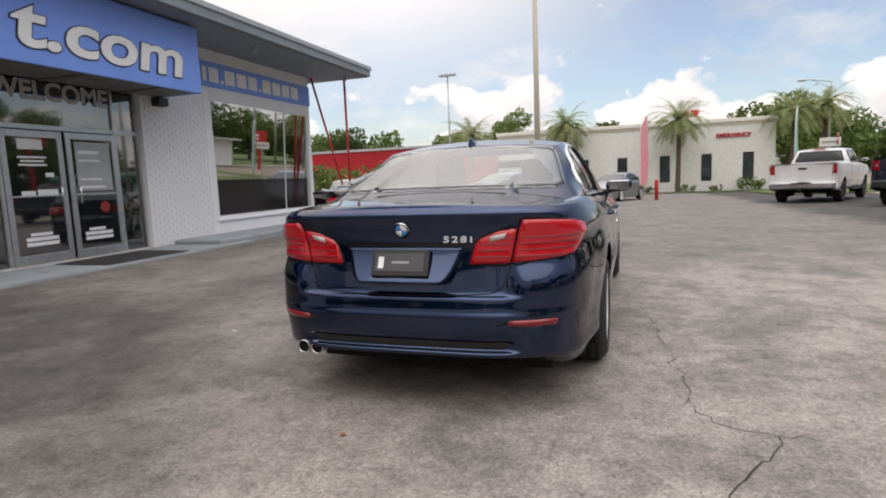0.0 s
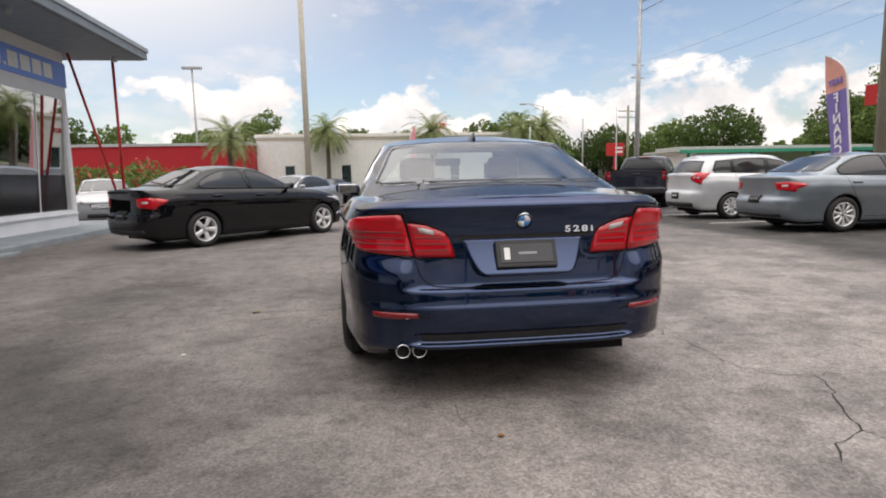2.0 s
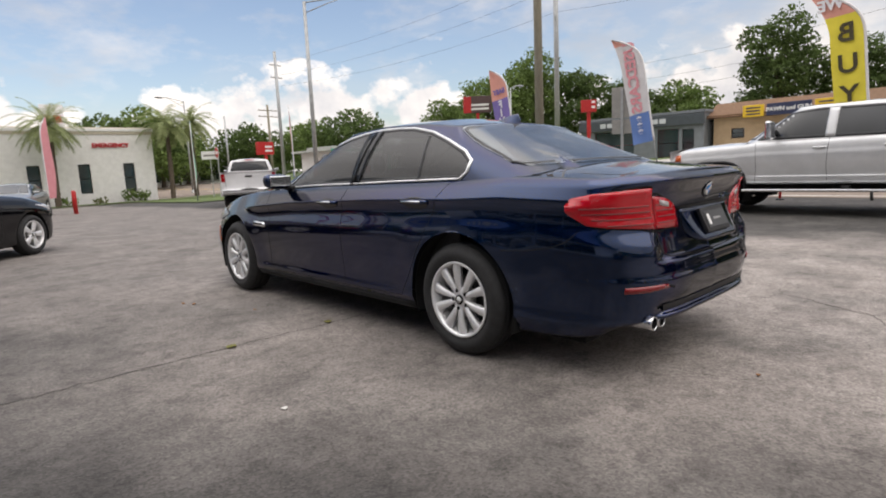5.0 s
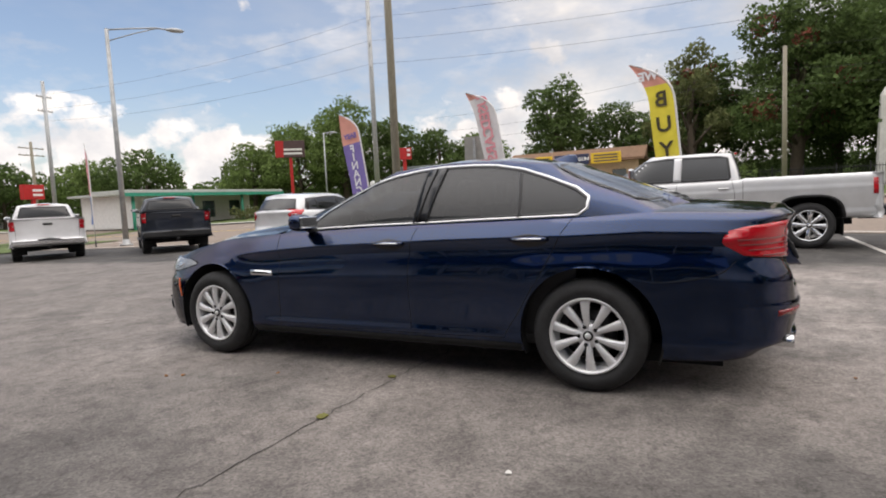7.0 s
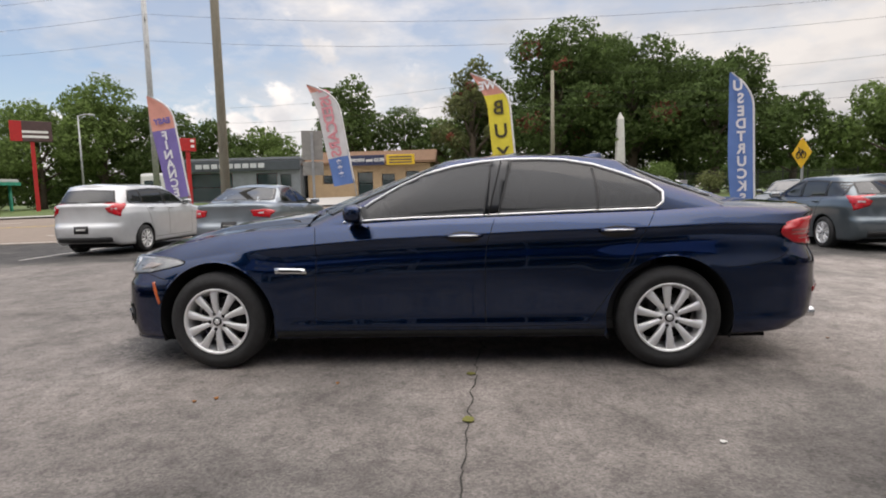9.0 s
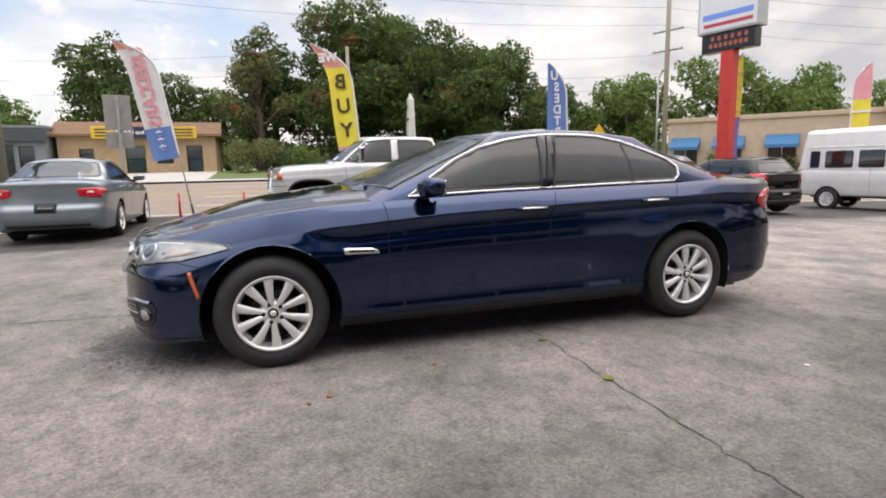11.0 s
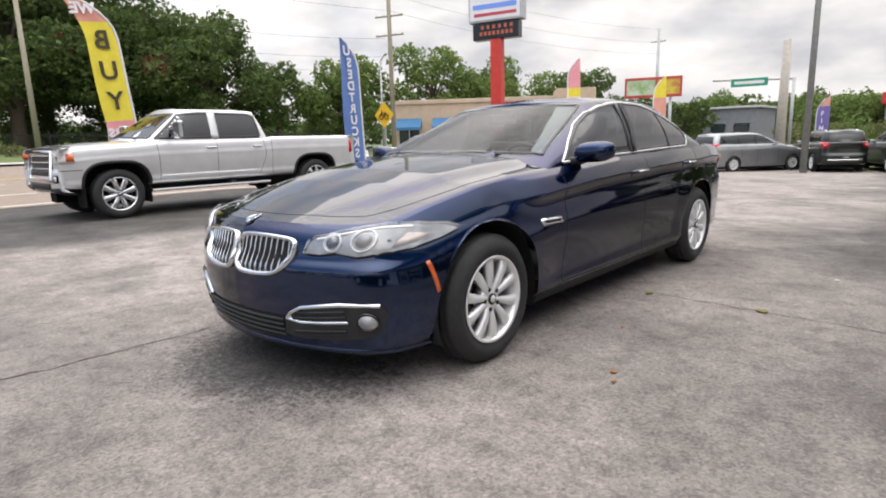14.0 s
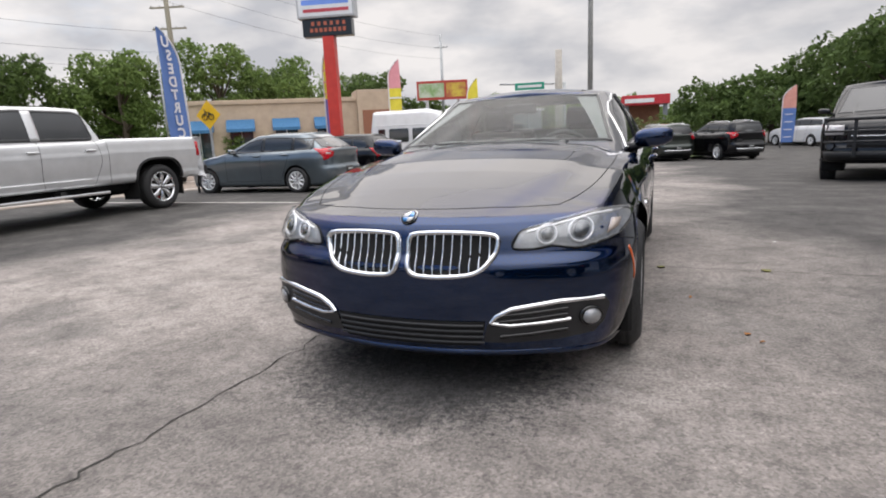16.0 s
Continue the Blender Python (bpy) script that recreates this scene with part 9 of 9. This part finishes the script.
                hs = part("headlamp_side", patch(bvh, [(yf - 0.27, 1.0 * kz), (yf - 0.05, 0.99 * kz), (yf - 0.05, 1.17 * kz), (yf - 0.25, 1.18 * kz)], side, 0.008, 0.012, 0.08), CLEARLAMP, root)
                part("amber_lens", patch(bvh, [(yf - 0.26, 1.03 * kz), (yf - 0.15, 1.03 * kz), (yf - 0.15, 1.15 * kz), (yf - 0.25, 1.16 * kz)], side, 0.014, 0.006, 0.08), AMBER, hs)
                part("bumper_seam", ribbon(bvh, [(y, 0.88 * kz) for y in np.linspace(yf - 0.36, yf - 0.04, 12)], side, 0.014, 0.002, 0.0), SEAM, root)
        if S.get("tow_mirror"):
            for sx in (-1, 1):
                tm_ = part("tow_mirror", boxm(*sorted((sx * (w + 0.10), sx * (w + 0.34))), c0 - 0.62, c0 - 0.52, 1.28, 1.58, bevel=0.03), CHROME, root)
                part("mirror_arm", boxm(*sorted((sx * (w - 0.12), sx * (w + 0.12))), c0 - 0.59, c0 - 0.55, 1.36, 1.44, bevel=0.01), BLACK, tm_)
                f = mir if sx > 0 else (lambda k: list(k))
                part("amber_marker", patch(bvh, f([(-w * 0.90, 1.0), (-w * 0.97, 1.0), (-w * 0.97, 1.08), (-w * 0.90, 1.08)]), FRONT, 0.02, 0.006, 0.1), AMBER, root)
                part("lower_bumper_corner", patch(bvh, f([(-w * 0.60, 0.43), (-w * 0.95, 0.45), (-w * 0.95, 0.53), (-w * 0.60, 0.52)]), FRONT, 0.012, 0.01, 0.1), BLACK, root)
            part("grille_frame", ribbon(bvh, [(x, z * kz) for x, z in ((-w * 0.58, 0.72), (-w * 0.58, 1.18), (w * 0.58, 1.18), (w * 0.58, 0.72), (-w * 0.58, 0.72))], FRONT, 0.06, 0.012, 0.02), CHROME, root)
        part("bed_gap", ribbon(bvh, [(c1 - 0.03, 1.37 * kz), (c1 - 0.03, 0.6)], SIDE_L, 0.03, 0.002, 0.0), SEAM, root)
        part("bed_gap", ribbon(bvh, [(c1 - 0.03, 1.37 * kz), (c1 - 0.03, 0.6)], SIDE_R, 0.03, 0.002, 0.0), SEAM, root)
        part("hitch", boxm(-0.04, 0.04, yr - 0.16, yr + 0.2, 0.46, 0.54, bevel=0.008), BLACK, root)
        part("rear_axle", tube(bmesh.new(), (-w * 0.8, -S["wb"] / 2, S["R"]), (w * 0.8, -S["wb"] / 2, S["R"]), 0.06), LINER, root)
    return add


# lot: sedans
CIVIC = spec_from(HERO, 4.53, 1.755, 1.435, 2.70, 0.315, 0.21, pairs=False, spokes=5)
car("sedan", "black four-door sedan with five-spoke alloy wheels", "car", CIVIC, mat("black car paint", (0.004, 0.004, 0.005), (0.003, 0.003, 0.004), 3, 0.4, 0.0, coat=1.0, spec=0.0), at(-3.30, 6.66, -43.3), detail=sedan_trim(CIVIC, 0.70, 0.88))
JETTA = spec_from(HERO, 4.66, 1.78, 1.45, 2.65, 0.32, 0.21)
car("sedan", "blue-grey four-door sedan with alloy wheels", "car", JETTA, car_paint("blue grey metallic paint", (0.205, 0.24, 0.27), 0.32, 0.6), at(8.9, 4.75, -90), detail=sedan_trim(JETTA, 0.74, 0.90))
SILVERS = spec_from(HERO, 4.65, 1.8, 1.45, 2.7, 0.32, 0.21)
car("sedan", "silver sedan parked behind the shop corner", "car", SILVERS, car_paint("silver metallic paint", (0.40, 0.41, 0.42), 0.35, 0.75), at(-9.6, 15.2, -155), detail=sedan_trim(SILVERS))
car("sedan", "silver-grey sedan facing the lot by the clinic", "car", SILVERS, car_paint("silver grey metallic paint", (0.30, 0.31, 0.31), 0.35, 0.75), at(0.2, 25.8, 160), detail=sedan_trim(SILVERS))
car("sedan", "pale sedan behind the black one", "car", SILVERS, MATS["silver metallic paint"], at(-3.6, 15.5, 150), detail=sedan_trim(SILVERS))
car("sedan", "dark sedan with red tail lamps by the clinic", "car", SILVERS, MATS["black car paint"], at(-2.6, 24.5, -20), detail=sedan_trim(SILVERS))
car("sedan", "dark blue sedan across the lot corner", "car", SILVERS, car_paint("dark teal paint", (0.03, 0.05, 0.06), 0.3, 0.6), at(16.2, -11.2, 50), detail=sedan_trim(SILVERS))
# hatchbacks
VERSA = hatch_spec(4.30, 1.70, 1.54, 2.60, 0.305, 0.20)
car("hatchback", "silver-white compact hatchback with red tail lamps", "car", VERSA, car_paint("silver white paint", (0.60, 0.615, 0.63), 0.35, 0.35), at(8.98, 8.03, -90), detail=hatch_trim(VERSA))
CRUZE = hatch_spec(4.45, 1.79, 1.47, 2.70, 0.32, 0.21, 0.75)
car("hatchback", "dark grey five-door hatchback", "car", CRUZE, car_paint("graphite metallic paint", (0.125, 0.155, 0.175), 0.3, 0.75), at(8.55, -7.95, -90), detail=hatch_trim(CRUZE))
FIESTA = hatch_spec(4.05, 1.72, 1.48, 2.49, 0.31, 0.2, 0.5, rim_mat=GLOSSBLACK)
car("hatchback", "small black hatchback with black wheels", "car", FIESTA, MATS["black car paint"], at(8.6, -11.1, -90), detail=hatch_trim(FIESTA))
# suvs and vans at the south end
SUV = hatch_spec(4.75, 1.90, 1.76, 2.78, 0.375, 0.25, 0.30)
SUV["zones"] = [[(0.31 + (z - zz[0][0]) * (zz[-1][0] - 0.31) / (zz[-1][0] - zz[0][0]), o) for z, o in zz] for zz in SUV["zones"]]
SUV["rails"] = (-0.56, 0.56)
car("suv", "dark sport utility car with chrome trim", "car", SUV, car_paint("dark pewter paint", (0.03, 0.035, 0.03), 0.3, 0.7), at(2.0, -27.0, -155), group="parked cars at the lot end", detail=hatch_trim(SUV, low=0.08))
car("suv", "dark green sport utility car", "car", SUV, car_paint("dark green paint", (0.02, 0.028, 0.022), 0.3, 0.7), at(-0.75, -26.4, -157), group="parked cars at the lot end", detail=hatch_trim(SUV, low=0.08))
MINI = hatch_spec(5.1, 1.98, 1.75, 3.0, 0.34, 0.22, 0.35, 0.02)
car("minivan", "grey metallic minivan with dark windows", "van", MINI, car_paint("grey metallic paint", (0.30, 0.31, 0.32), 0.32, 0.75), at(4.8, -25.6, 143), group="parked cars at the lot end", detail=hatch_trim(MINI))
car("minivan", "white minivan by the street corner", "van", MINI, car_paint("white van paint", (0.70, 0.70, 0.70), 0.4, 0.0), at(-9.6, -38.5, -150), group="parked cars at the lot end", detail=hatch_trim(MINI))
# pickups
GMC = pickup_spec(3.90, 0.86, 1.08, 2.03, 1.99, 0.405, 0.27, -0.90, 1.56, rim_mat=CHROME, spokes=8, pairs=False, arch=0.50, arch_square=3.2, nose=0.11, tow_mirror=True, kz=0.93, painted_pillar=True, arch_mat=None, rear_bumper_mat=BLACK, grille_mat=CHROME, body_bumper=True,
                  zones=([(0.56, 0.16), (0.58, 0.08), (0.62, 0.045), (0.68, 0.030), (0.70, 0.030), (0.715, 0.040), (0.74, 0.036), (0.84, 0.022), (0.98, 0.006), (1.08, 0.002), (1.13, 0.0), (1.145, 0.0), (1.16, 0.008), (1.22, 0.014), (1.30, 0.024), (1.35, 0.045), (1.37, 0.075)],
                         [(0.58, 0.10), (0.60, 0.04), (0.66, 0.02), (0.72, 0.03), (0.76, 0.06), (0.86, 0.07), (1.0, 0.07), (1.12, 0.07), (1.24, 0.065), (1.35, 0.06), (1.38, 0.09)],
                         [(0.46, 0.20), (0.50, 0.05), (0.56, 0.0), (0.70, 0.0), (0.84, 0.004), (0.875, 0.012), (0.885, 0.050), (1.0, 0.052), (1.12, 0.056), (1.20, 0.066), (1.25, 0.095), (1.275, 0.15)]))
GMC["arch_mat"] = BLACK
car_paint("silver truck paint", (0.58, 0.585, 0.59), 0.35, 0.3)
car("pickup_truck", "silver crew-cab pickup with chrome wheels and running boards", "pickup truck", GMC, MATS["silver truck paint"], at(8.62, -1.58, 0.4), detail=pickup_trim(GMC))
RAM = pickup_spec(3.57, 0.95, 1.20, 2.01, 1.90, 0.395, 0.24, -0.75, 1.62, rear_bumper_mat=BLACK, board_mat=BLACK)
car("pickup_truck", "dark navy pickup truck with red tail lamps", "pickup truck", RAM, car_paint("dark navy truck paint", (0.012, 0.018, 0.032), 0.3, 0.4), at(9.93, 15.85, -34), detail=pickup_trim(RAM, False))
FORD = pickup_spec(3.68, 0.95, 1.15, 2.03, 1.94, 0.40, 0.24, -0.75, 1.65, rim_mat=GLOSSBLACK, board_mat=BLACK)
car("pickup_truck", "white crew-cab pickup with dark wheels", "pickup truck", FORD, car_paint("white truck paint", (0.72, 0.72, 0.73), 0.4, 0.0), at(7.9, 19.9, -27), detail=pickup_trim(FORD))
BLACKT = pickup_spec(4.0, 1.02, 1.2, 2.05, 2.05, 0.45, 0.24, -0.85, 1.75, rim_mat=GLOSSBLACK, board_mat=BLACK)


def guard(root, bvh, S, paint):
    pickup_trim(S, False)(root, bvh, S, paint)
    g = part("grille_guard", sweep(bmesh.new(), [(-0.95, S["yf"] + 0.02, 0.7), (-0.95, S["yf"] + 0.14, 1.28), (0.95, S["yf"] + 0.14, 1.28), (0.95, S["yf"] + 0.02, 0.7)], 0.035, 8), BLACK, root)
    for x in (-0.45, 0.45):
        part("guard_upright", boxm(x - 0.03, x + 0.03, S["yf"] + 0.06, S["yf"] + 0.14, 0.55, 1.28, bevel=0.01), BLACK, g)
    for z in (0.85, 1.05):
        part("guard_bar", tube(bmesh.new(), (-0.95, S["yf"] + 0.12, z), (0.95, S["yf"] + 0.12, z), 0.022), BLACK, g)


car("pickup_truck", "tall black pickup with a steel grille guard", "pickup truck", BLACKT, MATS["black car paint"], at(-5.7, -11.4, -16), detail=guard)
# shuttle van
VAN = dict(pickup_spec(3.2, 0.85, 1.05, 2.02, 2.05, 0.37, 0.22, -3.0, 1.9))
VAN.update(cowl=1.85, deck=-2.62, belt=[(-2.7, 1.32), (1.6, 1.30), (1.9, 1.22), (2.45, 1.12)], top=[(-2.7, 1.32), (1.8, 1.3), (2.1, 1.2), (2.45, 1.12)], arch=0.42, pillars=[(0.55, 0.72), (-0.25, 0.0), (-1.55, -1.35)], mirror=(0.95, 1.2, 1.4))
VAN["cabin"] = dict(w0=0.985, yr0=-2.60, yf0=1.92, w1=0.86, yr1=-2.52, yf1=0.7, a0=0.08, b0=0.3, a1=0.1, b1=0.3, bulge=0.03, edge=[(-3, 2.55), (0.0, 2.58), (0.8, 2.45)], roof=[(-3, 2.66), (0.0, 2.72), (0.8, 2.55)],
                    glass=dict(side=[(1.45, 1.36), (1.05, 1.86), (0.7, 1.93), (-2.25, 1.93), (-2.32, 1.88), (-2.32, 1.42), (-2.25, 1.36)], front=[(-0.85, 1.36), (0.85, 1.36), (0.76, 1.95), (-0.76, 1.95)], rear=[(-0.8, 1.4), (0.8, 1.4), (0.78, 1.9), (-0.78, 1.9)]))
def van_detail(root, bvh, S, paint):
    trim_pieces([(-0.9, 0.75), (-0.985, 0.75), (-0.985, 1.2), (-0.9, 1.2)], [(-0.6, 0.8), (-0.93, 0.8), (-0.93, 1.0), (-0.6, 1.0)], 0.6, ([(1.25, 1.3), (1.25, 0.5)], [(0.30, 1.98), (0.30, 0.5)], [(-0.30, 1.98), (-0.30, 0.5)]), ((0.45, 1.15),), [(-0.5, 0.72), (-0.5, 0.98), (0.5, 0.98), (0.5, 0.72)])(root, bvh, S, paint)
    for side in (SIDE_L, SIDE_R):
        for y0, y1 in ((0.36, 0.72), (-0.66, 0.08), (-1.72, -0.86), (-2.22, -1.92)):
            wn_ = part("side_window", patch(bvh, rect(y0, y1, 1.40, 1.92, 0.05), side, 0.006, 0.0, 0.1), DARKGLASS, root)
            ring = rect(y0, y1, 1.40, 1.92, 0.05)
            part("window_seal", ribbon(bvh, ring + ring[:1], side, 0.03, 0.008, 0.002), SEAL, wn_)
        part("side_window", patch(bvh, [(0.84, 1.40), (1.36, 1.40), (1.02, 1.84), (0.84, 1.90)], side, 0.006, 0.0, 0.1), DARKGLASS, root)
        part("step_panel", patch(bvh, rect(0.36, 0.70, 0.74, 1.28, 0.04), side, 0.006, 0.0, 0.1), GLOSSBLACK, root)
        part("roof_rim", ribbon(bvh, [(y, 2.06) for y in np.linspace(-2.4, 0.9, 20)], side, 0.04, 0.004, 0.008), paint, root)


del VAN["cabin"]["glass"]["side"]
VAN["pillars"] = ()
car("shuttle_van", "white high-roofed shuttle van with dark windows", "van", VAN, MATS["white van paint"], at(7.46, -16.3, 108) @ Matrix.Diagonal((0.92, 0.82, 0.92, 1)), group="parked cars at the lot end", detail=van_detail)

WHATCH = hatch_spec(4.3, 1.75, 1.50, 2.6, 0.31, 0.2)
car("hatchback", "white hatchback parked at the lot end", "car", WHATCH, MATS["white van paint"], at(7.4, -21.9, 110), group="parked cars at the lot end", detail=hatch_trim(WHATCH))
car("suv", "black sport utility car at the row end", "car", SUV, MATS["black car paint"], at(-3.5, -26.2, -152), group="parked cars at the lot end", detail=hatch_trim(SUV, low=0.08))

# travel trailer parked beside the garage
rv = thing("travel_trailer", "white travel trailer with a teal stripe beside the garage", "trailer", m=pose(49.3, 29.7, gz(49.3, 29.7), 0, 0, 90))
shell_ = part("body", boxm(-1.2, 1.2, -3.5, 3.5, 0.55, 2.95, bevel=0.22), car_paint("trailer white paint", (0.68, 0.68, 0.66), 0.45, 0.0), rv)
for sx in (-1, 1):
    for y0, y1, z0, z1 in ((-2.9, -1.9, 1.5, 2.2), (-1.2, 0.2, 1.5, 2.2), (1.9, 2.8, 1.5, 2.2)):
        w_ = part("window", boxm(*sorted((sx * 1.195, sx * 1.212)), y0, y1, z0, z1, bevel=0.005), FARGLASS, rv)
        part("window_frame", boxm(*sorted((sx * 1.193, sx * 1.205)), y0 - 0.05, y1 + 0.05, z0 - 0.05, z1 + 0.05, bevel=0.004), ALU, w_)
    part("stripe", boxm(*sorted((sx * 1.19, sx * 1.206)), -3.2, 3.2, 1.05, 1.25), TEAL, rv)
    part("door", boxm(*sorted((sx * 1.19, sx * 1.208)), 0.6, 1.3, 0.7, 2.4, bevel=0.005), WFRAME, rv)
    for y in (-0.45, 0.45):
        part("wheel", lathe([(-0.1, 0.0), (-0.1, 0.33), (0.1, 0.33), (0.1, 0.2), (0.08, 0.0)], 20), RUBBER, rv, m=pose(sx * 1.05, y, 0.33, 0, 0, 0 if sx > 0 else 180))
part("roof_unit", boxm(-0.4, 0.4, -0.5, 0.5, 2.94, 3.2, bevel=0.06), WFRAME, rv)
part("rear_window", boxm(-0.8, 0.8, 3.49, 3.51, 1.5, 2.3, bevel=0.005), FARGLASS, rv)
part("hitch", boxm(-0.06, 0.06, -4.5, -3.4, 0.45, 0.55, bevel=0.01), BLACK, rv)
part("hitch_jack", tube(bmesh.new(), (0, -4.4, 0), (0, -4.4, 0.6), 0.04), STEEL, rv)
